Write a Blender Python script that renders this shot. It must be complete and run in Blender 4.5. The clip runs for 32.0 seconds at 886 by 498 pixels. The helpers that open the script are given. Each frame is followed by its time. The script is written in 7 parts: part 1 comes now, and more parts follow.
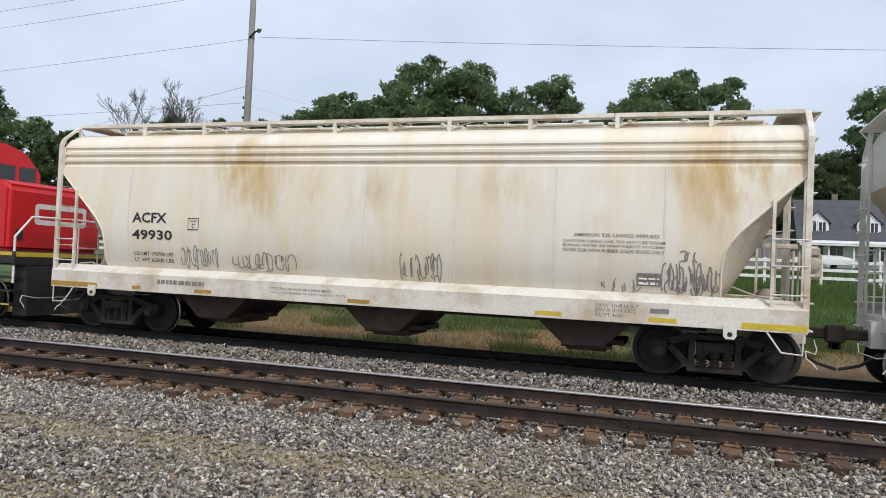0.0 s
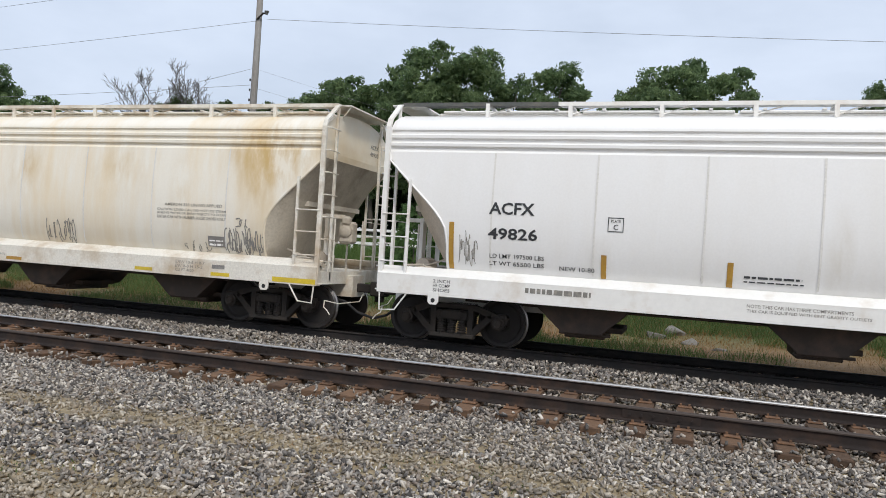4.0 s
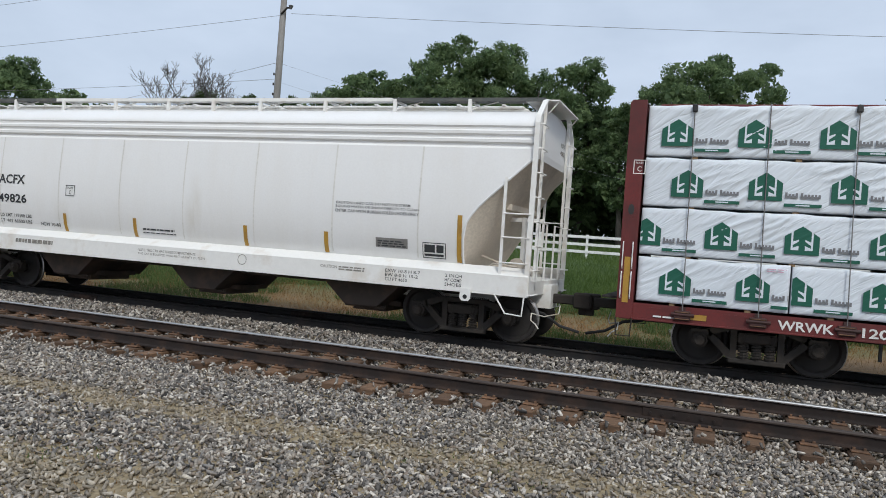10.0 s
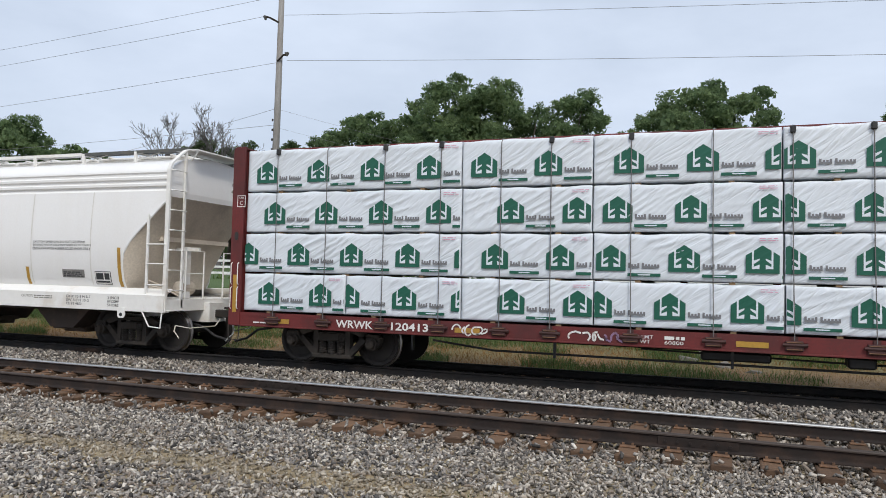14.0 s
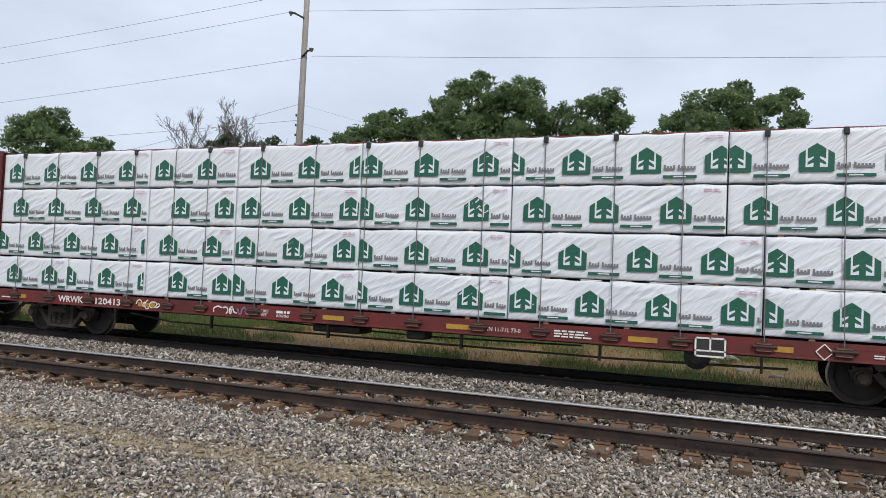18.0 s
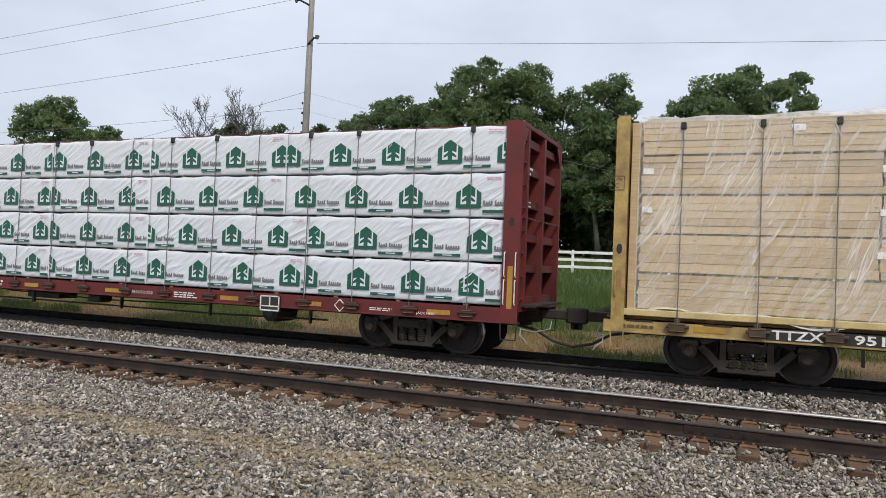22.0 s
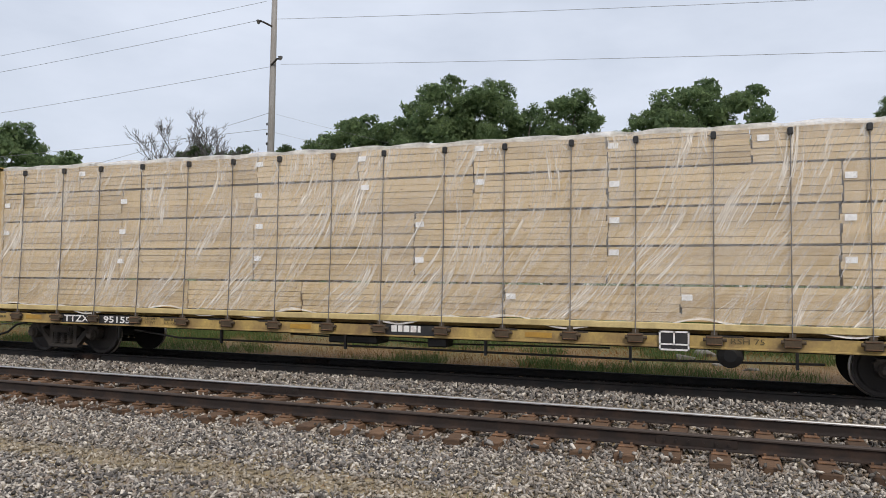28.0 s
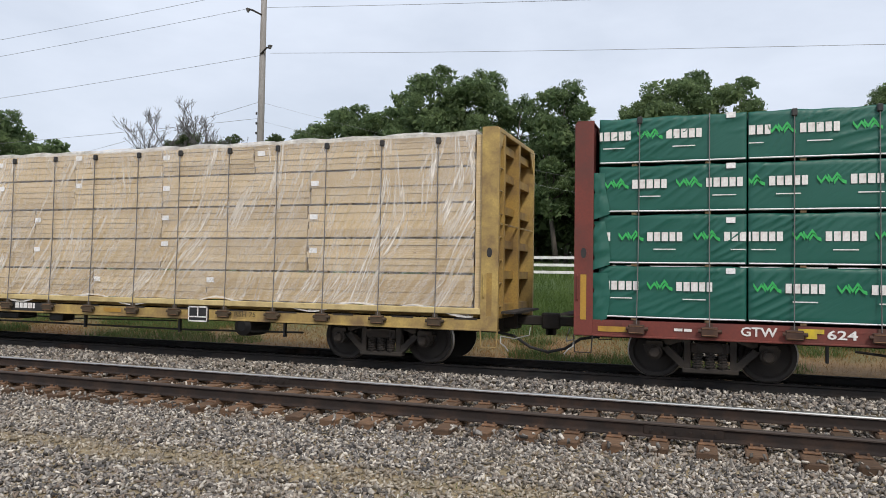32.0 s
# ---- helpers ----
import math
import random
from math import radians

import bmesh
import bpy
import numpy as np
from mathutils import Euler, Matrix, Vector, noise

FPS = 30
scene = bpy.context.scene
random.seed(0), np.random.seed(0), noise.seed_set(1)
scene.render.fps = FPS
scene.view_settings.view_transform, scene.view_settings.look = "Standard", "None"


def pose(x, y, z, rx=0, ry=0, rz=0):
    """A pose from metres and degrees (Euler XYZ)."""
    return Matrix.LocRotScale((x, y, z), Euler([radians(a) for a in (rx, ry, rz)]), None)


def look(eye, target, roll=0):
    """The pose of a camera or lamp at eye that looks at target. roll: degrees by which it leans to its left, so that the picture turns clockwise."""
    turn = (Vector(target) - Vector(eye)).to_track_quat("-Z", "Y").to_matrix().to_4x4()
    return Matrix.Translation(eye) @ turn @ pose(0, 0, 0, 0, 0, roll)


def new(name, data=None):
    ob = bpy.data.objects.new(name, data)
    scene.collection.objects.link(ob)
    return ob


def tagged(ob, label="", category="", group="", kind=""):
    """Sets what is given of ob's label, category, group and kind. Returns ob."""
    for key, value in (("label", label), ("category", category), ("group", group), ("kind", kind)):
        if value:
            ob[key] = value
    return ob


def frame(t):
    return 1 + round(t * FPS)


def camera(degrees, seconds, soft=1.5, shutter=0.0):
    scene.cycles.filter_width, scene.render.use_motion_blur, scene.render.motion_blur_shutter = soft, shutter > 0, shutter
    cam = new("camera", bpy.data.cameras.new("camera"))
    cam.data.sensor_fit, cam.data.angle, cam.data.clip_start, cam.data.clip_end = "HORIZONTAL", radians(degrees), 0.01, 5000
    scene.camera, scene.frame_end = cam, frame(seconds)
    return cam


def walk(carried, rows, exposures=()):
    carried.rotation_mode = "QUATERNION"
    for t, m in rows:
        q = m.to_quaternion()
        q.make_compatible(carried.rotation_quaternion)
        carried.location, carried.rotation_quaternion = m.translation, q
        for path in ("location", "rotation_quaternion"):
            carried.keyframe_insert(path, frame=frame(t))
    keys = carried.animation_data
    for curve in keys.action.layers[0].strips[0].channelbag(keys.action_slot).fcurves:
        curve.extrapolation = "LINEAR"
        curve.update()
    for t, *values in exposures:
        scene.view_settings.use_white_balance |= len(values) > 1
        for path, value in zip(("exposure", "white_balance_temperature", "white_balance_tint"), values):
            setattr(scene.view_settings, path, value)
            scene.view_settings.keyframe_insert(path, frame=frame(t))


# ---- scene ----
# The camera stands by the line on one spot and only turns; rows are seconds, yaw, pitch, roll.
EYE = (0.0, 0.0, 1.72)
PATH = [
    (0, 18.53, 1.27, -2.53),
    (0.5, 18.50, 1.22, -2.83),
    (1, 18.35, 1.04, -2.90),
    (1.5, 18.33, 0.96, -2.99),
    (2, 18.45, 0.64, -3.00),
    (2.5, 18.58, 0.45, -3.12),
    (3, 18.75, 0.38, -3.39),
    (3.5, 18.80, 0.26, -3.46),
    (4, 18.85, 0.18, -3.53),
    (4.5, 18.92, 0.10, -3.63),
    (6.5, 19.47, 0.10, -3.91),
    (7, 19.63, 0.02, -4.03),
    (7.5, 19.91, -0.24, -4.00),
    (8, 20.12, -0.31, -4.02),
    (8.5, 20.23, -0.28, -3.84),
    (9, 20.28, -0.26, -4.04),
    (9.5, 20.35, -0.30, -4.20),
    (10, 20.47, -0.30, -4.13),
    (10.5, 20.53, -0.30, -4.25),
    (11, 20.47, -0.30, -4.27),
    (11.5, 20.36, -0.29, -4.29),
    (12, 20.36, -0.26, -4.14),
    (12.5, 20.37, 0.24, -3.74),
    (13, 20.26, 1.75, -3.01),
    (13.5, 19.84, 2.17, -2.21),
    (14, 20.82, 2.48, -1.43),
    (14.5, 21.45, 2.47, -1.06),
    (16.5, 22.08, 2.41, -2.15),
    (17, 22.30, 2.21, -2.42),
    (17.5, 22.54, 2.17, -2.49),
    (18, 22.35, 2.23, -2.52),
    (18.5, 22.45, 2.08, -2.59),
    (19, 22.55, 1.92, -2.64),
    (19.5, 22.67, 1.76, -2.97),
    (20, 22.80, 1.68, -3.00),
    (20.5, 22.84, 1.64, -2.83),
    (21, 22.90, 1.58, -2.41),
    (21.5, 22.90, 1.29, -2.39),
    (22, 22.90, 1.24, -2.31),
    (22.5, 22.92, 1.21, -2.01),
    (23, 22.83, 1.29, -1.85),
    (23.5, 22.84, 1.38, -1.91),
    (24, 23.07, 1.96, -1.45),
    (24.5, 23.31, 2.26, -1.44),
    (26.5, 22.78, 2.47, -1.16),
    (27, 21.74, 2.57, -0.97),
    (27.5, 20.90, 2.65, -0.56),
    (28, 20.56, 2.63, -0.67),
    (28.5, 20.25, 2.65, -0.89),
    (29, 20.09, 2.66, -0.97),
    (29.5, 19.91, 2.66, -1.10),
    (30, 19.96, 2.51, -0.81),
    (30.5, 19.82, 2.27, -0.73),
    (31, 19.88, 2.14, -0.73),
    (31.5, 19.85, 2.04, -0.82),
    (32, 19.78, 1.93, -0.87),
]
cam = camera(61.5, 32.0, 0.9)
walk(cam, [(t, pose(*EYE, 90 + p, r, y)) for t, y, p, r in PATH], ((0.0, 0.03, 6500, 10), (5.0, 0.04, 6500, 10), (7.0, -0.16, 6320, 9), (11.2, -0.16, 6300, 8), (12.2, -0.08, 6350, 8), (13.2, -0.02, 6440, 9), (18.0, 0.05, 6640, 11), (21.0, 0.05, 6760, 11), (24.0, 0.0, 6830, 12), (27.0, 0.0, 6820, 12), (30.4, -0.04, 6800, 11), (31.2, -0.03, 6800, 11), (32.0, 0.09, 6790, 11)))

# Seconds and metres that the train has rolled along x.
RUN = [(0, -0.00), (1, -2.16), (2, -4.31), (3, -6.44), (4, -8.55), (4.5, -9.60), (6.5, -13.80), (7, -14.85), (8, -16.92), (9, -18.97), (10, -20.99), (11, -22.99), (12, -25.00), (13, -27.02), (14, -29.00), (14.5, -29.98), (16.5, -33.96), (17, -34.96), (18, -36.99), (19, -39.07), (20, -41.24), (21, -43.47), (22, -45.70), (23, -47.95), (24, -50.29), (24.5, -51.49), (26.5, -56.38), (27, -57.60), (28, -59.93), (29, -62.29), (30, -64.62), (31, -66.91), (32, -69.17)]

# ---- world, sun ----
SUN_DIR = Vector((0.42, -0.62, 0.80)).normalized()
world = bpy.data.worlds.new("sky")
scene.world = world
world.use_nodes = True
wn, wl = world.node_tree.nodes, world.node_tree.links
wn.clear()
sky = wn.new("ShaderNodeTexSky")
sky.sky_type, sky.sun_disc = "NISHITA", False
sky.sun_elevation = math.asin(SUN_DIR.z)
sky.sun_rotation = math.atan2(SUN_DIR.x, SUN_DIR.y)
sky.air_density, sky.dust_density, sky.ozone_density = 1.0, 4.0, 1.0
co = wn.new("ShaderNodeTexCoord")
mp = wn.new("ShaderNodeMapping")
mp.inputs["Scale"].default_value = (1.0, 1.0, 2.6)
cl = wn.new("ShaderNodeTexNoise")
cl.inputs["Scale"].default_value, cl.inputs["Detail"].default_value, cl.inputs["Roughness"].default_value = 2.6, 6, 0.55
rp = wn.new("ShaderNodeValToRGB")
rp.color_ramp.elements[0].position, rp.color_ramp.elements[0].color = 0.36, (0.70, 0.70, 0.70, 1)
rp.color_ramp.elements[1].position, rp.color_ramp.elements[1].color = 0.68, (0.93, 0.93, 0.93, 1)
mx = wn.new("ShaderNodeMix")
mx.data_type = "RGBA"
mx.inputs["B"].default_value = (7.55, 8.5, 10.1, 1)
bg = wn.new("ShaderNodeBackground")
bg.inputs["Strength"].default_value = 0.1
wo = wn.new("ShaderNodeOutputWorld")
wl.new(co.outputs["Generated"], mp.inputs["Vector"])
wl.new(mp.outputs["Vector"], cl.inputs["Vector"])
wl.new(cl.outputs["Fac"], rp.inputs["Fac"])
wl.new(rp.outputs["Color"], mx.inputs["Factor"])
wl.new(sky.outputs["Color"], mx.inputs["A"])
wl.new(mx.outputs["Result"], bg.inputs["Color"])
wl.new(bg.outputs["Background"], wo.inputs["Surface"])
sun = new("sun", bpy.data.lights.new("sun", "SUN"))
sun.data.energy, sun.data.angle, sun.data.color = 2.05, radians(9), (1.0, 0.96, 0.89)
sun.matrix_world = look(SUN_DIR * 50, (0, 0, 0))
tagged(sun, kind="structure")

# ---- materials ----


def ramp(nt, fac, stops):
    r = nt.nodes.new("ShaderNodeValToRGB")
    e = r.color_ramp.elements
    while len(e) < len(stops):
        e.new(0.5)
    for el, (p, c) in zip(e, stops):
        el.position, el.color = p, (*c, 1)
    nt.links.new(fac, r.inputs["Fac"])
    return r.outputs["Color"]


def noise_tex(nt, scale, detail=4, rough=0.55, stretch=(1, 1, 1), turn=(0, 0, 0), coords="Object"):
    c = nt.nodes.new("ShaderNodeTexCoord")
    m = nt.nodes.new("ShaderNodeMapping")
    if any(turn):                # turned first, then drawn out along the turned axes
        m.vector_type = "TEXTURE"
        m.inputs["Scale"].default_value = [1 / v for v in stretch]
        m.inputs["Rotation"].default_value = [radians(a) for a in turn]
    else:
        m.inputs["Scale"].default_value = stretch
    n = nt.nodes.new("ShaderNodeTexNoise")
    n.inputs["Scale"].default_value, n.inputs["Detail"].default_value, n.inputs["Roughness"].default_value = scale, detail, rough
    nt.links.new(c.outputs[coords], m.inputs["Vector"])
    nt.links.new(m.outputs["Vector"], n.inputs["Vector"])
    return n.outputs["Fac"]


def mixc(nt, fac, a, b, mode="MIX"):
    m = nt.nodes.new("ShaderNodeMix")
    m.data_type, m.blend_type = "RGBA", mode
    for sock, v in (("Factor", fac), ("A", a), ("B", b)):
        s = [i for i in m.inputs if i.name == sock and (i.type == "RGBA" if sock != "Factor" else i.type == "VALUE")][0]
        if isinstance(v, (int, float)):
            s.default_value = v
        elif isinstance(v, tuple):
            s.default_value = (*v, 1)
        else:
            nt.links.new(v, s)
    return [o for o in m.outputs if o.type == "RGBA"][0]


def math_node(nt, op, a, b=0.0, clamp=False):
    m = nt.nodes.new("ShaderNodeMath")
    m.operation, m.use_clamp = op, clamp
    for i, v in enumerate((a, b)):
        if isinstance(v, (int, float)):
            m.inputs[i].default_value = v
        else:
            nt.links.new(v, m.inputs[i])
    return m.outputs[0]


def base_mat(name, rough=0.6, metal=0.0):
    m = bpy.data.materials.new(name)
    m.use_nodes = True
    b = m.node_tree.nodes["Principled BSDF"]
    b.inputs["Roughness"].default_value, b.inputs["Metallic"].default_value = rough, metal
    return m, m.node_tree, b


def bump(nt, b, fac, strength, dist=0.02):
    n = nt.nodes.new("ShaderNodeBump")
    n.inputs["Strength"].default_value, n.inputs["Distance"].default_value = strength, dist
    nt.links.new(fac, n.inputs["Height"])
    nt.links.new(n.outputs["Normal"], b.inputs["Normal"])


def mat(name, c, rough=0.6, metal=0.0, dirt=None, dirt_scale=1.2, amount=0.5, grain=30, vary=0.12, bmp=0.15, stretch=(1, 1, 1), rand=0.0):
    """Painted or raw surface: large stains of the dirt colour, fine grain, relief."""
    m, nt, b = base_mat(name, rough, metal)
    fine = noise_tex(nt, grain, 5, 0.6, stretch)
    lo, hi = tuple(v * (1 - vary) for v in c), tuple(min(1, v * (1 + vary)) for v in c)
    col = ramp(nt, fine, [(0.3, lo), (0.7, hi)])
    if dirt:
        big = noise_tex(nt, dirt_scale, 6, 0.62, stretch)
        fac = ramp(nt, big, [(0.62 - amount * 0.35, (0, 0, 0)), (0.86 - amount * 0.25, (1, 1, 1))])
        col = mixc(nt, fac, col, dirt)
    if rand:
        oi = nt.nodes.new("ShaderNodeObjectInfo")
        g = ramp(nt, oi.outputs["Random"], [(0, (1 - rand,) * 3), (1, (1 + rand * 0.4,) * 3)])
        col = mixc(nt, 1.0, col, g, "MULTIPLY")
    nt.links.new(col, b.inputs["Base Color"])
    r = ramp(nt, fine, [(0.2, (max(0, rough - 0.1),) * 3), (0.8, (min(1, rough + 0.12),) * 3)])
    nt.links.new(r, b.inputs["Roughness"])
    if bmp:
        bump(nt, b, fine, bmp, 0.01)
    return m


def stone_mat(name, rust=0.0, dust=0.0):
    m, nt, b = base_mat(name, 0.85)
    g = nt.nodes.new("ShaderNodeNewGeometry")
    col = ramp(nt, g.outputs["Random Per Island"], [(0.0, (0.030, 0.028, 0.028)), (0.2, (0.115, 0.109, 0.107)), (0.48, (0.290, 0.278, 0.266)),
                                                     (0.60, (0.195, 0.155, 0.125)), (0.8, (0.40, 0.378, 0.350)), (0.93, (0.56, 0.53, 0.485)), (1.0, (0.70, 0.67, 0.62))])
    f = noise_tex(nt, 45, 4)
    col = mixc(nt, 1.0, col, ramp(nt, f, [(0.3, (0.70, 0.67, 0.64)), (0.7, (1.18, 1.14, 1.08))]), "MULTIPLY")
    if dust:
        col = mixc(nt, dust, col, (0.15, 0.14, 0.13))
    if rust:
        col = mixc(nt, rust, col, (0.22, 0.135, 0.07))
    dusty = noise_tex(nt, 0.55, 4, 0.6, (0.5, 1.6, 1))
    col = mixc(nt, ramp(nt, dusty, [(0.5, (0, 0, 0)), (0.72, (0.22, 0.22, 0.22))]), col, (0.34, 0.28, 0.20))
    tc = nt.nodes.new("ShaderNodeTexCoord")
    s = nt.nodes.new("ShaderNodeSeparateXYZ")
    nt.links.new(tc.outputs["Object"], s.inputs[0])
    wob = math_node(nt, "ADD", s.outputs["Y"], math_node(nt, "MULTIPLY", math_node(nt, "SUBTRACT", noise_tex(nt, 0.9, 3), 0.5), 1.1))
    for y, half in ((6.75, 0.42), (4.65, 0.55)):      # trodden sandy strips along the line
        k = math_node(nt, "SUBTRACT", 1.0, math_node(nt, "DIVIDE", math_node(nt, "ABSOLUTE", math_node(nt, "SUBTRACT", wob, y)), half), True)
        col = mixc(nt, math_node(nt, "MULTIPLY", k, 0.55), col, (0.33, 0.27, 0.175))
    nt.links.new(col, b.inputs["Base Color"])
    bump(nt, b, f, 0.3, 0.01)
    return m


def ground_mat():
    """Sandy soil by the track, straw-coloured verge behind it, green meadow beyond."""
    m, nt, b = base_mat("ground_soil", 0.95)
    c = nt.nodes.new("ShaderNodeTexCoord")
    s = nt.nodes.new("ShaderNodeSeparateXYZ")
    nt.links.new(c.outputs["Object"], s.inputs[0])
    big, fine = noise_tex(nt, 0.35, 5), noise_tex(nt, 14, 6)
    soil = ramp(nt, fine, [(0.3, (0.16, 0.125, 0.075)), (0.7, (0.34, 0.27, 0.165))])
    straw = ramp(nt, fine, [(0.3, (0.14, 0.085, 0.04)), (0.7, (0.26, 0.165, 0.08))])
    green = ramp(nt, fine, [(0.3, (0.04, 0.07, 0.02)), (0.7, (0.09, 0.14, 0.04))])
    y = math_node(nt, "ADD", s.outputs["Y"], math_node(nt, "MULTIPLY", big, 7.0))
    far = math_node(nt, "DIVIDE", math_node(nt, "SUBTRACT", y, 22.6), 3.0, True)
    mid = math_node(nt, "GREATER_THAN", s.outputs["Y"], 15.8)
    col = mixc(nt, mid, soil, straw)
    col = mixc(nt, far, col, green)
    nt.links.new(col, b.inputs["Base Color"])
    bump(nt, b, fine, 0.6, 0.03)
    return m


def leaf_mat(name, lo, hi):
    m, nt, b = base_mat(name, 0.65)
    b.inputs["Specular IOR Level"].default_value = 0.2
    g = nt.nodes.new("ShaderNodeNewGeometry")
    col = ramp(nt, g.outputs["Random Per Island"], [(0, lo), (1, hi)])
    big = noise_tex(nt, 0.5, 3)
    col = mixc(nt, 1.0, col, ramp(nt, big, [(0.35, (0.72, 0.78, 0.7)), (0.65, (1.2, 1.15, 1.0))]), "MULTIPLY")
    nt.links.new(col, b.inputs["Base Color"])
    tr = nt.nodes.new("ShaderNodeBsdfTranslucent")
    nt.links.new(col, tr.inputs["Color"])
    ms = nt.nodes.new("ShaderNodeMixShader")
    ms.inputs[0].default_value = 0.5
    nt.links.new(b.outputs[0], ms.inputs[1])
    nt.links.new(tr.outputs[0], ms.inputs[2])
    nt.links.new(ms.outputs[0], nt.nodes["Material Output"].inputs["Surface"])
    return m


def wrap_mat(name, c, grain=1.0):
    """Woven plastic lumber wrap: faint soil in its colour, fine creases at a slant in its relief."""
    m, nt, b = base_mat(name, 0.45)
    f1 = noise_tex(nt, 7.0, 3, 0.5, (1.0, 1, 0.10), (0, 58, 0))
    f4 = noise_tex(nt, 5.0, 3, 0.5, (1.0, 1, 0.10), (0, 40, 0))
    f2 = noise_tex(nt, 0.9, 3, 0.5)
    f3 = noise_tex(nt, 70, 3)
    ridges = [math_node(nt, "ABSOLUTE", math_node(nt, "SUBTRACT", f, k)) for f, k in ((f1, 0.5), (f4, 0.53))]
    sharp = [ramp(nt, r, [(0.0, (0, 0, 0)), (0.06, (0.7, 0.7, 0.7)), (0.22, (1, 1, 1))]) for r in ridges]
    fold = math_node(nt, "MULTIPLY", sharp[0], sharp[1])
    col = mixc(nt, ramp(nt, f2, [(0.45, (0, 0, 0)), (0.8, (0.25, 0.25, 0.25))]), c, tuple(v * 0.8 for v in c))
    spots = noise_tex(nt, 5.0, 5, 0.7)
    col = mixc(nt, ramp(nt, spots, [(0.66, (0, 0, 0)), (0.78, (0.35, 0.35, 0.35))]), col, tuple(v * k for v, k in zip(c, (0.72, 0.66, 0.58))))
    nt.links.new(col, b.inputs["Base Color"])
    h = math_node(nt, "ADD", math_node(nt, "MULTIPLY", fold, 0.6), math_node(nt, "MULTIPLY", f3, 0.03))
    bump(nt, b, h, 0.8 * grain, 0.035)
    return m


def film_mat():
    """Clear stretched film: thin milky haze, sky sheen on its folds."""
    m, nt, b = base_mat("clear_film", 0.5)
    b.inputs["Base Color"].default_value = (0.93, 0.90, 0.84, 1)
    f1 = noise_tex(nt, 5.0, 2, 0.5, (1.0, 1, 0.05), (0, 36, 0))
    f2 = noise_tex(nt, 4.0, 2, 0.5, (1.0, 1, 0.05), (0, 16, 0))
    f3 = noise_tex(nt, 0.55, 4, 0.6, (1.0, 1, 0.6), (0, 35, 0))
    haze = ramp(nt, f3, [(0.34, (0.02, 0.02, 0.02)), (0.55, (0.07, 0.07, 0.07)), (0.72, (0.26, 0.26, 0.26))])
    # milky lines where the film is folded on itself, along the folds' own coordinates
    for k, (layer, fine, spread, g, seed) in enumerate((("fold_a", 9.0, 0.045, 0.50, 0.0), ("fold_b", 8.0, 0.045, 0.55, 3.7), ("fold_c", 11.0, 0.035, 0.34, 8.1))):
        uv, mp_ = nt.nodes.new("ShaderNodeUVMap"), nt.nodes.new("ShaderNodeMapping")
        uv.uv_map = layer
        mp_.inputs["Scale"].default_value = (1.0, 0.5, 1.0)
        mp_.inputs["Location"].default_value = (seed, seed, 0)
        nt.links.new(uv.outputs["UV"], mp_.inputs["Vector"])
        n1, n2 = nt.nodes.new("ShaderNodeTexNoise"), nt.nodes.new("ShaderNodeTexNoise")
        n1.inputs["Scale"].default_value, n1.inputs["Detail"].default_value = fine, 2
        n2.inputs["Scale"].default_value, n2.inputs["Detail"].default_value = 1.1, 3
        mp2 = nt.nodes.new("ShaderNodeMapping")
        mp2.inputs["Scale"].default_value = (1.0, 0.055, 1.0)
        mp2.inputs["Location"].default_value = (seed, 0, 0)
        nt.links.new(uv.outputs["UV"], mp2.inputs["Vector"])
        nt.links.new(mp2.outputs["Vector"], n1.inputs["Vector"])
        nt.links.new(mp_.outputs["Vector"], n2.inputs["Vector"])
        line = math_node(nt, "ABSOLUTE", math_node(nt, "SUBTRACT", n1.outputs["Fac"], 0.55))
        thin = ramp(nt, line, [(0.0, (g, g, g)), (0.012, (g * 0.6, g * 0.6, g * 0.6)), (spread, (0, 0, 0))])
        soft = ramp(nt, n1.outputs["Fac"], [(0.54, (0, 0, 0)), (0.74, (0.26, 0.26, 0.26))])
        mask = ramp(nt, n2.outputs["Fac"], [(0.44, (0, 0, 0)), (0.64, (1, 1, 1))])
        haze = math_node(nt, "ADD", haze, math_node(nt, "MULTIPLY", math_node(nt, "ADD", thin, soft), mask), True)
    haze = math_node(nt, "MINIMUM", haze, 0.85)
    tp, gl = nt.nodes.new("ShaderNodeBsdfTransparent"), nt.nodes.new("ShaderNodeBsdfGlossy")
    gl.inputs["Roughness"].default_value = 0.26
    gl.inputs["Color"].default_value = (1.0, 0.99, 0.97, 1)
    sheen, ms = nt.nodes.new("ShaderNodeMixShader"), nt.nodes.new("ShaderNodeMixShader")
    sheen.inputs[0].default_value = 0.11
    nt.links.new(tp.outputs[0], sheen.inputs[1])
    nt.links.new(gl.outputs[0], sheen.inputs[2])
    nt.links.new(haze, ms.inputs[0])
    nt.links.new(sheen.outputs[0], ms.inputs[1])
    nt.links.new(b.outputs[0], ms.inputs[2])
    nt.links.new(ms.outputs[0], nt.nodes["Material Output"].inputs["Surface"])
    bm_ = nt.nodes.new("ShaderNodeBump")
    bm_.inputs["Strength"].default_value, bm_.inputs["Distance"].default_value = 0.5, 0.03
    nt.links.new(math_node(nt, "ADD", f1, f2), bm_.inputs["Height"])
    nt.links.new(bm_.outputs["Normal"], b.inputs["Normal"])
    nt.links.new(bm_.outputs["Normal"], gl.inputs["Normal"])
    return m


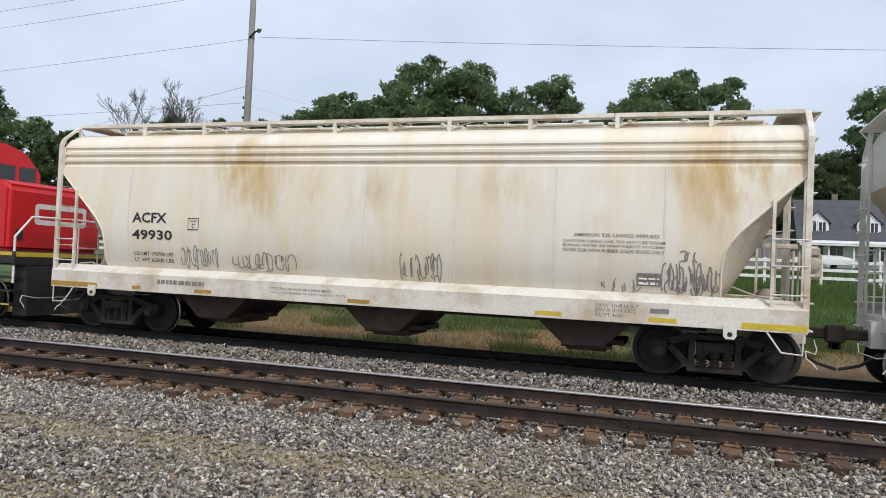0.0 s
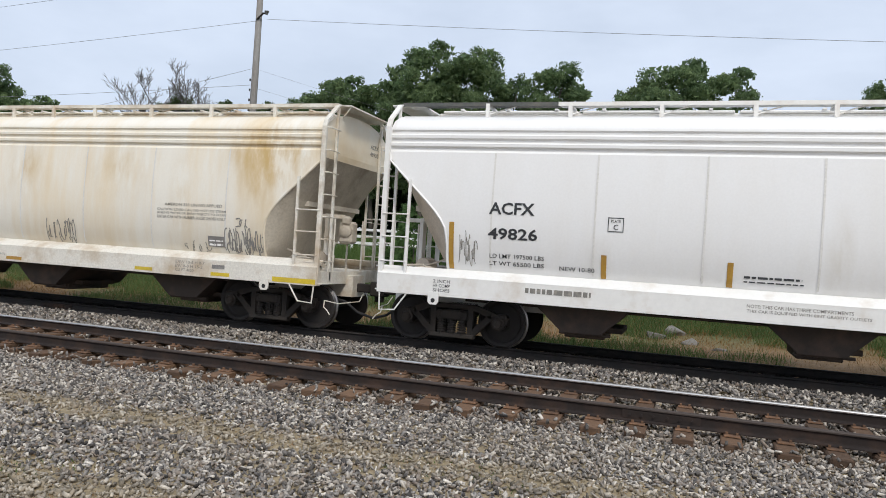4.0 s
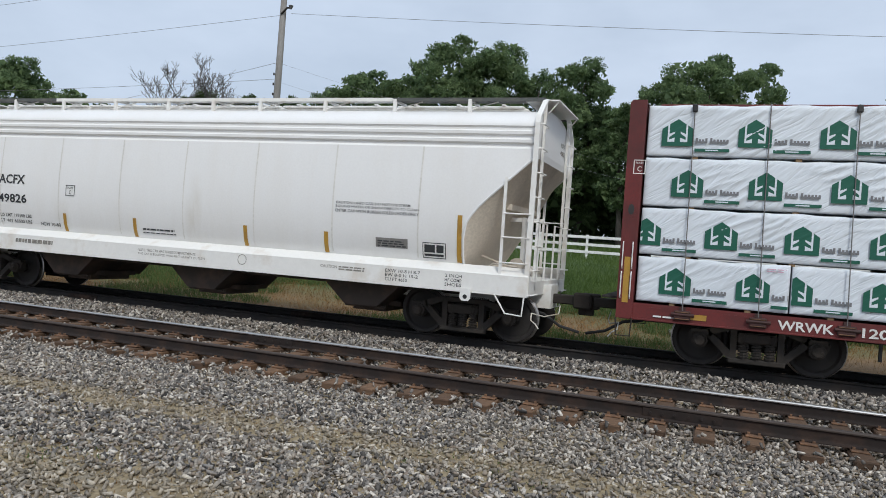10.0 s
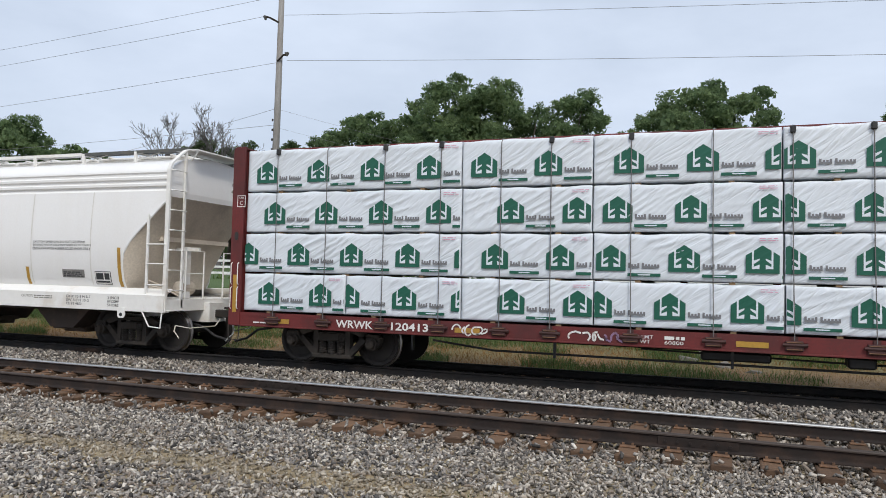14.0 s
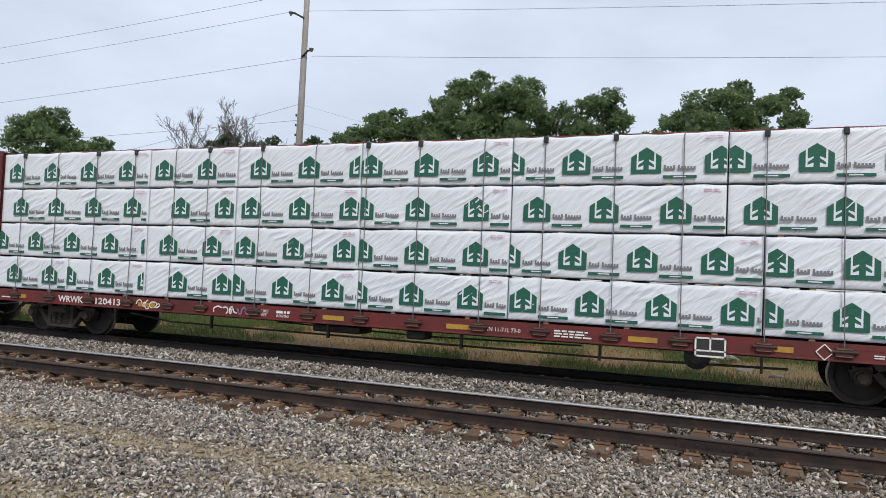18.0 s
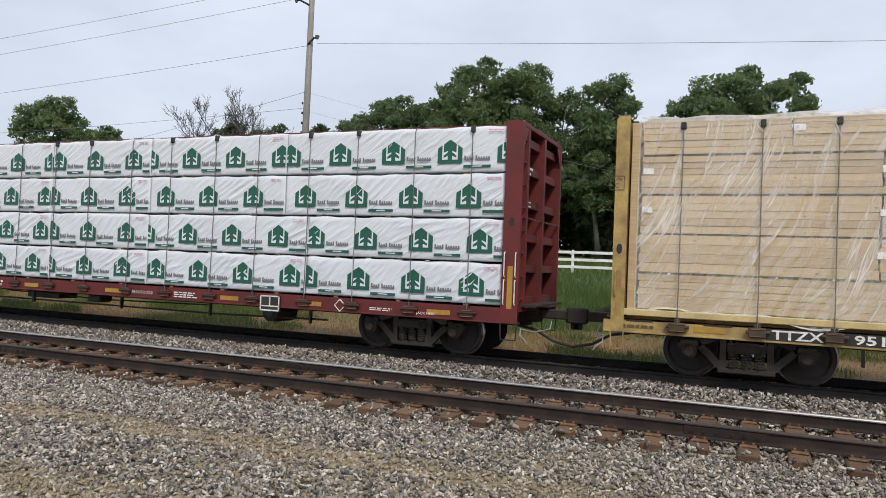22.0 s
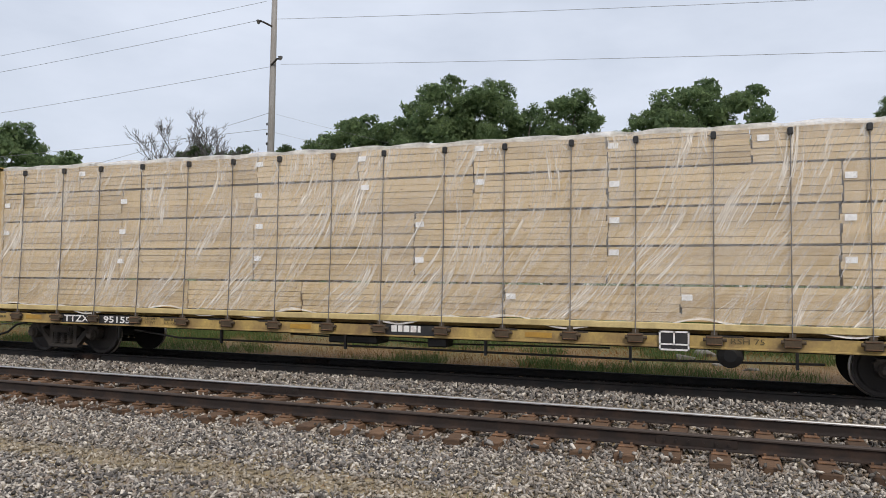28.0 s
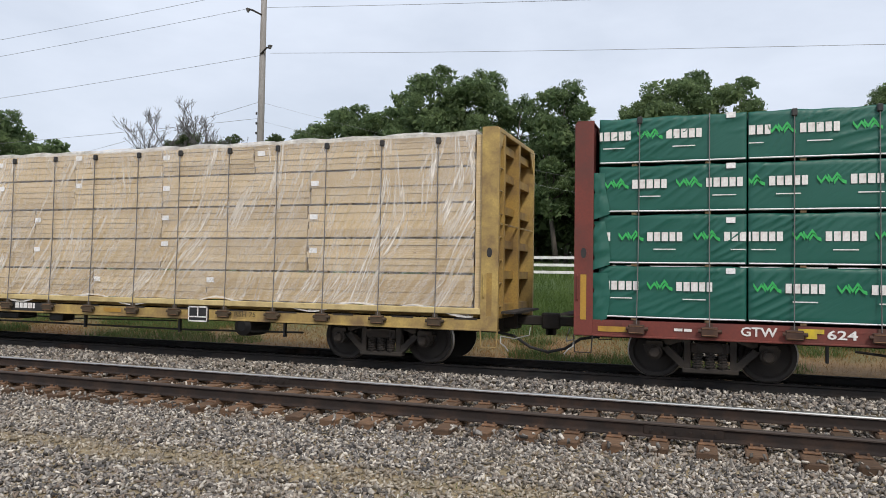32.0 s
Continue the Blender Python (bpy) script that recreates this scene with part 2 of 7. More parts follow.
def board_mat():
    """Fresh sawn softwood: grain along the board, pale and darker heartwood, scattered knots."""
    m, nt, b = base_mat("fresh_softwood", 0.8)
    grain = noise_tex(nt, 26, 5, 0.6, (0.06, 1, 3))
    col = ramp(nt, grain, [(0.3, (0.45, 0.335, 0.18)), (0.55, (0.59, 0.455, 0.27)), (0.75, (0.66, 0.53, 0.335))])
    oi = nt.nodes.new("ShaderNodeObjectInfo")
    col = mixc(nt, 1.0, col, ramp(nt, oi.outputs["Random"], [(0, (0.84, 0.81, 0.77)), (0.5, (1.0, 1.0, 1.0)), (1, (1.06, 1.05, 1.02))]), "MULTIPLY")
    soft = noise_tex(nt, 1.3, 4, 0.6, (0.6, 1, 2.5))
    col = mixc(nt, ramp(nt, soft, [(0.46, (0, 0, 0)), (0.72, (0.5, 0.5, 0.5))]), col, (0.36, 0.25, 0.13))
    tc, mp_, vo = nt.nodes.new("ShaderNodeTexCoord"), nt.nodes.new("ShaderNodeMapping"), nt.nodes.new("ShaderNodeTexVoronoi")
    shift = nt.nodes.new("ShaderNodeCombineXYZ")
    nt.links.new(math_node(nt, "MULTIPLY", oi.outputs["Random"], 37.0), shift.inputs["X"])
    nt.links.new(shift.outputs[0], mp_.inputs["Location"])
    mp_.inputs["Scale"].default_value = (0.8, 1, 1.6)
    vo.inputs["Scale"].default_value = 3.2
    nt.links.new(tc.outputs["Object"], mp_.inputs["Vector"])
    nt.links.new(mp_.outputs["Vector"], vo.inputs["Vector"])
    col = mixc(nt, ramp(nt, vo.outputs["Distance"], [(0.055, (0.85, 0.85, 0.85)), (0.10, (0, 0, 0))]), col, (0.20, 0.11, 0.05))
    nt.links.new(col, b.inputs["Base Color"])
    bump(nt, b, grain, 0.2, 0.01)
    return m


def hopper_mat(name, c, stains, rust, grime):
    """Hopper paint. stains: (x, half width, z, half height, weight) of rusty runs that start at the roof seam."""
    m, nt, b = base_mat(name, 0.5)
    fine = noise_tex(nt, 26, 5)
    col = ramp(nt, fine, [(0.3, tuple(v * 0.98 for v in c)), (0.7, tuple(min(1, v * 1.02) for v in c))])
    runs = noise_tex(nt, 1.4, 6, 0.65, (1.0, 0.2, 0.16))
    cc = nt.nodes.new("ShaderNodeTexCoord")
    s = nt.nodes.new("ShaderNodeSeparateXYZ")
    nt.links.new(cc.outputs["Object"], s.inputs[0])
    wash = ramp(nt, runs, [(0.42, (0, 0, 0)), (0.72, (grime,) * 3)])
    col = mixc(nt, wash, col, tuple(v * k for v, k in zip(rust, (1.3, 1.35, 1.5))))
    low = math_node(nt, "MULTIPLY", math_node(nt, "DIVIDE", math_node(nt, "SUBTRACT", 2.3, s.outputs["Z"]), 1.0, True), math_node(nt, "MULTIPLY", runs, grime))
    col = mixc(nt, low, col, (0.36, 0.31, 0.24))
    blot = noise_tex(nt, 3.0, 6, 0.6, (1.0, 0.3, 0.35))
    for x, hx, z, hz, w in stains:
        dx = math_node(nt, "SUBTRACT", 1.0, math_node(nt, "DIVIDE", math_node(nt, "ABSOLUTE", math_node(nt, "SUBTRACT", s.outputs["X"], x)), hx), True)
        dz = math_node(nt, "SUBTRACT", 1.0, math_node(nt, "DIVIDE", math_node(nt, "ABSOLUTE", math_node(nt, "SUBTRACT", s.outputs["Z"], z)), hz), True)
        k = math_node(nt, "MULTIPLY", math_node(nt, "MULTIPLY", dx, dz), ramp(nt, blot, [(0.35, (0, 0, 0)), (0.65, (1, 1, 1))]))
        col = mixc(nt, math_node(nt, "MULTIPLY", k, w, True), col, rust)
    nt.links.new(col, b.inputs["Base Color"])
    bump(nt, b, noise_tex(nt, 0.9, 3), 0.18, 0.08)
    return m


M_STONE, M_STONE_RUST, M_STONE_DUSTY, M_GROUND = stone_mat("ballast_stone"), stone_mat("rusty_stone", 0.2), stone_mat("sooty_stone", 0.0, 0.1), ground_mat()
M_RAIL_SIDE = mat("rail_rust", (0.017, 0.011, 0.009), 0.9, 0.0, (0.050, 0.027, 0.017), 3, 0.45, 40)
M_RAIL_WORN = mat("rail_dull_top", (0.05, 0.036, 0.03), 0.65, 0.2, None, vary=0.2, bmp=0.05, stretch=(0.1, 8, 8))
M_RAIL_TOP = mat("rail_running_face", (0.58, 0.57, 0.56), 0.36, 1.0, None, vary=0.08, bmp=0.03, stretch=(0.1, 8, 8))
# far track's rails, ties and stone: the train's shade put into near-black colours
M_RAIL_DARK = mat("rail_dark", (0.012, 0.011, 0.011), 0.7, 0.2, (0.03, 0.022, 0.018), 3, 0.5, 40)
M_TIE = mat("weathered_tie", (0.16, 0.088, 0.046), 0.9, 0, (0.06, 0.038, 0.026), 2.5, 0.6, 26, 0.4, 0.6, (0.3, 1, 1), rand=0.45)
M_TIE_DARK = mat("shaded_tie", (0.02, 0.017, 0.015), 0.95, 0, (0.016, 0.014, 0.013), 2.5, 0.6, 26, 0.3, 0.5, (0.3, 1, 1), rand=0.35)
M_PLATE = mat("rusty_plate", (0.185, 0.098, 0.052), 0.9, 0.0, (0.10, 0.058, 0.036), 5, 0.5, 50, 0.3, 0.3, rand=0.3)
M_DARKROCK = mat("shaded_ballast", (0.021, 0.018, 0.017), 0.95, 0, (0.013, 0.012, 0.011), 2, 0.6, 40, 0.5, 0.6)
M_STRAW = leaf_mat("dry_grass", (0.19, 0.102, 0.045), (0.38, 0.228, 0.105))
M_GRASS = leaf_mat("green_grass", (0.065, 0.11, 0.03), (0.145, 0.21, 0.07))
M_WEED = leaf_mat("weed_leaf", (0.065, 0.105, 0.035), (0.16, 0.215, 0.085))
M_LEAF = leaf_mat("oak_leaf", (0.098, 0.148, 0.082), (0.215, 0.298, 0.155))
# darker copy of the oak leaf: the wood's shade put into its colour
M_LEAF_DK = leaf_mat("shaded_leaf", (0.06, 0.09, 0.05), (0.13, 0.18, 0.09))
M_LEAF_LT = leaf_mat("young_leaf", (0.072, 0.135, 0.05), (0.175, 0.27, 0.105))
M_BARK = mat("bark", (0.12, 0.10, 0.085), 0.95, 0, (0.06, 0.05, 0.045), 2, 0.6, 12, 0.3, 0.6, (1, 1, 0.3))
M_DEADWOOD = mat("dead_wood", (0.13, 0.122, 0.12), 0.95, 0, (0.08, 0.075, 0.07), 2, 0.5, 12, 0.2, 0.4)
M_POLE = mat("pole_wood", (0.285, 0.275, 0.265), 0.9, 0, (0.19, 0.17, 0.15), 1.5, 0.6, 18, 0.25, 0.5, (4, 4, 0.4))
M_WIRE = mat("wire", (0.24, 0.245, 0.26), 0.6, 0.2, bmp=0)
M_FENCE = mat("fence_white", (0.80, 0.80, 0.78), 0.6, 0, (0.62, 0.62, 0.58), 1.5, 0.4)
M_SIDING = mat("white_siding", (0.78, 0.79, 0.80), 0.6, 0, (0.66, 0.66, 0.66), 0.7, 0.4)
M_ROOF = mat("grey_shingle", (0.085, 0.088, 0.10), 0.9, 0, (0.06, 0.06, 0.07), 1.2, 0.5, 20, 0.25, 0.4)
M_GLASS = mat("window_glass", (0.03, 0.035, 0.045), 0.08, 0, bmp=0, vary=0.05)
M_SHED = mat("grey_boards", (0.27, 0.26, 0.255), 0.9, 0, (0.18, 0.17, 0.165), 1.5, 0.5, 14, 0.2, 0.4, (4, 4, 0.3))
M_H1 = hopper_mat("soiled_cream_paint", (0.79, 0.755, 0.67), [(-2.7, 1.15, 3.5, 1.2, 1.3), (-3.1, 0.5, 3.4, 0.9, 1.0), (-2.3, 0.6, 2.9, 1.3, 0.7), (6.35, 1.5, 3.45, 0.9, 1.8), (6.1, 0.8, 3.0, 1.1, 1.0), (0.0, 0.8, 3.0, 0.9, 0.9), (-1.2, 0.5, 3.0, 1.0, 0.8), (2.6, 1.2, 3.1, 1.0, 0.7), (4.2, 0.4, 2.6, 1.2, 0.6)], (0.55, 0.385, 0.165), 0.55)
M_H2 = hopper_mat("white_paint", (0.80, 0.797, 0.79), [(0.2, 0.25, 2.0, 0.9, 0.6), (-3.4, 0.3, 1.7, 0.5, 0.6)], (0.50, 0.44, 0.34), 0.16)
M_H1S = mat("cream_steel", (0.70, 0.67, 0.60), 0.55, 0, (0.45, 0.34, 0.22), 1.6, 0.45, 26)
M_H2S = mat("white_steel", (0.78, 0.77, 0.74), 0.5, 0, (0.60, 0.53, 0.45), 1.6, 0.22, 12, 0.03, 0.03)
# end sheets: browner and darker than the body paint, with random blotches
M_H1E = mat("tan_end_sheet", (0.50, 0.45, 0.37), 0.7, 0, (0.25, 0.20, 0.15), 1.2, 0.5, 24)
M_H2E = mat("beige_end_sheet", (0.58, 0.51, 0.42), 0.7, 0, (0.38, 0.33, 0.27), 1.2, 0.4, 24)
M_GRIME = mat("running_gear_grime", (0.027, 0.023, 0.020), 0.9, 0.0, (0.046, 0.035, 0.027), 3, 0.5, 40, 0.3, 0.3)
M_WHEEL = mat("wheel_steel", (0.022, 0.019, 0.018), 0.75, 0.1, (0.03, 0.025, 0.022), 3, 0.5, 40)
M_TREAD = mat("polished_tread", (0.35, 0.33, 0.32), 0.35, 1.0, bmp=0.02)
M_OUTLET = mat("outlet_brown", (0.065, 0.050, 0.042), 0.8, 0.1, (0.12, 0.08, 0.06), 2.5, 0.5, 30)
M_BOARDWALK = mat("galvanized_grating", (0.42, 0.42, 0.40), 0.5, 0.5, (0.3, 0.29, 0.27), 2, 0.4, 30)
M_GRATING = mat("dark_grating", (0.10, 0.105, 0.10), 0.6, 0.3, (0.18, 0.16, 0.13), 2, 0.4, 30)
M_MAROON = mat("maroon_paint", (0.135, 0.018, 0.017), 0.6, 0, (0.07, 0.016, 0.015), 1.3, 0.55, 26, 0.2)
M_WINCH = mat("rusty_winch", (0.085, 0.045, 0.032), 0.8, 0.2, (0.045, 0.028, 0.022), 4, 0.5, 40, 0.3)
M_REDBROWN = mat("oxide_red_paint", (0.165, 0.036, 0.026), 0.65, 0, (0.10, 0.034, 0.028), 1.3, 0.5, 26, 0.2)
M_YELLOW = mat("ochre_yellow_paint", (0.46, 0.325, 0.105), 0.6, 0, (0.20, 0.13, 0.06), 2.4, 0.78, 26, 0.15)
# curb: a paler yellow than the car's paint
M_CURB = mat("pale_yellow_curb", (0.56, 0.44, 0.21), 0.6, 0, (0.34, 0.25, 0.12), 2.0, 0.5, 26, 0.12)
# darker copy of the yellow: recess shade put into the colour, plus brown blotches
M_YELLOW_DK = mat("shaded_rusty_ochre", (0.36, 0.23, 0.06), 0.7, 0, (0.16, 0.10, 0.05), 1.4, 0.6, 26, 0.2)
M_AMBER = mat("reflector_amber", (0.42, 0.24, 0.035), 0.5, 0, (0.30, 0.16, 0.04), 4, 0.4)
M_SAFETY = mat("safety_yellow", (0.62, 0.46, 0.03), 0.5, 0, (0.38, 0.27, 0.06), 4, 0.5)
M_BLACK = mat("black_paint", (0.018, 0.018, 0.019), 0.5, 0, (0.04, 0.036, 0.032), 2, 0.4)
M_INK = mat("black_lettering", (0.03, 0.032, 0.035), 0.6, bmp=0)
M_INK_OLD = mat("faded_lettering", (0.20, 0.19, 0.17), 0.7, 0, (0.42, 0.38, 0.32), 9, 0.4, bmp=0)
M_WHITE = mat("white_lettering", (0.74, 0.73, 0.71), 0.6, 0, (0.52, 0.44, 0.42), 8, 0.35, bmp=0)
M_YINK = mat("lettering_on_yellow", (0.10, 0.075, 0.03), 0.6, bmp=0)
M_SEAM = mat("seam_weld", (0.67, 0.655, 0.62), 0.7, 0, (0.75, 0.735, 0.71), 2, 0.5)
M_SPRAY = mat("spray_paint", (0.20, 0.19, 0.18), 0.6, 0, (0.30, 0.29, 0.27), 9, 0.4, bmp=0)
M_LILAC = mat("lilac_spray", (0.26, 0.16, 0.27), 0.6, 0, (0.34, 0.24, 0.33), 9, 0.4, bmp=0)
M_WRAP = wrap_mat("white_wrap", (0.685, 0.73, 0.78), 0.6)
M_WRAP_G = wrap_mat("green_wrap", (0.006, 0.095, 0.070), 0.08)
M_LOGO = wrap_mat("printed_green", (0.008, 0.098, 0.062), 0.25)
M_STAMP = mat("pink_stamp", (0.62, 0.30, 0.42), 0.6, 0, (0.70, 0.55, 0.62), 12, 0.5, bmp=0)
M_LOGO_LT = mat("printed_bright_green", (0.03, 0.42, 0.10), 0.45, 0, (0.03, 0.33, 0.09), 5, 0.4)
M_PRINT = mat("printed_grey", (0.17, 0.175, 0.185), 0.5, bmp=0)
M_BOARD = board_mat()
M_BOARD_END = mat("board_core", (0.30, 0.20, 0.11), 0.85, 0, (0.2, 0.13, 0.07), 3, 0.5)
M_FILM = film_mat()
M_FILM_FOLD = mat("gathered_film", (0.84, 0.81, 0.76), 0.3, 0, (0.72, 0.70, 0.66), 6, 0.3, bmp=0.2)
M_FILM_LINE = mat("film_crease", (0.93, 0.91, 0.87), 0.3, 0, (0.74, 0.70, 0.62), 6, 0.3, bmp=0.1)
for sheet, lo, hi in ((M_FILM_FOLD, 0.6, 0.85), (M_FILM_LINE, 0.22, 0.95)):
    nt = sheet.node_tree
    tp, ms, geo = nt.nodes.new("ShaderNodeBsdfTransparent"), nt.nodes.new("ShaderNodeMixShader"), nt.nodes.new("ShaderNodeNewGeometry")
    spread = ramp(nt, noise_tex(nt, 3.5, 4, 0.6), [(0.35, (0.45,) * 3), (0.7, (1.0,) * 3)])
    each = ramp(nt, geo.outputs["Random Per Island"], [(0.0, (lo,) * 3), (0.7, ((lo + hi) / 2,) * 3), (1.0, (hi,) * 3)])
    nt.links.new(math_node(nt, "MULTIPLY", spread, each), ms.inputs[0])
    nt.links.new(tp.outputs[0], ms.inputs[1])
    nt.links.new(nt.nodes["Principled BSDF"].outputs[0], ms.inputs[2])
    nt.links.new(ms.outputs[0], nt.nodes["Material Output"].inputs["Surface"])
M_WINCH_M = mat("recessed_winch", (0.06, 0.021, 0.019), 0.7, 0.1, (0.035, 0.02, 0.018), 4, 0.5, 40, 0.3)
M_WINCH_Y = mat("soiled_winch", (0.075, 0.052, 0.03), 0.8, 0.1, (0.04, 0.03, 0.022), 4, 0.5, 40, 0.3)
M_CABLE = mat("steel_cable", (0.17, 0.165, 0.165), 0.6, 0.5, bmp=0.05)
M_PAPER = mat("paper_tag", (0.80, 0.80, 0.80), 0.7, 0, (0.6, 0.6, 0.6), 14, 0.4, bmp=0)
M_LOCO = mat("engine_red", (0.56, 0.012, 0.016), 0.4, 0, (0.36, 0.015, 0.015), 1.0, 0.3, 26, 0.08)
M_RUBBER = mat("hose_rubber", (0.025, 0.025, 0.026), 0.7, bmp=0.1)
M_ROCK = mat("grey_rock", (0.20, 0.185, 0.165), 0.9, 0, (0.14, 0.13, 0.11), 3, 0.5, 16, 0.25, 0.6)

# ---- mesh helpers ----


def link(name, me, material, parent=None, label=""):
    if material and not me.materials:
        me.materials.append(material)
    ob = new(name, me)
    if parent is not None:
        ob.parent = parent
    if label:
        ob["label"] = label
    return ob


def mesh_of(bm, name="mesh", smooth=False):
    me = bpy.data.meshes.new(name)
    bm.normal_update()
    bm.to_mesh(me)
    bm.free()
    if smooth:
        for p in me.polygons:
            p.use_smooth = True
    return me


def part(name, bm, material, parent, label="", smooth=False):
    return link(name, mesh_of(bm, name, smooth), material, parent, label)


def raw(name, verts, faces, material, parent=None, label="", smooth=False):
    me = bpy.data.meshes.new(name)
    me.from_pydata([tuple(v) for v in verts], [], faces)
    me.update()
    if smooth:
        for p in me.polygons:
            p.use_smooth = True
    return link(name, me, material, parent, label)


def tri_soup(name, verts, n_side, material, parent=None, label=""):
    """verts: (n, n_side, 3) array of separate faces."""
    v = np.asarray(verts, dtype=np.float32)
    n = v.shape[0]
    me = bpy.data.meshes.new(name)
    me.vertices.add(n * n_side)
    me.vertices.foreach_set("co", v.reshape(-1))
    me.loops.add(n * n_side)
    me.loops.foreach_set("vertex_index", np.arange(n * n_side, dtype=np.int32))
    me.polygons.add(n)
    me.polygons.foreach_set("loop_start", np.arange(0, n * n_side, n_side, dtype=np.int32))
    me.update(calc_edges=True)
    me.validate()
    return link(name, me, material, parent, label)


def box(bm, x0, x1, y0, y1, z0, z1, bev=0.0):
    v = [bm.verts.new(p) for p in ((x0, y0, z0), (x1, y0, z0), (x1, y1, z0), (x0, y1, z0), (x0, y0, z1), (x1, y0, z1), (x1, y1, z1), (x0, y1, z1))]
    fs = [bm.faces.new([v[i] for i in f]) for f in ((3, 2, 1, 0), (4, 5, 6, 7), (0, 1, 5, 4), (1, 2, 6, 5), (2, 3, 7, 6), (3, 0, 4, 7))]
    if bev:
        bmesh.ops.bevel(bm, geom=list({e for f in fs for e in f.edges}), offset=bev, segments=1, affect="EDGES")
    return bm


def prism(bm, pts, y0, y1):
    """Outline in x and z, drawn out from y0 to y1."""
    a = [bm.verts.new((x, y0, z)) for x, z in pts]
    b = [bm.verts.new((x, y1, z)) for x, z in pts]
    bm.faces.new(a)
    bm.faces.new(b[::-1])
    n = len(pts)
    for i in range(n):
        bm.faces.new((a[i], b[i], b[(i + 1) % n], a[(i + 1) % n]))
    return bm


def tube(bm, pts, r, seg=6):
    pts = [Vector(p) for p in pts]
    rings = []
    for i, p in enumerate(pts):
        d = (pts[min(i + 1, len(pts) - 1)] - pts[max(i - 1, 0)]).normalized()
        a = d.orthogonal().normalized() if not rings else (rings[-1][1] - d * rings[-1][1].dot(d)).normalized()
        b = d.cross(a)
        rr = r[i] if isinstance(r, (list, tuple)) else r
        rings.append(([bm.verts.new(p + (a * math.cos(k * math.tau / seg) + b * math.sin(k * math.tau / seg)) * rr) for k in range(seg)], a))
    for (u, _), (w, _) in zip(rings, rings[1:]):
        for k in range(seg):
            bm.faces.new((u[k], u[(k + 1) % seg], w[(k + 1) % seg], w[k]))
    bm.faces.new(rings[0][0][::-1])
    bm.faces.new(rings[-1][0])
    return bm


def lathe_y(bm, prof, seg=28, cx=0.0, cz=0.0):
    """prof: (radius, y) pairs turned round the y axis."""
    rings = [[bm.verts.new((cx + r * math.cos(k * math.tau / seg), y, cz + r * math.sin(k * math.tau / seg))) for k in range(seg)] for r, y in prof]
    for u, w in zip(rings, rings[1:]):
        for k in range(seg):
            bm.faces.new((u[k], w[k], w[(k + 1) % seg], u[(k + 1) % seg]))
    bm.faces.new(rings[0])
    bm.faces.new(rings[-1][::-1])
    return bm


def B():
    return bmesh.new()


# ---- lettering, in one batch ----
WORDS = ["ACFX", "49930", "49826", "LD LMT 197500 LBS", "LT WT 65500 LBS", "LD LMT 195700 LBS", "NEW 10-80", "PLATE", "C", "CAUTION: LINED CAR, DO NOT USE STEAM",
         "BOILING WATER OR SHARP OBJECTS TO CLEAN", "ENTER CAR WITH RUBBER SOLED SHOES ONLY", "EXW 10-8 H 8-7", "EW 8-0 H 15-2", "CU FT 4650", "2 INCH", "HF COMP", "SHOES",
         "WRWK", "120413", "LD LMT", "LT WT", "IN 11-71L 73-0", "TTZX", "95155", "RSH 75", "GTW", "624", "NOTE: THIS CAR HAS THREE COMPARTMENTS", "JACK HERE",
         "THIS CAR IS EQUIPPED WITH 8INT GRAVITY OUTLETS", "LEASED TO", "CAUTION", "AMERON 335 LINING APPLIED", "63100", "60800"]
GLYPHS = {}
BOLD = {"ACFX", "49930", "49826", "WRWK", "120413", "TTZX", "95155", "GTW", "624"}


def make_glyphs():
    obs = []
    for w in WORDS:
        cu = bpy.data.curves.new("word", "FONT")
        cu.body, cu.resolution_u = w, 2
        cu.offset = 0.022 if w in BOLD else 0.006
        obs.append(new("word", cu))
    bpy.context.view_layer.update()
    dg = bpy.context.evaluated_depsgraph_get()
    for w, ob in zip(WORDS, obs):
        me = bpy.data.meshes.new_from_object(ob.evaluated_get(dg))
        co = np.array([v.co[:2] for v in me.vertices])
        lo, hi = co.min(0), co.max(0)
        GLYPHS[w] = ((co - lo) / (hi - lo), [tuple(p.vertices) for p in me.polygons])
        bpy.data.meshes.remove(me)
    for ob in obs:
        cu = ob.data
        bpy.data.objects.remove(ob)
        bpy.data.curves.remove(cu)


make_glyphs()


def lettering(word, x, z, w, h, depth, material, parent, slant=0.0, label=""):
    """A word in the box from (x, z), w wide and h high; depth(z) gives the y of the sheet it is painted on."""
    co, faces = GLYPHS[word]
    v = []
    for a, b in co:
        zz = z + b * h
        v.append((x + a * w + slant * b * h, depth(zz), zz))
    return raw("lettering", v, [tuple(f) for f in faces], material, parent, label)

# ---- setting: ground, tracks ----
NEAR_Y, GAUGE, FAR_Y = 9.27, 1.505, 13.52      # rail centre lines; the rail tops are z = 0
TRAIN_Y = FAR_Y + GAUGE / 2
rng = np.random.default_rng(7)


def ground_z(x, y):
    pts_y = [-400, 0, 6.2, 7.3, 8.9, 11.6, 12.6, 16.0, 16.9, 18.0, 24, 38, 75, 140, 3000]
    pts_z = [-0.42, -0.40, -0.37, -0.325, -0.287, -0.292, -0.26, -0.30, -0.52, -0.42, 0.25, 1.5, 3.2, 4.0, 4.0]
    return np.interp(y, pts_y, pts_z)


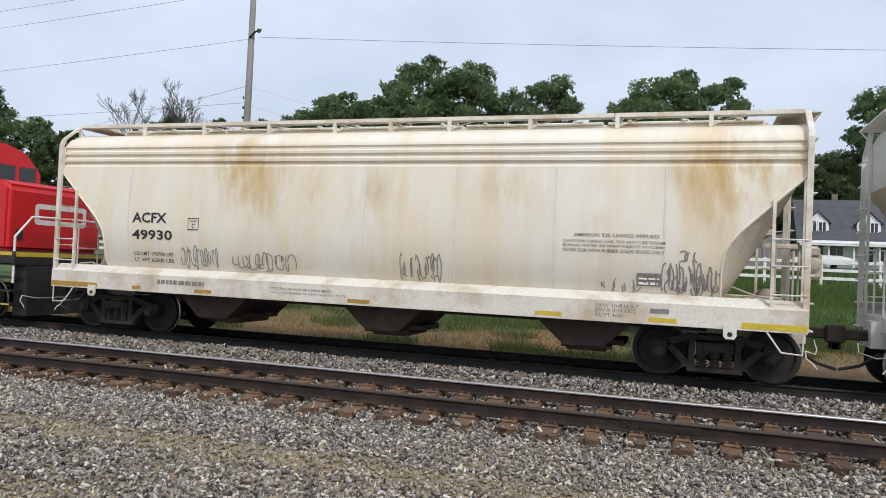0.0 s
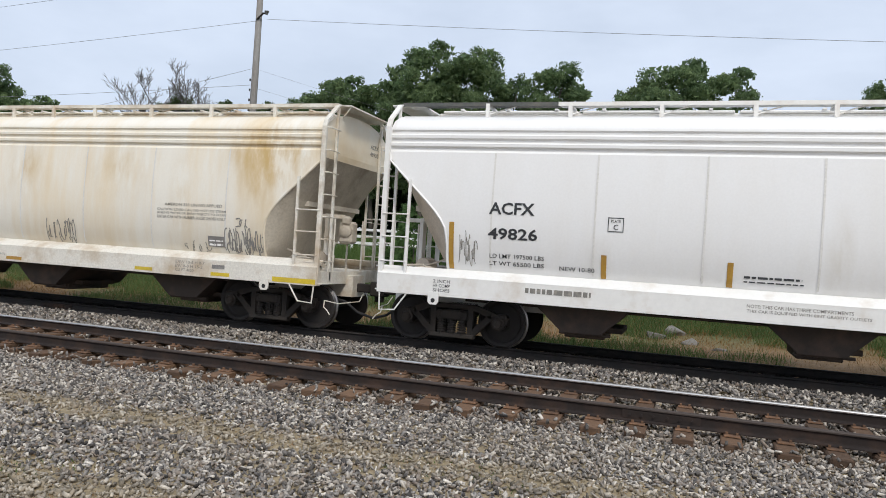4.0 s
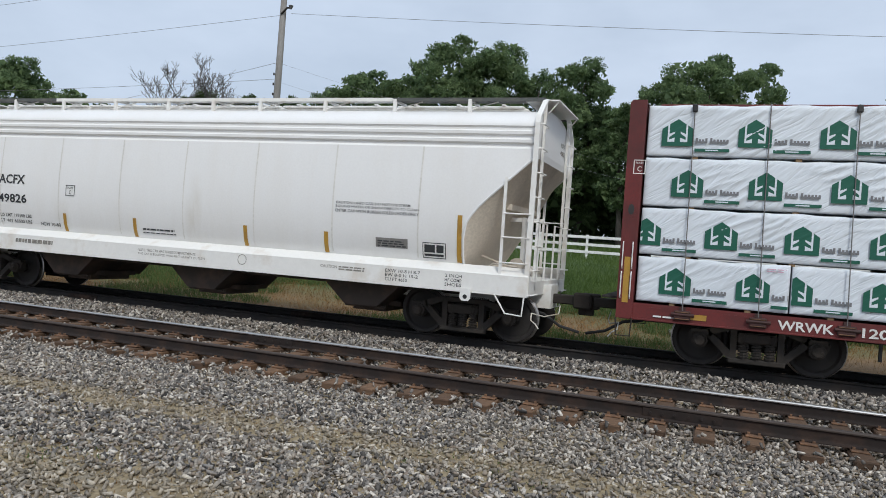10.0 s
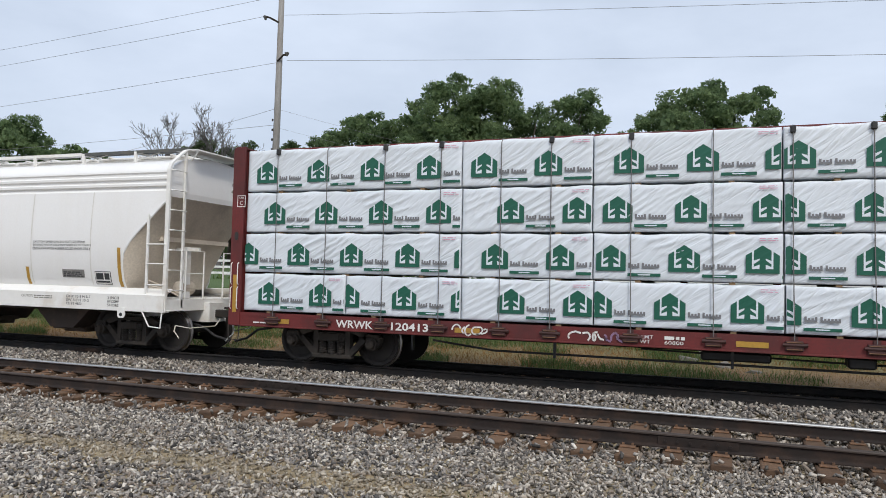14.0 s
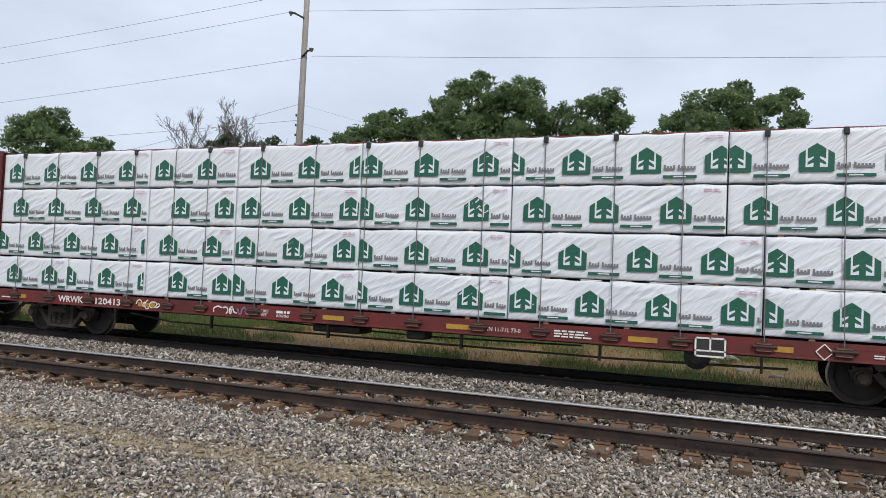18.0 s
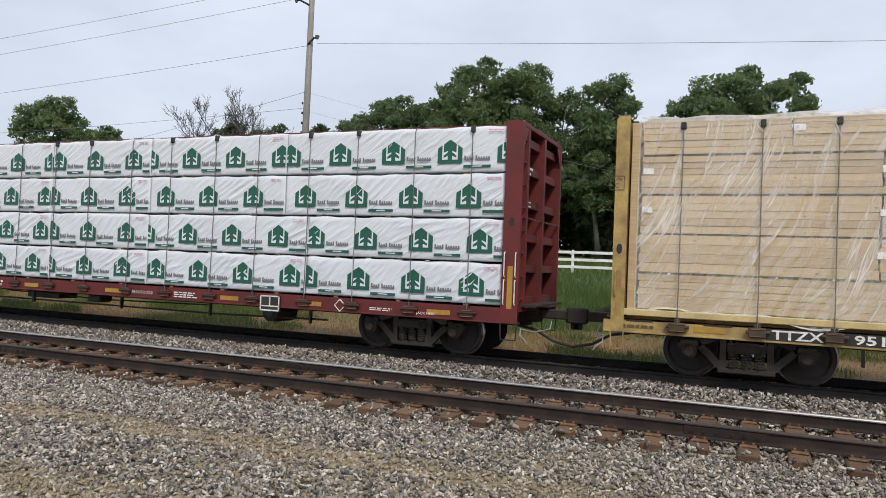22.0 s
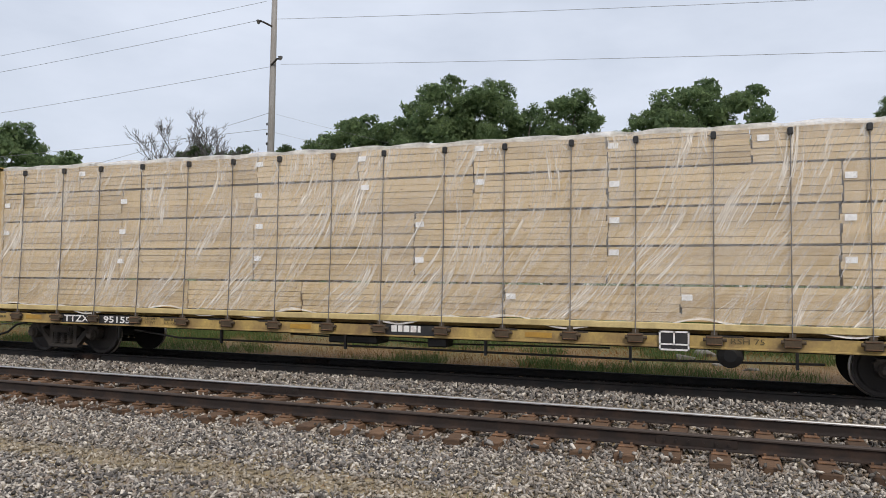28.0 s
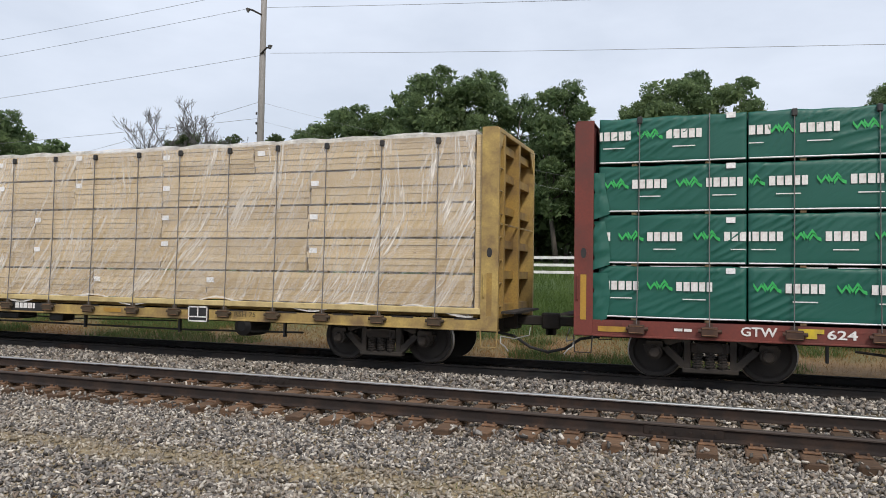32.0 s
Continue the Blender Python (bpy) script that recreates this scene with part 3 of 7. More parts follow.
def build_ground():
    xs = np.concatenate([[-3000, -900, -300], np.linspace(-120, 60, 121), [200, 800, 3000]])
    ys = np.concatenate([[-2500, -600, -120, -30], np.linspace(-8, 6, 15), np.linspace(6.5, 19, 51), np.linspace(20, 80, 41), [100, 140, 300, 900, 3000]])
    X, Y = np.meshgrid(xs, ys)
    Z = ground_z(X, Y)
    bumpy = (Y > 18) & (Y < 120)
    Z = Z + np.where(bumpy, 0.12 * np.sin(X * 0.37 + Y * 0.21) * np.sin(Y * 0.31), 0.0)
    nx, ny = len(xs), len(ys)
    v = np.stack([X, Y, Z], -1).reshape(-1, 3)
    f = [(j * nx + i, j * nx + i + 1, (j + 1) * nx + i + 1, (j + 1) * nx + i) for j in range(ny - 1) for i in range(nx - 1)]
    g = raw("ground", v, f, M_GROUND, smooth=True)
    tagged(g, "sandy ground by the track rising to a green meadow", "ground", kind="structure")


build_ground()

CUBE = np.array([(x, y, z) for z in (-1, 1) for y in (-1, 1) for x in (-1, 1)], dtype=float)
CUBE_F = np.array([(0, 2, 3, 1), (4, 5, 7, 6), (0, 1, 5, 4), (1, 3, 7, 5), (3, 2, 6, 7), (2, 0, 4, 6)])


def stones(name, x, y, z, size, material, label):
    """Broken stones: jittered, turned, squashed chunks."""
    n = len(x)
    s = size * rng.uniform(0.6, 1.3, n)
    v = CUBE[None] * rng.uniform(0.45, 1.0, (n, 8, 3)) * np.stack([rng.uniform(1.0, 2.1, n), rng.uniform(0.45, 0.8, n), rng.uniform(0.35, 0.7, n)], -1)[:, None]
    a, b, c = rng.uniform(0, 6.28, n), rng.normal(0, 0.6, n), rng.normal(0, 0.8, n)
    ca, sa, cb, sb, cc, sc = np.cos(a), np.sin(a), np.cos(b), np.sin(b), np.cos(c), np.sin(c)
    O, I = np.zeros(n), np.ones(n)
    Rz = np.stack([np.stack([ca, -sa, O], -1), np.stack([sa, ca, O], -1), np.stack([O, O, I], -1)], -2)
    Ry = np.stack([np.stack([cb, O, sb], -1), np.stack([O, I, O], -1), np.stack([-sb, O, cb], -1)], -2)
    Rx = np.stack([np.stack([I, O, O], -1), np.stack([O, cc, -sc], -1), np.stack([O, sc, cc], -1)], -2)
    v = np.einsum("nij,nkj->nki", Rz @ Ry @ Rx, v) * (s / 2)[:, None, None] + np.stack([x, y, z], -1)[:, None]
    me = bpy.data.meshes.new(name)
    me.vertices.add(n * 8)
    me.vertices.foreach_set("co", v.astype(np.float32).reshape(-1))
    idx = (CUBE_F[None] + (np.arange(n) * 8)[:, None, None]).astype(np.int32).reshape(-1)
    me.loops.add(n * 24)
    me.loops.foreach_set("vertex_index", idx)
    me.polygons.add(n * 6)
    me.polygons.foreach_set("loop_start", np.arange(0, n * 24, 4, dtype=np.int32))
    me.update(calc_edges=True)
    ob = link(name, me, material)
    tagged(ob, label, "gravel", kind="stuff")
    return ob


def patchy(x, y):
    """0 where the soil shows through in strips along the line, 1 where stone lies thick."""
    w = 0.35 * np.sin(x * 0.9) + 0.25 * np.sin(x * 2.3 + 1) + 0.2 * np.sin(x * 5.1 + y * 3)
    d1 = np.abs(y - (6.8 + 0.25 * w)) / 0.5
    d2 = np.abs(y - (4.65 + 0.6 * w)) / 0.5
    k = np.minimum(np.minimum(d1, d2), 1.0)
    spots = 0.5 + 0.5 * np.sin(x * 6.3 + 2 * np.sin(y * 4)) * np.sin(y * 8.7 + 2 * np.sin(x * 3.1))
    return np.clip(0.34 + 0.66 * k * k + 0.3 * spots * (1 - k), 0, 1)


def scatter(n, x0, x1, y0, y1, size, keep=None):
    x, y = rng.uniform(x0, x1, n), rng.uniform(y0, y1, n)
    if keep is not None:
        m = rng.uniform(0, 1, n) < keep(x, y)
        x, y = x[m], y[m]
    return x, y, ground_z(x, y) + rng.uniform(-0.012, 0.03, len(x))


def build_ballast():
    gx, gy, gz = scatter(76000, -15, 4.2, 3.6, 8.95, 0.05, patchy)
    stones("near_gravel", gx, gy, gz, 0.047, M_STONE, "loose grey and white crushed stone in front of the track")
    gx, gy, gz = scatter(14000, -15, 5, 3.6, 7.4, 0.02, lambda x, y: 1.1 - patchy(x, y))
    stones("grit", gx, gy, gz - 0.004, 0.026, M_STONE, "fine tan and grey grit among the larger stones")
    gx, gy, gz = scatter(9000, -48, -16, 3.6, 8.75, 0.06)
    stones("outer_gravel", gx, gy, gz, 0.075, M_STONE, "loose grey crushed stone along the track")
    gx, gy, gz = scatter(24000, -16, 7, 8.7, 11.75, 0.05)
    stones("track_ballast", gx, gy, gz + 0.015, 0.054, M_STONE_RUST, "rust-stained crushed stone between the rusty rails and ties")
    gx, gy = rng.uniform(-30, 6, 900), np.concatenate([rng.uniform(8.6, 8.9, 500), rng.uniform(9.5, 11.4, 400)])
    stones("strewn_stone", gx, gy, np.full(900, -0.18), 0.055, M_STONE, "loose stones lying on the tie ends")
    gx, gy, gz = scatter(23000, -28, 8, 11.4, 13.4, 0.05)
    stones("middle_ballast", gx, gy, gz + 0.03 + 0.055 * np.clip((gy - 12.3) / 0.6, 0, 1), 0.062, M_STONE_DUSTY, "clean grey crushed stone between the two tracks")
    gx, gy, gz = scatter(13000, -75, -16, 8.7, 12.8, 0.06)
    stones("outer_ballast", gx, gy, gz + 0.02, 0.085, M_STONE, "grey crushed stone between the rails further along")
    # stone under the train, its shade painted in by a near-black colour
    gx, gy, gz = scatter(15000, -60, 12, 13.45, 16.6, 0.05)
    stones("far_ballast", gx, gy, gz + 0.075, 0.08, M_DARKROCK, "crushed stone under the train, darkened for its shade")


build_ballast()

RAIL = [(-0.07, 0), (0.07, 0), (0.07, 0.012), (0.016, 0.03), (0.012, 0.045), (0.012, 0.125), (0.034, 0.14), (0.037, 0.160), (0.022, 0.171), (-0.010, 0.172), (-0.027, 0.167), (-0.037, 0.155), (-0.036, 0.14), (-0.012, 0.125), (-0.012, 0.045), (-0.016, 0.03), (-0.07, 0.012)]


def build_rail(y, x0, x1, side, top, parent):
    v, f, n = [], [], len(RAIL)
    for x in (x0, x1):
        v += [(x, y + a, b - 0.172) for a, b in RAIL]
    f = [(i, (i + 1) % n, n + (i + 1) % n, n + i) for i in range(n)] + [tuple(range(n))[::-1], tuple(range(n, 2 * n))]
    me = bpy.data.meshes.new("rail")
    me.from_pydata(v, [], f)
    me.materials.append(side)
    me.materials.append(top)
    for i in (7, 8, 9, 10, 11):      # running face and worn gauge side
        me.polygons[i].material_index = 1
    me.update()
    return link("rail", me, None, parent)


def joint_bar(y, x, parent):
    bm = B()
    for s in (-1, 1):
        box(bm, x - 0.45, x + 0.45, y + s * 0.016 - 0.012, y + s * 0.016 + 0.012, -0.145, -0.045, 0.004)
        for k in (-0.36, -0.22, -0.08, 0.08, 0.22, 0.36):
            tube(bm, [(x + k, y + s * 0.02, -0.095), (x + k, y + s * 0.05, -0.095)], 0.016, 6)
    part("joint_bar", bm, M_RAIL_SIDE, parent)


def tie_mesh(material, wob):
    r = random.Random(wob)
    bm = B()
    box(bm, -0.115, 0.115, -1.3, 1.3, -0.175, 0.0, 0.012)
    for v in bm.verts:
        v.co.x += r.uniform(-0.008, 0.008)
        v.co.z += r.uniform(-0.006, 0.004)
    me = mesh_of(bm, "tie")
    me.materials.append(material)
    return me


def plate_mesh(material):
    bm = B()
    box(bm, -0.09, 0.09, -0.17, 0.17, 0.0, 0.018, 0.004)
    for sx in (-0.055, 0.055):
        for sy in (-0.085, 0.085):
            box(bm, sx - 0.014, sx + 0.014, sy - 0.022, sy + 0.012, 0.018, 0.045)
    me = mesh_of(bm, "tie_plate")
    me.materials.append(material)
    return me


def build_track(name, y0, x0, x1, rail_side, tie_material, near, label):
    t = tagged(new(name), label, "track", kind="structure")
    for y in (y0, y0 + GAUGE):
        build_rail(y, x0, x1, rail_side, M_RAIL_TOP if near and y > y0 else M_RAIL_WORN if near else M_RAIL_DARK, t)
        for x in ((-12.2, -0.3) if near else (-14.0,)):
            joint_bar(y, x + (0 if y == y0 else 5.2), t)
    ties = [tie_mesh(tie_material, k) for k in range(4)]
    plate = plate_mesh(M_PLATE if near else M_TIE_DARK)
    r = random.Random(3)
    x = x0 + 0.3
    while x < x1:
        near_view = -40 < x < 10
        tilt = r.uniform(-1.2, 1.2)
        tie = link("tie", r.choice(ties), None, t)
        tie.matrix_basis = pose(x, y0 + GAUGE / 2 + r.uniform(-0.05, 0.05), -0.192 + r.uniform(-0.006, 0.0), 0, 0, tilt)
        if near_view:
            for y in (y0, y0 + GAUGE):
                p = link("tie_plate", plate, None, t)
                p.matrix_basis = pose(x, y, -0.191, 0, 0, tilt)
        x += 0.525 + r.uniform(-0.035, 0.035)
    return t


# ---- plants ----


def blades(name, n, x0, x1, y0, y1, h, material, label, lean=0.35, keep=None, wide=0.02):
    x, y = rng.uniform(x0, x1, n), rng.uniform(y0, y1, n)
    if keep is not None:
        m = keep(x, y)
        x, y = x[m], y[m]
        n = len(x)
    z = ground_z(x, y) - 0.02
    a = rng.uniform(0, 6.28, n)
    hh = h * rng.uniform(0.45, 1.25, n)
    w = wide * rng.uniform(0.6, 1.4, n)
    dx, dy = np.cos(a) * w, np.sin(a) * w
    lx, ly = rng.normal(0, lean, n) * hh, rng.normal(0, lean, n) * hh
    v = np.stack([np.stack([x - dx, y - dy, z], -1), np.stack([x + dx, y + dy, z], -1), np.stack([x + lx, y + ly, z + hh], -1)], 1)
    return tagged(tri_soup(name, v, 3, material), label, "grass", kind="stuff")


def clump(px, py, scale=1.0, seed=0, cut=0.5):
    return (np.sin(px * 0.8 * scale + seed) + np.sin(py * 1.3 * scale + seed * 2) + np.sin((px + py) * 0.55 * scale + seed * 3)) / 3 > cut - 0.5


def build_grass():
    blades("dry_grass", 70000, -34, 9, 16.6, 24.5, 0.15, M_STRAW, "rusty straw-coloured dry grass on the verge behind the train", 0.6, None, 0.007)
    blades("verge_weeds", 120000, -34, 9, 17.2, 26, 0.30, M_WEED, "green weeds in patches among the dry grass", 0.45, lambda x, y: clump(x, y, 1.0, 2.0, 0.78 - 0.09 * (y - 17.2)) | clump(x, y, 2.6, 4.0, 0.88), 0.010)
    blades("meadow_grass", 90000, -24, 12, 23, 38, 0.36, M_GRASS, "green meadow grass in front of the fence", 0.5, None, 0.011)
    blades("far_meadow_grass", 9000, -30, 24, 38, 60, 0.4, M_GRASS, "green grass behind the white fence", 0.25, None, 0.06)
    blades("straw_in_gravel", 16000, -14, 4, 3.8, 7.2, 0.05, M_STRAW, "short dry straw between the stones", 0.9, lambda x, y: patchy(x, y) < 0.8, 0.006)
    blades("weeds_in_gravel", 7000, -12, 4, 4.2, 7.0, 0.06, M_WEED, "small green weeds sprouting in the gravel", 0.7, lambda x, y: (patchy(x, y) < 0.75) & clump(x, y, 2.2, 5.0, 0.66), 0.010)


def leaf_cloud(r, lobes, per, size, flat=0.75):
    """Leaf sprays on the outside of lobes (centre, radius): uneven outline with gaps."""
    out = []
    for (cx, cy, cz), rad in lobes:
        n = int(per * rad * rad)
        d = r.normal(0, 1, (n, 3))
        d /= np.linalg.norm(d, axis=1, keepdims=True)
        k = rad * (0.40 + 0.80 * r.uniform(0, 1, n) ** 0.8)
        lump = 1 + 0.16 * np.sin(d[:, 0] * 7 + cx) * np.sin(d[:, 1] * 6 + cy) + 0.12 * np.sin(d[:, 2] * 9 + cz)
        c = d * (k * lump)[:, None] * np.array([1, 1, flat]) + np.array([cx, cy, cz])
        a = r.normal(0, 1, (n, 3))
        a /= np.linalg.norm(a, axis=1, keepdims=True)
        b = np.cross(a, r.normal(0, 1, (n, 3)))
        b /= np.linalg.norm(b, axis=1, keepdims=True)
        s = (size * r.uniform(0.5, 1.3, n))[:, None]
        a, b = a * s, b * s * 0.6
        out.append(np.stack([c - a, c + 0.6 * a + 1.1 * b, c + 0.6 * a - 1.1 * b], 1))
    return np.concatenate(out)


def tree(x, y, top, radius, seed, material, low=0.25, trunk_r=0.28, per=760, size=0.165, name="tree", label="large leafy green oak tree behind the fence", zbase=None, tuft=1.0):
    """top: height of the crown's top above rail level."""
    r = np.random.default_rng(seed)
    base = float(ground_z(x, y)) if zbase is None else zbase
    h = top - base
    t = new(name)
    t.location = (x, y, base)
    tagged(t, label, "tree")
    bm = B()
    lean = r.normal(0, 0.03, 2) * h
    pts = [(lean[0] * k, lean[1] * k, h * 0.60 * k - (0.1 if k == 0 else 0)) for k in (0, 0.3, 0.6, 1.0)]
    tube(bm, pts, [trunk_r, trunk_r * 0.75, trunk_r * 0.5, trunk_r * 0.15], 8)
    part("trunk", bm, M_BARK, t, smooth=True)
    lobes = []
    n = int(16 + radius * 2.4)
    half = h * (1 - low) / 2
    zmid = h * low + half
    tufts = []
    for i in range(n):
        k = 1 - 2 * (i + 0.5) / n
        a = i * 2.4 + r.uniform(-0.35, 0.35)
        rad = radius * r.uniform(0.24, 0.42)
        flat = math.sqrt(max(0.0, 1 - k * k)) ** 0.7
        spread = (radius - rad * 0.8) * flat * r.uniform(0.8, 1.08)
        zc = zmid + (half - rad * 0.75) * k
        lobes.append(((math.cos(a) * spread, math.sin(a) * spread, zc), rad))
        if i % 3 == 0:
            bm = B()
            z0 = max(h * 0.12, min(h * 0.66, zc - spread * 0.7))
            tube(bm, [(lean[0] * z0 / h, lean[1] * z0 / h, z0), (math.cos(a) * spread * 0.5, math.sin(a) * spread * 0.5, (z0 + zc) / 2), (math.cos(a) * spread, math.sin(a) * spread, zc)], [trunk_r * 0.36, trunk_r * 0.22, 0.03], 5)
            part("limb", bm, M_BARK, t, smooth=True)
    # each lobe is a dim inner mass with leaf tufts set on its outside
    for (cx, cy, cz), rad in lobes:
        m = max(4, int(9 * tuft))
        for q in range(m):
            d = r.normal(0, 1, 3)
            d[2] = abs(d[2]) * 0.9 - 0.15
            d /= np.linalg.norm(d)
            k = rad * r.uniform(0.72, 1.08)
            tufts.append(((cx + d[0] * k, cy + d[1] * k, cz + d[2] * k * 0.8), rad * r.uniform(0.26, 0.46)))
    inner = leaf_cloud(r, [(c, q * 0.92) for c, q in lobes], per * 0.2, size * 1.7)
    outer = leaf_cloud(r, tufts, per * 1.15, size * 0.5, 0.62)
    tri_soup("crown", np.concatenate([inner, outer]), 3, material, t)
    return t


def bare_tree(x, y, top, spread, seed):
    r = random.Random(seed)
    base = float(ground_z(x, y))
    h = top - base
    t = tagged(new("dead_tree"), "leafless grey dead tree with many bare twigs", "tree")
    t.location = (x, y, base)
    bm = B()
    tube(bm, [(0, 0, -0.1), (0.1, 0, h * 0.3), (-0.1, 0.1, h * 0.62)], [0.30, 0.22, 0.14], 7)
    part("trunk", bm, M_DEADWOOD, t)

    def grow(bm, p, d, length, rad, depth):
        q = p + d * length
        mid = p + d * length * 0.5 + Vector((r.uniform(-1, 1), r.uniform(-1, 1), r.uniform(-0.3, 1))) * length * 0.08
        tube(bm, [p, mid, q], [max(rad, 0.012), max(rad * 0.8, 0.010), max(rad * 0.55, 0.007)], 4)
        if depth:
            for _ in range(r.choice((2, 3, 3, 4))):
                nd = (d + Vector((r.uniform(-0.75, 0.75), r.uniform(-0.75, 0.75), r.uniform(-0.15, 0.6)))).normalized()
                grow(bm, p + (q - p) * r.uniform(0.45, 1.0), nd, length * r.uniform(0.5, 0.74), rad * 0.55, depth - 1)

    for i in range(6):
        bm = B()
        a = i * 1.05 + r.uniform(-0.3, 0.3)
        d = Vector((math.cos(a) * spread / h * 1.2, math.sin(a) * 0.3, 1.0)).normalized()
        grow(bm, Vector((0, 0, h * (0.30 + 0.055 * i))), d, h * 0.27, 0.10, 5)
        part("limb", bm, M_DEADWOOD, t)
    return t


def build_trees():
    # x, y, top, radius, kind
    rows = [(-38.6, 66, 16.6, 3.0, 0), (-34.2, 66, 18.5, 3.7, 0), (-30.0, 66, 17.9, 3.4, 0), (-24.8, 65, 21.1, 4.3, 0), (-20.6, 66, 20.7, 4.0, 0), (-17.2, 67, 18.3, 3.0, 0), (-12.8, 65, 18.9, 3.5, 0),
            (-5.4, 61, 16.0, 2.9, 0), (-7.9, 62, 14.6, 2.3, 0), (-51.0, 68, 13.9, 2.0, 0), (-47.2, 67, 14.6, 2.2, 1), (-43.8, 67, 15.9, 2.2, 0), (-2.2, 60, 17.6, 3.7, 0), (1.5, 61, 17.3, 2.9, 0), (-61.6, 50, 16.0, 3.6, 0), (-57.6, 52, 13.6, 2.6, 0), (-53.0, 51, 12.2, 2.4, 1),
            (-49.5, 61, 15.4, 2.8, 1), (-45.0, 61, 15.0, 2.8, 1), (-41.6, 64, 15.4, 2.4, 1), (20.4, 92, 24.0, 5.4, 0), (14.4, 93, 16.4, 5.4, 1), (17.6, 95, 15.0, 4.6, 1),
            (8.6, 89, 15.4, 4.6, 1), (4.6, 84, 13.4, 4.0, 1), (11.5, 90, 14.6, 4.4, 1), (13.5, 90, 13.4, 4.5, 1)]
    for i, (x, y, top, rad, k) in enumerate(rows):
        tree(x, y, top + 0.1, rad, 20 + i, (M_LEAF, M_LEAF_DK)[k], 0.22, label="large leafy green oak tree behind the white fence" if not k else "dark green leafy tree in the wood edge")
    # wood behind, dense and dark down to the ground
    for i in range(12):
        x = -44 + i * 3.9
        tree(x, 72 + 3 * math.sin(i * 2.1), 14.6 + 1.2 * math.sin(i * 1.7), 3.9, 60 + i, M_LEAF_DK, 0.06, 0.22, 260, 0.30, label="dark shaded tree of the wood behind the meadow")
    r = np.random.default_rng(77)
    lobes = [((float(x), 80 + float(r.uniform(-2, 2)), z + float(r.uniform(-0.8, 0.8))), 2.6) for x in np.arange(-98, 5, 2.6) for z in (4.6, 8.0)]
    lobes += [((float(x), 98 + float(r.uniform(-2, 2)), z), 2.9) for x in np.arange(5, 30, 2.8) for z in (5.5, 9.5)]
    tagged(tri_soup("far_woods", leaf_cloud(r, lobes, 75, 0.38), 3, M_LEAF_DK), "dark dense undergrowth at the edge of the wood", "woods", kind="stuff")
    # lighter trees by the fence, brush on the verge
    tree(0.2, 44, 8.9, 3.4, 90, M_LEAF_LT, 0.02, 0.14, 900, 0.15, "young_tree", "broad bushy bright green young tree behind the fence")
    for i, (x, y, top, rad) in enumerate([(-11.4, 29.5, 3.9, 0.95), (-10.4, 30.5, 2.8, 0.7), (-0.3, 29, 1.5, 0.5), (0.9, 29.5, 1.3, 0.45), (-1.4, 28, 1.8, 0.6), (-13.0, 31, 2.4, 0.7)]):
        tree(x, y, top, rad, 110 + i, M_LEAF_LT, 0.05, 0.04, 900, 0.11, "bush", "tall leafy green weed bush on the verge")
    bare_tree(-49.9, 58, 15.9, 4.4, 5)
    bare_tree(-44.8, 58, 15.9, 4.3, 9)


def build_rocks():
    for i, (x, y, s) in enumerate([(-0.9, 20.2, 0.34), (-0.1, 19.7, 0.30), (0.6, 19.2, 0.24), (-0.5, 20.9, 0.36)]):
        r = random.Random(i)
        bm = B()
        for _ in range(16):
            d = Vector((r.gauss(0, 1), r.gauss(0, 1), r.gauss(0, 1))).normalized() * s * r.uniform(0.75, 1.1)
            bm.verts.new((d.x, d.y * 0.8, d.z * 0.6))
        bmesh.ops.convex_hull(bm, input=bm.verts[:])
        bmesh.ops.bevel(bm, geom=bm.edges[:], offset=s * 0.05, segments=1, affect="EDGES")
        ob = part("rock", bm, M_ROCK, None)
        ob.location = (x, y, float(ground_z(x, y)) + s * 0.02)
        tagged(ob, "pale grey rock lying in the dry grass", "rock", "rocks behind the track")


# ---- fence, house, shed, pole ----


def build_fence():
    f = tagged(new("fence"), "white three-rail board fence across the meadow", "fence")
    y = 38.0
    step, x0, n = 2.4, -40.0, 28
    post = B()
    box(post, -0.06, 0.06, -0.06, 0.06, -0.1, 1.22, 0.01)
    pm = mesh_of(post, "post")
    pm.materials.append(M_FENCE)
    rail = B()
    box(rail, 0, step, -0.085, -0.062, -0.07, 0.07, 0.005)
    rm = mesh_of(rail, "fence_rail")
    rm.materials.append(M_FENCE)
    for i in range(n):
        x = x0 + i * step
        z = float(ground_z(x, y)) + 0.05
        link("post", pm, None, f).location = (x, y, z)
        for h in (0.35, 0.72, 1.10):
            link("rail", rm, None, f).location = (x, y, z + h)


def window(parent, x, y, z, w, h):
    bm = B()
    t = 0.09
    box(bm, x - w / 2 - t, x + w / 2 + t, y - 0.05, y + 0.05, z - t, z)
    box(bm, x - w / 2 - t, x + w / 2 + t, y - 0.05, y + 0.05, z + h, z + h + t)
    for a in (x - w / 2 - t, x + w / 2, x - 0.03):
        box(bm, a, a + (t if a != x - 0.03 else 0.06), y - 0.05, y + 0.05, z, z + h)
    win = part("window", bm, M_SIDING, parent)
    bm = B()
    box(bm, x - w / 2, x + w / 2, y - 0.02, y, z, z + h)
    part("pane", bm, M_GLASS, win)


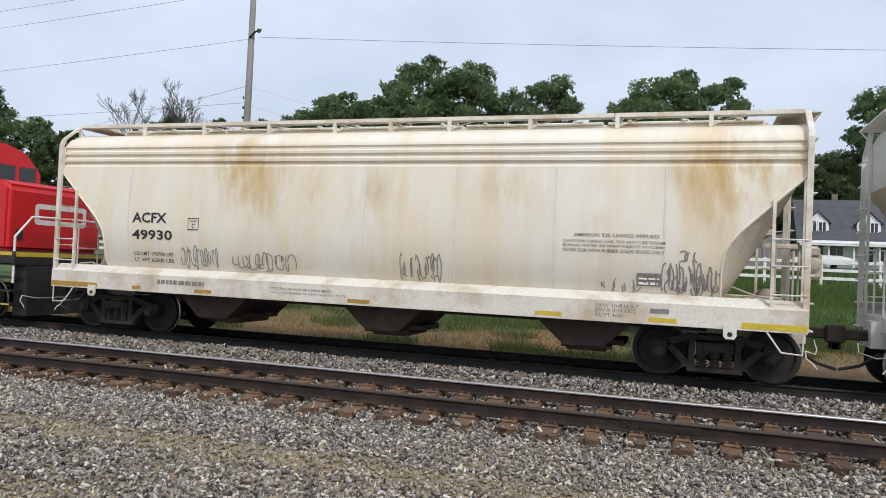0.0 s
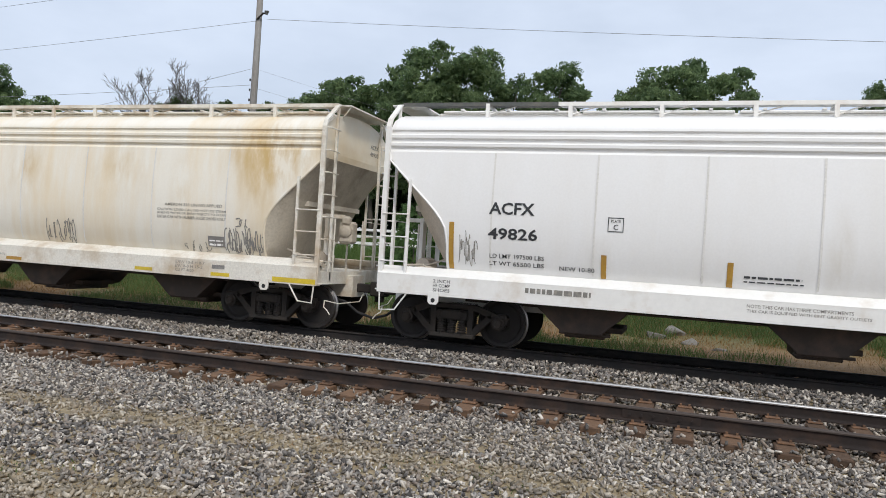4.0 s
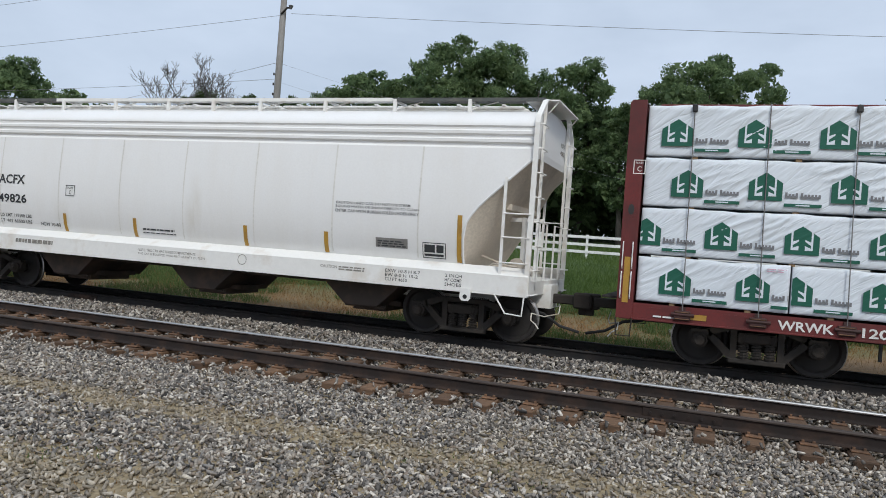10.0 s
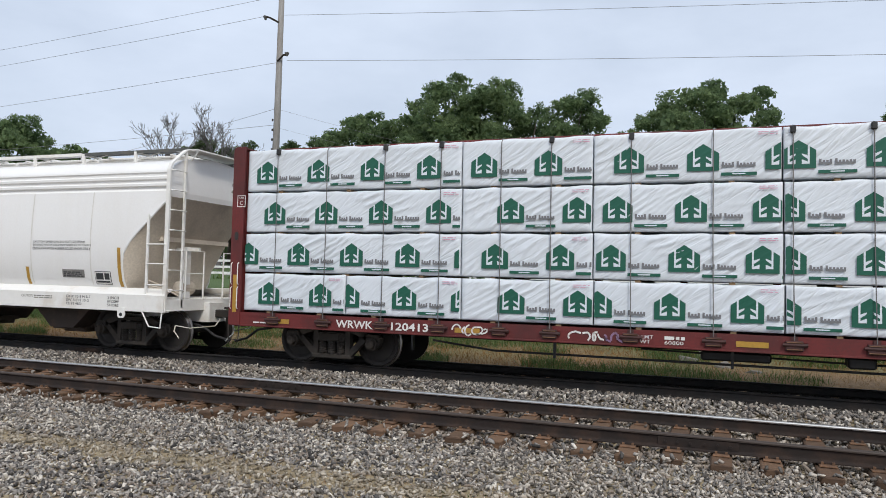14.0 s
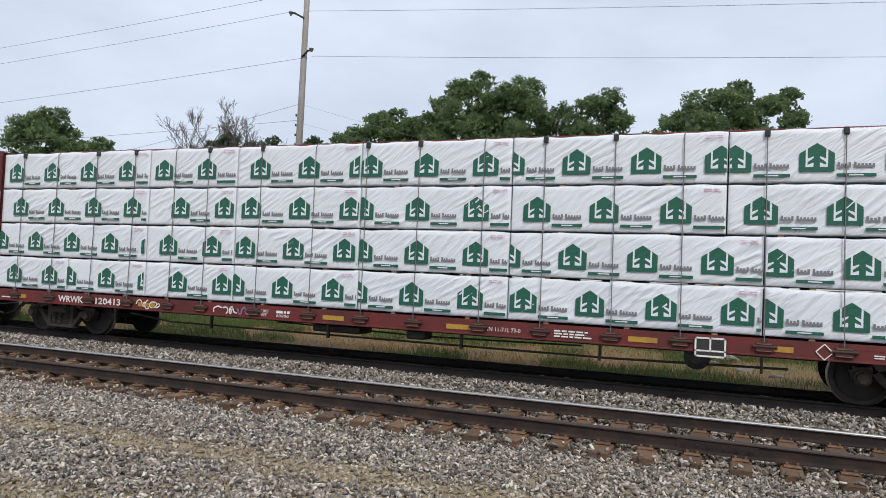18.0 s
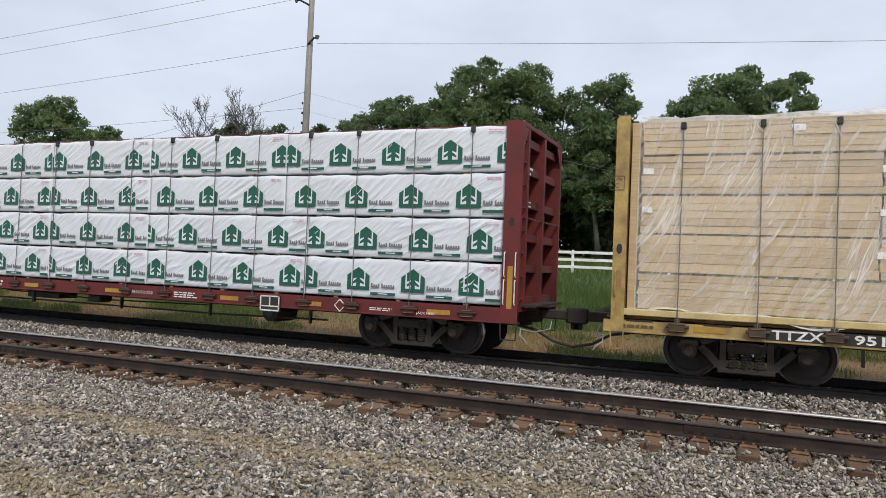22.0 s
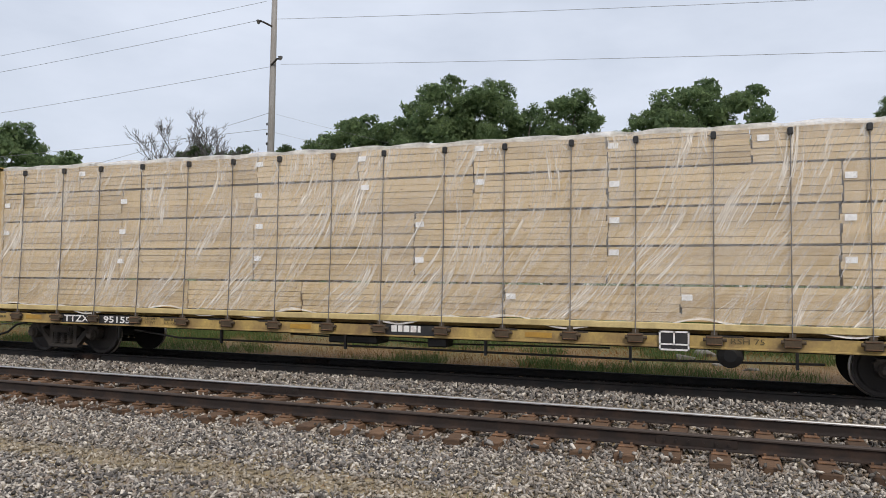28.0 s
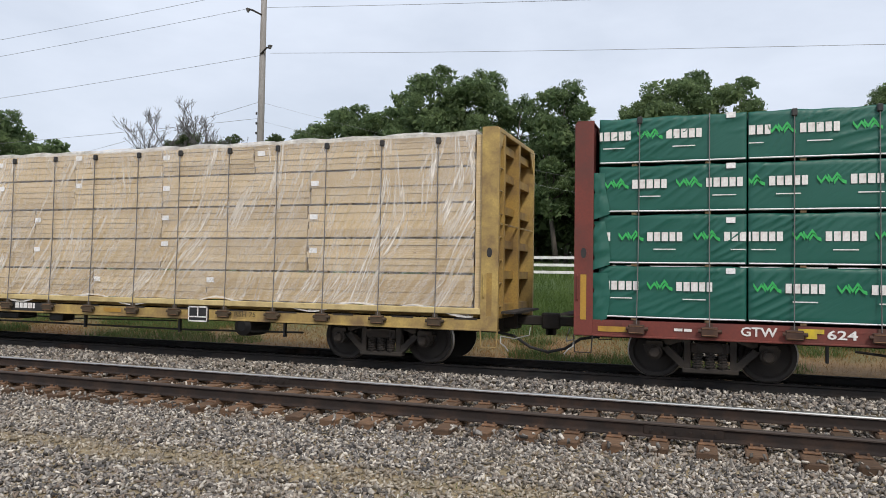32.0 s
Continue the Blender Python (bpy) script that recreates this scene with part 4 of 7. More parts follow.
def build_house():
    h = tagged(new("house"), "white clapboard house with a grey gabled roof and dormers", "house")
    zb = 3.1
    x0, x1, y0, y1 = 9.2, 17.5, 75.0, 83.0
    bm = B()
    box(bm, x0, x1, y0, y1, zb - 0.3, 5.55)
    part("wall", bm, M_SIDING, h)
    for i in range(9):
        bm = B()
        box(bm, x0 - 0.02, x1 + 0.02, y0 - 0.025, y0, zb + 0.25 * i, zb + 0.25 * i + 0.22)
        part("clapboard", bm, M_SIDING, h)
    bm = B()
    a = [bm.verts.new(p) for p in ((x0 - 0.3, y0 - 0.5, 5.45), (x1 + 0.3, y0 - 0.5, 5.45), (x1 + 0.3, (y0 + y1) / 2, 9.6), (x0 - 0.3, (y0 + y1) / 2, 9.6), (x0 - 0.3, y1 + 0.5, 5.45), (x1 + 0.3, y1 + 0.5, 5.45))]
    for f in ((0, 1, 2, 3), (3, 2, 5, 4), (0, 3, 4), (1, 5, 2), (0, 4, 5, 1)):
        bm.faces.new([a[i] for i in f])
    roof = part("roof", bm, M_ROOF, h)
    bm = B()
    box(bm, 12.4, 12.9, 79.2, 79.8, 8.8, 10.2)
    part("chimney", bm, M_ROCK, roof)
    bm = B()
    box(bm, x0 - 0.3, x1 + 0.3, y0 - 0.56, y0 - 0.5, 5.25, 5.5)
    part("fascia", bm, M_SIDING, h)
    for xc in (10.7, 14.9):
        bm = B()
        prism(bm, [(xc - 0.95, 6.2), (xc + 0.95, 6.2), (xc + 0.95, 7.2), (xc, 8.15), (xc - 0.95, 7.2)], 75.6, 78.5)
        d = part("dormer", bm, M_SIDING, h)
        bm = B()
        for s in (-1, 1):
            v = [bm.verts.new(p) for p in ((xc, 75.4, 8.25), (xc + s * 1.15, 75.4, 7.1), (xc + s * 1.15, 78.6, 7.1), (xc, 78.6, 8.25))]
            bm.faces.new(v if s < 0 else v[::-1])
        part("dormer_roof", bm, M_ROOF, d)
        for dx in (-0.4, 0.4):
            window(h, xc + dx, 75.55, 6.35, 0.55, 0.85)
    for xc in (10.6, 12.2, 14.6, 16.2):
        window(h, xc, 74.95, 3.7, 1.1, 1.3)
    bm = B()
    for xx in (9.4, 11.4, 13.4, 15.4, 17.3):
        box(bm, xx - 0.07, xx + 0.07, 73.6, 73.74, zb - 0.3, 5.0)
    part("porch_post", bm, M_SIDING, h)
    bm = B()
    prism(bm, [(9.0, 5.0), (17.7, 5.0), (17.7, 5.15), (9.0, 5.15)], 73.3, 75.0)
    part("porch_roof", bm, M_SIDING, h)
    s = tagged(new("shed"), "weathered grey board shed with a sloping roof", "shed")
    bm = B()
    prism(bm, [(2.9, 2.2), (6.0, 2.2), (6.0, 5.0), (2.9, 4.65)], 55, 58.5)
    part("wall", bm, M_SHED, s)
    for i in range(12):
        bm = B()
        x = 2.9 + i * 0.26
        box(bm, x + 0.01, x + 0.25, 54.96, 55.0, 2.2, 4.62 + (x - 2.9) * 0.11)
        part("board", bm, M_SHED, s)
    bm = B()
    prism(bm, [(2.7, 4.66), (6.2, 5.06), (6.2, 5.14), (2.7, 4.74)], 54.8, 58.7)
    part("roof", bm, M_BOARDWALK, s)
    b = tagged(new("boat"), "white boat under a cover parked by the house", "boat")
    bm = B()
    prism(bm, [(7.0, 2.95), (10.1, 2.95), (10.5, 3.35), (6.6, 3.35)], 57.0, 58.8)
    part("hull", bm, M_SIDING, b)
    bm = B()
    prism(bm, [(6.6, 3.35), (10.5, 3.35), (9.6, 3.58), (7.6, 3.62)], 57.1, 58.7)
    part("cover", bm, M_PAPER, b)
    bm = B()
    for x in (7.6, 9.3):
        box(bm, x - 0.1, x + 0.1, 57.3, 58.5, 2.1, 2.95)
    part("trailer", bm, M_GRIME, b)


def build_pole():
    x, y = -21.4, 32.0
    zb = float(ground_z(x, y))
    p = tagged(new("utility_pole"), "tall weathered grey wooden utility pole with line brackets", "utility pole")
    bm = B()
    tube(bm, [(x - 0.1, y, zb - 0.2), (x, y, 10), (x + 0.03, y, 18.6)], [0.21, 0.17, 0.13], 12)
    part("pole", bm, M_POLE, p, smooth=True)
    # brackets with an insulator at the tip: height, reach along x
    spots = [(14.95, -0.85), (12.95, 0.62), (16.9, 0.8)]
    for z, dx in spots:
        bm = B()
        tube(bm, [(x, y - 0.16, z - 0.28), (x + dx * 0.6, y - 0.2, z + 0.0), (x + dx, y - 0.2, z + 0.12 * (1 if dx < 0 else -0.1))], 0.05, 6)
        arm = part("bracket", bm, M_GRIME, p)
        bm = B()
        tube(bm, [(x + dx * 0.92, y - 0.2, z + 0.02), (x + dx * 0.92, y - 0.2, z + 0.1), (x + dx * 0.92, y - 0.2, z - 0.08)], [0.10, 0.12, 0.05], 8)
        part("insulator", bm, M_CABLE, arm)
    for k in range(4):
        bm = B()
        box(bm, x - 0.19, x - 0.12, y - 0.19, y - 0.15, 9.6 - k * 0.5, 9.72 - k * 0.5)
        part("step", bm, M_GRIME, p)
    return x, y


def wire(p, q, sag, r=0.010):
    bm = B()
    p, q = Vector(p), Vector(q)
    pts = []
    for i in range(25):
        k = i / 24
        v = p.lerp(q, k)
        v.z -= sag * 4 * k * (1 - k)
        pts.append(v)
    tube(bm, pts, r, 5)
    ob = part("power_line", bm, M_WIRE, None)
    return tagged(ob, "thin dark overhead power line", "power line", "power lines on the pole")


build_track("near_track", NEAR_Y, -110, 45, M_RAIL_SIDE, M_TIE, True, "rusty track with spiked rails on weathered wooden ties")
build_track("far_track", FAR_Y, -110, 45, M_RAIL_DARK, M_TIE_DARK, False, "track that carries the train, coloured dark for its shade")
build_grass()
build_trees()
build_rocks()
build_fence()
build_house()
PX, PY = build_pole()
LEFT, RIGHT = -95.0, 60.0
wire((PX - 0.3, PY - 0.2, 16.0), (LEFT, PY, 13.9), 0.6)
wire((PX - 0.85, PY - 0.2, 15.05), (LEFT, PY, 12.7), 0.6)
wire((PX, PY - 0.16, 12.6), (LEFT, PY, 10.3), 0.6)
wire((PX + 0.6, PY - 0.2, 12.65), (RIGHT, PY, 8.3), 0.6)
wire((PX + 0.3, PY - 0.2, 15.0), (RIGHT, PY, 9.9), 0.6)
wire((PX, PY, 10.3), (-70, 48, 8.6), 0.4, 0.010)
wire((PX, PY, 9.45), (-70, PY, 8.9), 0.3, 0.010)
wire((PX, PY, 10.25), (4, 46, 5.2), 0.4, 0.005)
wire((PX, PY, 9.3), (4, 46, 4.6), 0.4, 0.005)

# ---- the train; each car's origin is its middle at rail height, the camera's side is -y ----
MOVERS, SPINNERS = [], []


def rolling(name, s, label, category, group=""):
    ob = tagged(new(name), label, category, group)
    ob.location = (s, TRAIN_Y, 0)
    MOVERS.append((ob, s))
    return ob


def make_truck_meshes(r):
    """Side frame, springs, bolster, wheel set of a freight truck with wheels of radius r."""
    d = {}
    bm = B()

    def bar(p, q, wp, wq, y0=-0.07, y1=0.07):
        p, q = Vector((p[0], 0, p[1])), Vector((q[0], 0, q[1]))
        n = Vector((-(q - p).z, 0, (q - p).x)).normalized()
        prism(bm, [((p - n * wp).x, (p - n * wp).z), ((q - n * wq).x, (q - n * wq).z), ((q + n * wq).x, (q + n * wq).z), ((p + n * wp).x, (p + n * wp).z)], y0, y1)

    for s in (-1, 1):
        bar((s * 1.06, 0.50), (s * 0.72, 0.60), 0.07, 0.06)
        bar((s * 0.76, 0.60), (s * 0.40, 0.72), 0.06, 0.05)
        bar((s * 0.74, 0.56), (s * 0.36, 0.20), 0.055, 0.06)
        box(bm, s * 0.36 - 0.05, s * 0.36 + 0.05, -0.08, 0.08, 0.2, 0.7)
        box(bm, s * 0.89 - 0.15, s * 0.89 + 0.15, -0.075, 0.075, 0.53, 0.63, 0.015)
    box(bm, -0.45, 0.45, -0.075, 0.075, 0.67, 0.76, 0.015)
    box(bm, -0.44, 0.44, -0.09, 0.09, 0.13, 0.215, 0.015)
    bmesh.ops.recalc_face_normals(bm, faces=bm.faces)
    d["side_frame"] = mesh_of(bm, "side_frame")
    bm = B()
    box(bm, -0.30, 0.30, -0.11, 0.09, 0.47, 0.63, 0.02)
    box(bm, -0.24, -0.10, -0.13, -0.10, 0.50, 0.60, 0.008)
    box(bm, 0.10, 0.24, -0.13, -0.10, 0.50, 0.60, 0.008)
    d["brace"] = mesh_of(bm, "brace")
    bm = B()
    for cx in (-0.2, 0.0, 0.2):
        pts = [(cx + 0.07 * math.cos(k * 0.785), -0.05 + 0.06 * math.sin(k * 0.785), 0.22 + 0.0055 * k) for k in range(51)]
        tube(bm, pts, 0.019, 5)
        tube(bm, [(cx, -0.05, 0.2), (cx, -0.05, 0.5)], 0.052, 8)
    d["spring"] = mesh_of(bm, "spring")
    bm = B()
    box(bm, -0.2, 0.2, -1.16, 1.16, 0.48, 0.64, 0.02)
    box(bm, -0.28, 0.28, -0.3, 0.3, 0.6, 0.76, 0.02)
    d["bolster"] = mesh_of(bm, "bolster")
    bm = B()
    lathe_y(bm, [(0.06, -0.19), (0.085, -0.18), (0.10, -0.12), (0.13, -0.11), (0.13, 0.10)], 14)
    for k in range(3):
        a = k * math.tau / 3
        box(bm, 0.055 * math.cos(a) - 0.014, 0.055 * math.cos(a) + 0.014, -0.205, -0.18, 0.055 * math.sin(a) - 0.014, 0.055 * math.sin(a) + 0.014)
    d["bearing_cap"] = mesh_of(bm, "bearing_cap")
    bm = B()
    lathe_y(bm, [(0.075, -1.0), (0.075, 1.0)], 14)
    for s in (-1, 1):
        y = s * 0.752
        prof = [(r + 0.028, y - s * 0.062), (r + 0.026, y - s * 0.035), (r, y - s * 0.025), (r - 0.004, y + s * 0.062), (r - 0.03, y + s * 0.07), (r - 0.075, y + s * 0.066), (r - 0.11, y + s * 0.02), (0.16, y + s * 0.05), (0.13, y + s * 0.085), (0.09, y + s * 0.085)]
        seg = 36
        rings = [[bm.verts.new((q * math.cos(k * math.tau / seg), yy, q * math.sin(k * math.tau / seg))) for k in range(seg)] for q, yy in [(0.09, y - s * 0.06)] + prof]
        for u, w in zip(rings, rings[1:]):
            for k in range(seg):
                bm.faces.new((u[k], w[k], w[(k + 1) % seg], u[(k + 1) % seg]))
    bmesh.ops.recalc_face_normals(bm, faces=bm.faces)
    me = mesh_of(bm, "wheel_set")
    me.materials.append(M_WHEEL)
    me.materials.append(M_TREAD)
    for p in me.polygons:
        q = [math.hypot(me.vertices[i].co.x, me.vertices[i].co.z) for i in p.vertices]
        if min(q) > r - 0.006:
            p.material_index = 1
    d["wheel_set"] = me
    for k in ("side_frame", "brace", "spring", "bolster", "bearing_cap"):
        d[k].materials.append(M_GRIME)
    return d


TRUCK = make_truck_meshes(0.457)


def truck(car, x, half_base=0.89, r=0.457):
    t = link("truck", TRUCK["bolster"], None, car)
    t.location = (x, 0, 0)
    for s in (-1, 1):
        f = link("side_frame", TRUCK["side_frame"], None, t)
        f.location = (0, s * 1.02, 0)
        b = link("brace", TRUCK["brace"], None, t)
        b.matrix_basis = pose(0, s * 1.02, 0, 0, 0, 0 if s < 0 else 180)
        k = link("spring", TRUCK["spring"], None, t)
        k.matrix_basis = pose(0, s * 1.02, 0, 0, 0, 0 if s < 0 else 180)
    for dx in (-half_base, half_base):
        w = link("wheel_set", TRUCK["wheel_set"], None, t)
        w.location = (dx, 0, r)
        SPINNERS.append((w, dx, r))
        for s in (-1, 1):
            c = link("bearing_cap", TRUCK["bearing_cap"], None, t)
            c.matrix_basis = pose(dx, s * 1.02, r, 0, 0, 0 if s < 0 else 180)
    return t


def coupler(car, x, s, reach):
    """Draft gear, knuckle and hose at an end; s is the way out, reach the length to the mate."""
    bm = B()
    box(bm, min(x - s * 0.6, x + s * reach * 0.45), max(x - s * 0.6, x + s * reach * 0.45), -0.09, 0.09, 0.76, 0.94, 0.02)
    box(bm, min(x - s * 0.7, x + s * 0.05), max(x - s * 0.7, x + s * 0.05), -0.22, 0.22, 0.68, 1.02, 0.02)
    box(bm, min(x + s * reach * 0.38, x + s * reach * 0.62), max(x + s * reach * 0.38, x + s * reach * 0.62), -0.17 if s > 0 else -0.05, 0.05 if s > 0 else 0.17, 0.70, 1.0, 0.03)
    box(bm, x + s * reach * 0.5 - 0.08, x + s * reach * 0.5 + 0.08, -0.05, 0.05, 0.58, 0.74, 0.02)
    c = part("coupler", bm, M_GRIME, car)
    bm = B()
    tube(bm, [(x - s * 0.3, -0.35, 0.62), (x + s * 0.05, -0.38, 0.56), (x + s * reach * 0.25, -0.33, 0.36), (x + s * reach * 0.5, -0.26, 0.27)], 0.028, 7)
    part("air_hose", bm, M_RUBBER, car)
    bm = B()
    tube(bm, [(x + s * 0.02, -1.25, 0.62), (x + s * 0.2, -1.0, 0.56), (x + s * 0.32, -0.3, 0.58), (x + s * 0.30, -0.1, 0.72)], 0.011, 6)
    tube(bm, [(x + s * 0.02, -1.25, 0.62), (x + s * 0.03, -1.30, 0.50), (x + s * 0.12, -1.32, 0.44), (x + s * 0.18, -1.32, 0.36)], 0.012, 6)
    part("uncoupling_lever", bm, M_H1S if car.name.startswith("hopper") else M_BOARDWALK, car)
    return c


# covered hopper: section from the sill up (half width, height) and the end profile
SECTION = [(1.34, 1.36), (1.44, 1.55), (1.505, 1.85), (1.54, 2.2), (1.545, 2.6), (1.53, 3.0), (1.50, 3.40), (1.49, 3.52), (1.455, 3.56), (1.455, 3.60), (1.50, 3.63), (1.50, 3.68), (1.455, 3.71), (1.455, 3.75), (1.495, 3.78), (1.495, 3.83), (1.45, 3.86), (1.45, 3.90), (1.48, 3.93), (1.47, 3.97), (1.36, 4.10), (1.15, 4.21), (0.85, 4.30), (0.45, 4.36), (0.0, 4.38)]
HALF = 7.45


def side_y(z):
    zs = [q[1] for q in SECTION]
    return -float(np.interp(z, zs, [q[0] for q in SECTION]))


def paint_y(z):
    return side_y(z) - 0.009


def end_u(z):
    return float(np.interp(z, [1.3, 1.9, 2.15, 2.32, 2.5, 3.36, 3.5], [6.17, 6.17, 6.22, 6.32, 6.47, 7.38, 7.40]))


def slope_u(z):
    return float(np.interp(z, [1.3, 3.36, 3.5], [6.2, 7.36, 7.38]))


def hopper_shell(car, material, end_material):
    us = np.linspace(-1, 1, 31)
    v, f, n = [], [], len(SECTION)
    for side in (-1, 1):
        base = len(v)
        for hw, z in SECTION:
            for u in us:
                v.append((u * end_u(z), side * hw, z))
        m = len(us)
        for i in range(n - 1):
            for j in range(m - 1):
                q = (base + i * m + j, base + i * m + j + 1, base + (i + 1) * m + j + 1, base + (i + 1) * m + j)
                f.append(q if side < 0 else q[::-1])
    shell = raw("shell", v, f, material, car, smooth=False)
    for q in shell.data.polygons:      # the round sides; the seam rolls above stay sharp
        if q.center.z < 3.4 or q.center.z > 4.0:
            q.use_smooth = True
    for s in (-1, 1):
        for lo, hi, m, lab, nm in ((0, 7, end_material, "tan sloping end sheet", "end_sheet"), (6, n, material, "upright end panel under the roof", "end_panel")):
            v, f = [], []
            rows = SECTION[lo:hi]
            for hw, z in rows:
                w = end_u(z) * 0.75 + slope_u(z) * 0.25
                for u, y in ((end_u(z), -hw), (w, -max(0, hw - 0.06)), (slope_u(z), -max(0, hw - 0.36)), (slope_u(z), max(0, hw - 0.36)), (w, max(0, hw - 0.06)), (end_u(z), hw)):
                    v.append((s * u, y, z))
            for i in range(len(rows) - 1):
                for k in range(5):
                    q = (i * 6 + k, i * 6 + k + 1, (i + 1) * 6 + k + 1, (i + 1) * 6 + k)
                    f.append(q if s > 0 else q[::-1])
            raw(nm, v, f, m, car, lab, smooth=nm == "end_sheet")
    for s in (-1, 1):
        bm = B()
        box(bm, min(s * 6.75, s * 6.95), max(s * 6.75, s * 6.95), -1.16, 1.16, 2.45, 2.55)
        part("stiffener", bm, end_material, car)
    # lip along the cut of the side sheet
    for s in (-1, 1):
        for side in (-1, 1):
            bm = B()
            pts = [(s * (end_u(z) + 0.004), side * float(np.interp(z, [q[1] for q in SECTION], [q[0] for q in SECTION])), z) for z in np.linspace(1.4, 3.95, 18)]
            tube(bm, pts, 0.022, 5)
            part("edge_flange", bm, material, car)


def hopper_car(name, s0, label, body, steel, end_mat, board_mats, seams):
    car = rolling(name, s0, label, "freight car", "covered hoppers")
    hopper_shell(car, body, end_mat)
    # welded seams
    for u in seams:
        zz = np.linspace(1.45, 3.52, 22)
        for side in (-1, 1):
            bm = B()
            a = [bm.verts.new((u - 0.016, side * (-side_y(z) + 0.007), z)) for z in zz]
            b = [bm.verts.new((u + 0.016, side * (-side_y(z) + 0.007), z)) for z in zz]
            for i in range(len(zz) - 1):
                bm.faces.new((a[i], b[i], b[i + 1], a[i + 1]))
            part("seam", bm, M_SEAM, car)
    # side sills
    for side in (-1, 1):
        bm = B()
        y0, y1 = (-1.62, -1.585) if side < 0 else (1.585, 1.62)
        box(bm, -HALF, HALF, y0, y1, 0.93, 1.25)
        ledge = [(side * 1.622, 1.25), (side * 1.622, 1.262), (side * 1.60, 1.285), (side * 1.37, 1.405), (side * 1.35, 1.385), (side * 1.585, 1.25)]
        ends = [[bm.verts.new((x, y, z)) for y, z in ledge] for x in (-HALF, HALF)]
        for k in range(6):
            bm.faces.new((ends[0][k], ends[0][(k + 1) % 6], ends[1][(k + 1) % 6], ends[1][k]))
        bm.faces.new(ends[0])
        bm.faces.new(ends[1])
        bmesh.ops.recalc_face_normals(bm, faces=bm.faces)
        box(bm, -HALF, HALF, min(side * 1.45, side * 1.62), max(side * 1.45, side * 1.62), 0.905, 0.93, 0.004)
        part("side_sill", bm, steel, car)
        for u in (-6.33, 6.33):
            bm = B()
            y = side * 1.635
            prism(bm, [(u - 0.1, 0.98), (u - 0.1, 0.80), (u - 0.06, 0.755), (u + 0.06, 0.755), (u + 0.1, 0.80), (u + 0.1, 0.98)], y - 0.012, y + 0.012)
            pad = part("jacking_pad", bm, steel, car)
            bm = B()
            lathe_y(bm, [(0.04, y - 0.016), (0.04, y + 0.016)], 12, u, 0.83)
            part("hole", bm, M_BLACK, pad)
    # end platforms, draft sills
    for s in (-1, 1):
        bm = B()
        box(bm, min(s * 6.0, s * HALF), max(s * 6.0, s * HALF), -1.58, 1.58, 1.13, 1.18)
        box(bm, min(s * 7.38, s * HALF), max(s * 7.38, s * HALF), -1.58, 1.58, 0.93, 1.13)
        box(bm, min(s * 4.0, s * 7.6), max(s * 4.0, s * 7.6), -0.3, 0.3, 0.66, 1.1)
        part("end_platform", bm, steel, car)
        # corner posts, ladders
        for side in (-1, 1):
            bm = B()
            x = s * 7.42
            pts = [(x, side * 1.56, 0.93), (x, side * 1.56, 3.98), (x, side * 1.50, 4.12), (x, side * 1.08, 4.46), (x, side * 0.95, 4.50)]
            for a, b in zip(pts, pts[1:]):
                va = [bm.verts.new((a[0] + dx, a[1] + side * dy, a[2])) for dx, dy in ((-0.045, -0.03), (0.045, -0.03), (0.045, 0.03), (-0.045, 0.03))]
                vb = [bm.verts.new((b[0] + dx, b[1] + side * dy, b[2])) for dx, dy in ((-0.045, -0.03), (0.045, -0.03), (0.045, 0.03), (-0.045, 0.03))]
                for k in range(4):
                    bm.faces.new((va[k], va[(k + 1) % 4], vb[(k + 1) % 4], vb[k]))
            bmesh.ops.recalc_face_normals(bm, faces=bm.faces)
            part("corner_post", bm, steel, car)
            bm = B()
            box(bm, min(s * 6.90, s * 6.95), max(s * 6.90, s * 6.95), side * 1.575 - 0.02, side * 1.575 + 0.02, 1.05, 3.0)
            lad = part("side_ladder", bm, steel, car)
            for z in (1.10, 1.49, 1.94, 2.36):
                bm = B()
                tube(bm, [(s * 6.92, side * 1.60, z), (s * 7.42, side * 1.60, z)], 0.014, 6)
                part("rung", bm, steel, lad)
            bm = B()
            box(bm, min(s * 7.40, s * 7.45), max(s * 7.40, s * 7.45), side * 1.06 - 0.025, side * 1.06 + 0.025, 1.0, 4.42)
            el = part("end_ladder", bm, steel, car)
            for k in range(8):
                z = 0.95 + k * 0.43
                bm = B()
                tube(bm, [(s * 7.43, side * 1.56, z), (s * 7.52, side * 1.52, z), (s * 7.52, side * 1.10, z), (s * 7.43, side * 1.06, z)], 0.014, 6)
                part("rung", bm, steel, el)
            bm = B()
            tube(bm, [(s * 6.85, side * 1.6, 0.93), (s * 7.08, side * 1.62, 0.60), (s * 7.38, side * 1.62, 0.58), (s * 7.40, side * 1.6, 0.93)], 0.016, 6)
            part("sill_step", bm, steel, car)
            bm = B()
            tube(bm, [(s * 7.44, side * 0.95, 1.18), (s * 7.44, side * 0.95, 2.25), (s * 7.44, side * 0.35, 2.25), (s * 7.44, side * 0.35, 1.18)], 0.02, 6)
            tube(bm, [(s * 7.44, side * 0.95, 1.75), (s * 7.44, side * 0.35, 1.75)], 0.014, 6)
            part("end_rail", bm, steel, car)
        bm = B()
        box(bm, min(s * 7.0, s * 7.64), max(s * 7.0, s * 7.64), -0.95, 0.95, 4.475, 4.50)
        for side in (-1, 1):
            tube(bm, [(s * 7.44, side * 0.9, 4.25), (s * 7.62, side * 0.9, 4.475)], 0.014, 5)
        part("end_walk", bm, steel, car)
        # pipes, valve and lever on the end platform
        bm = B()
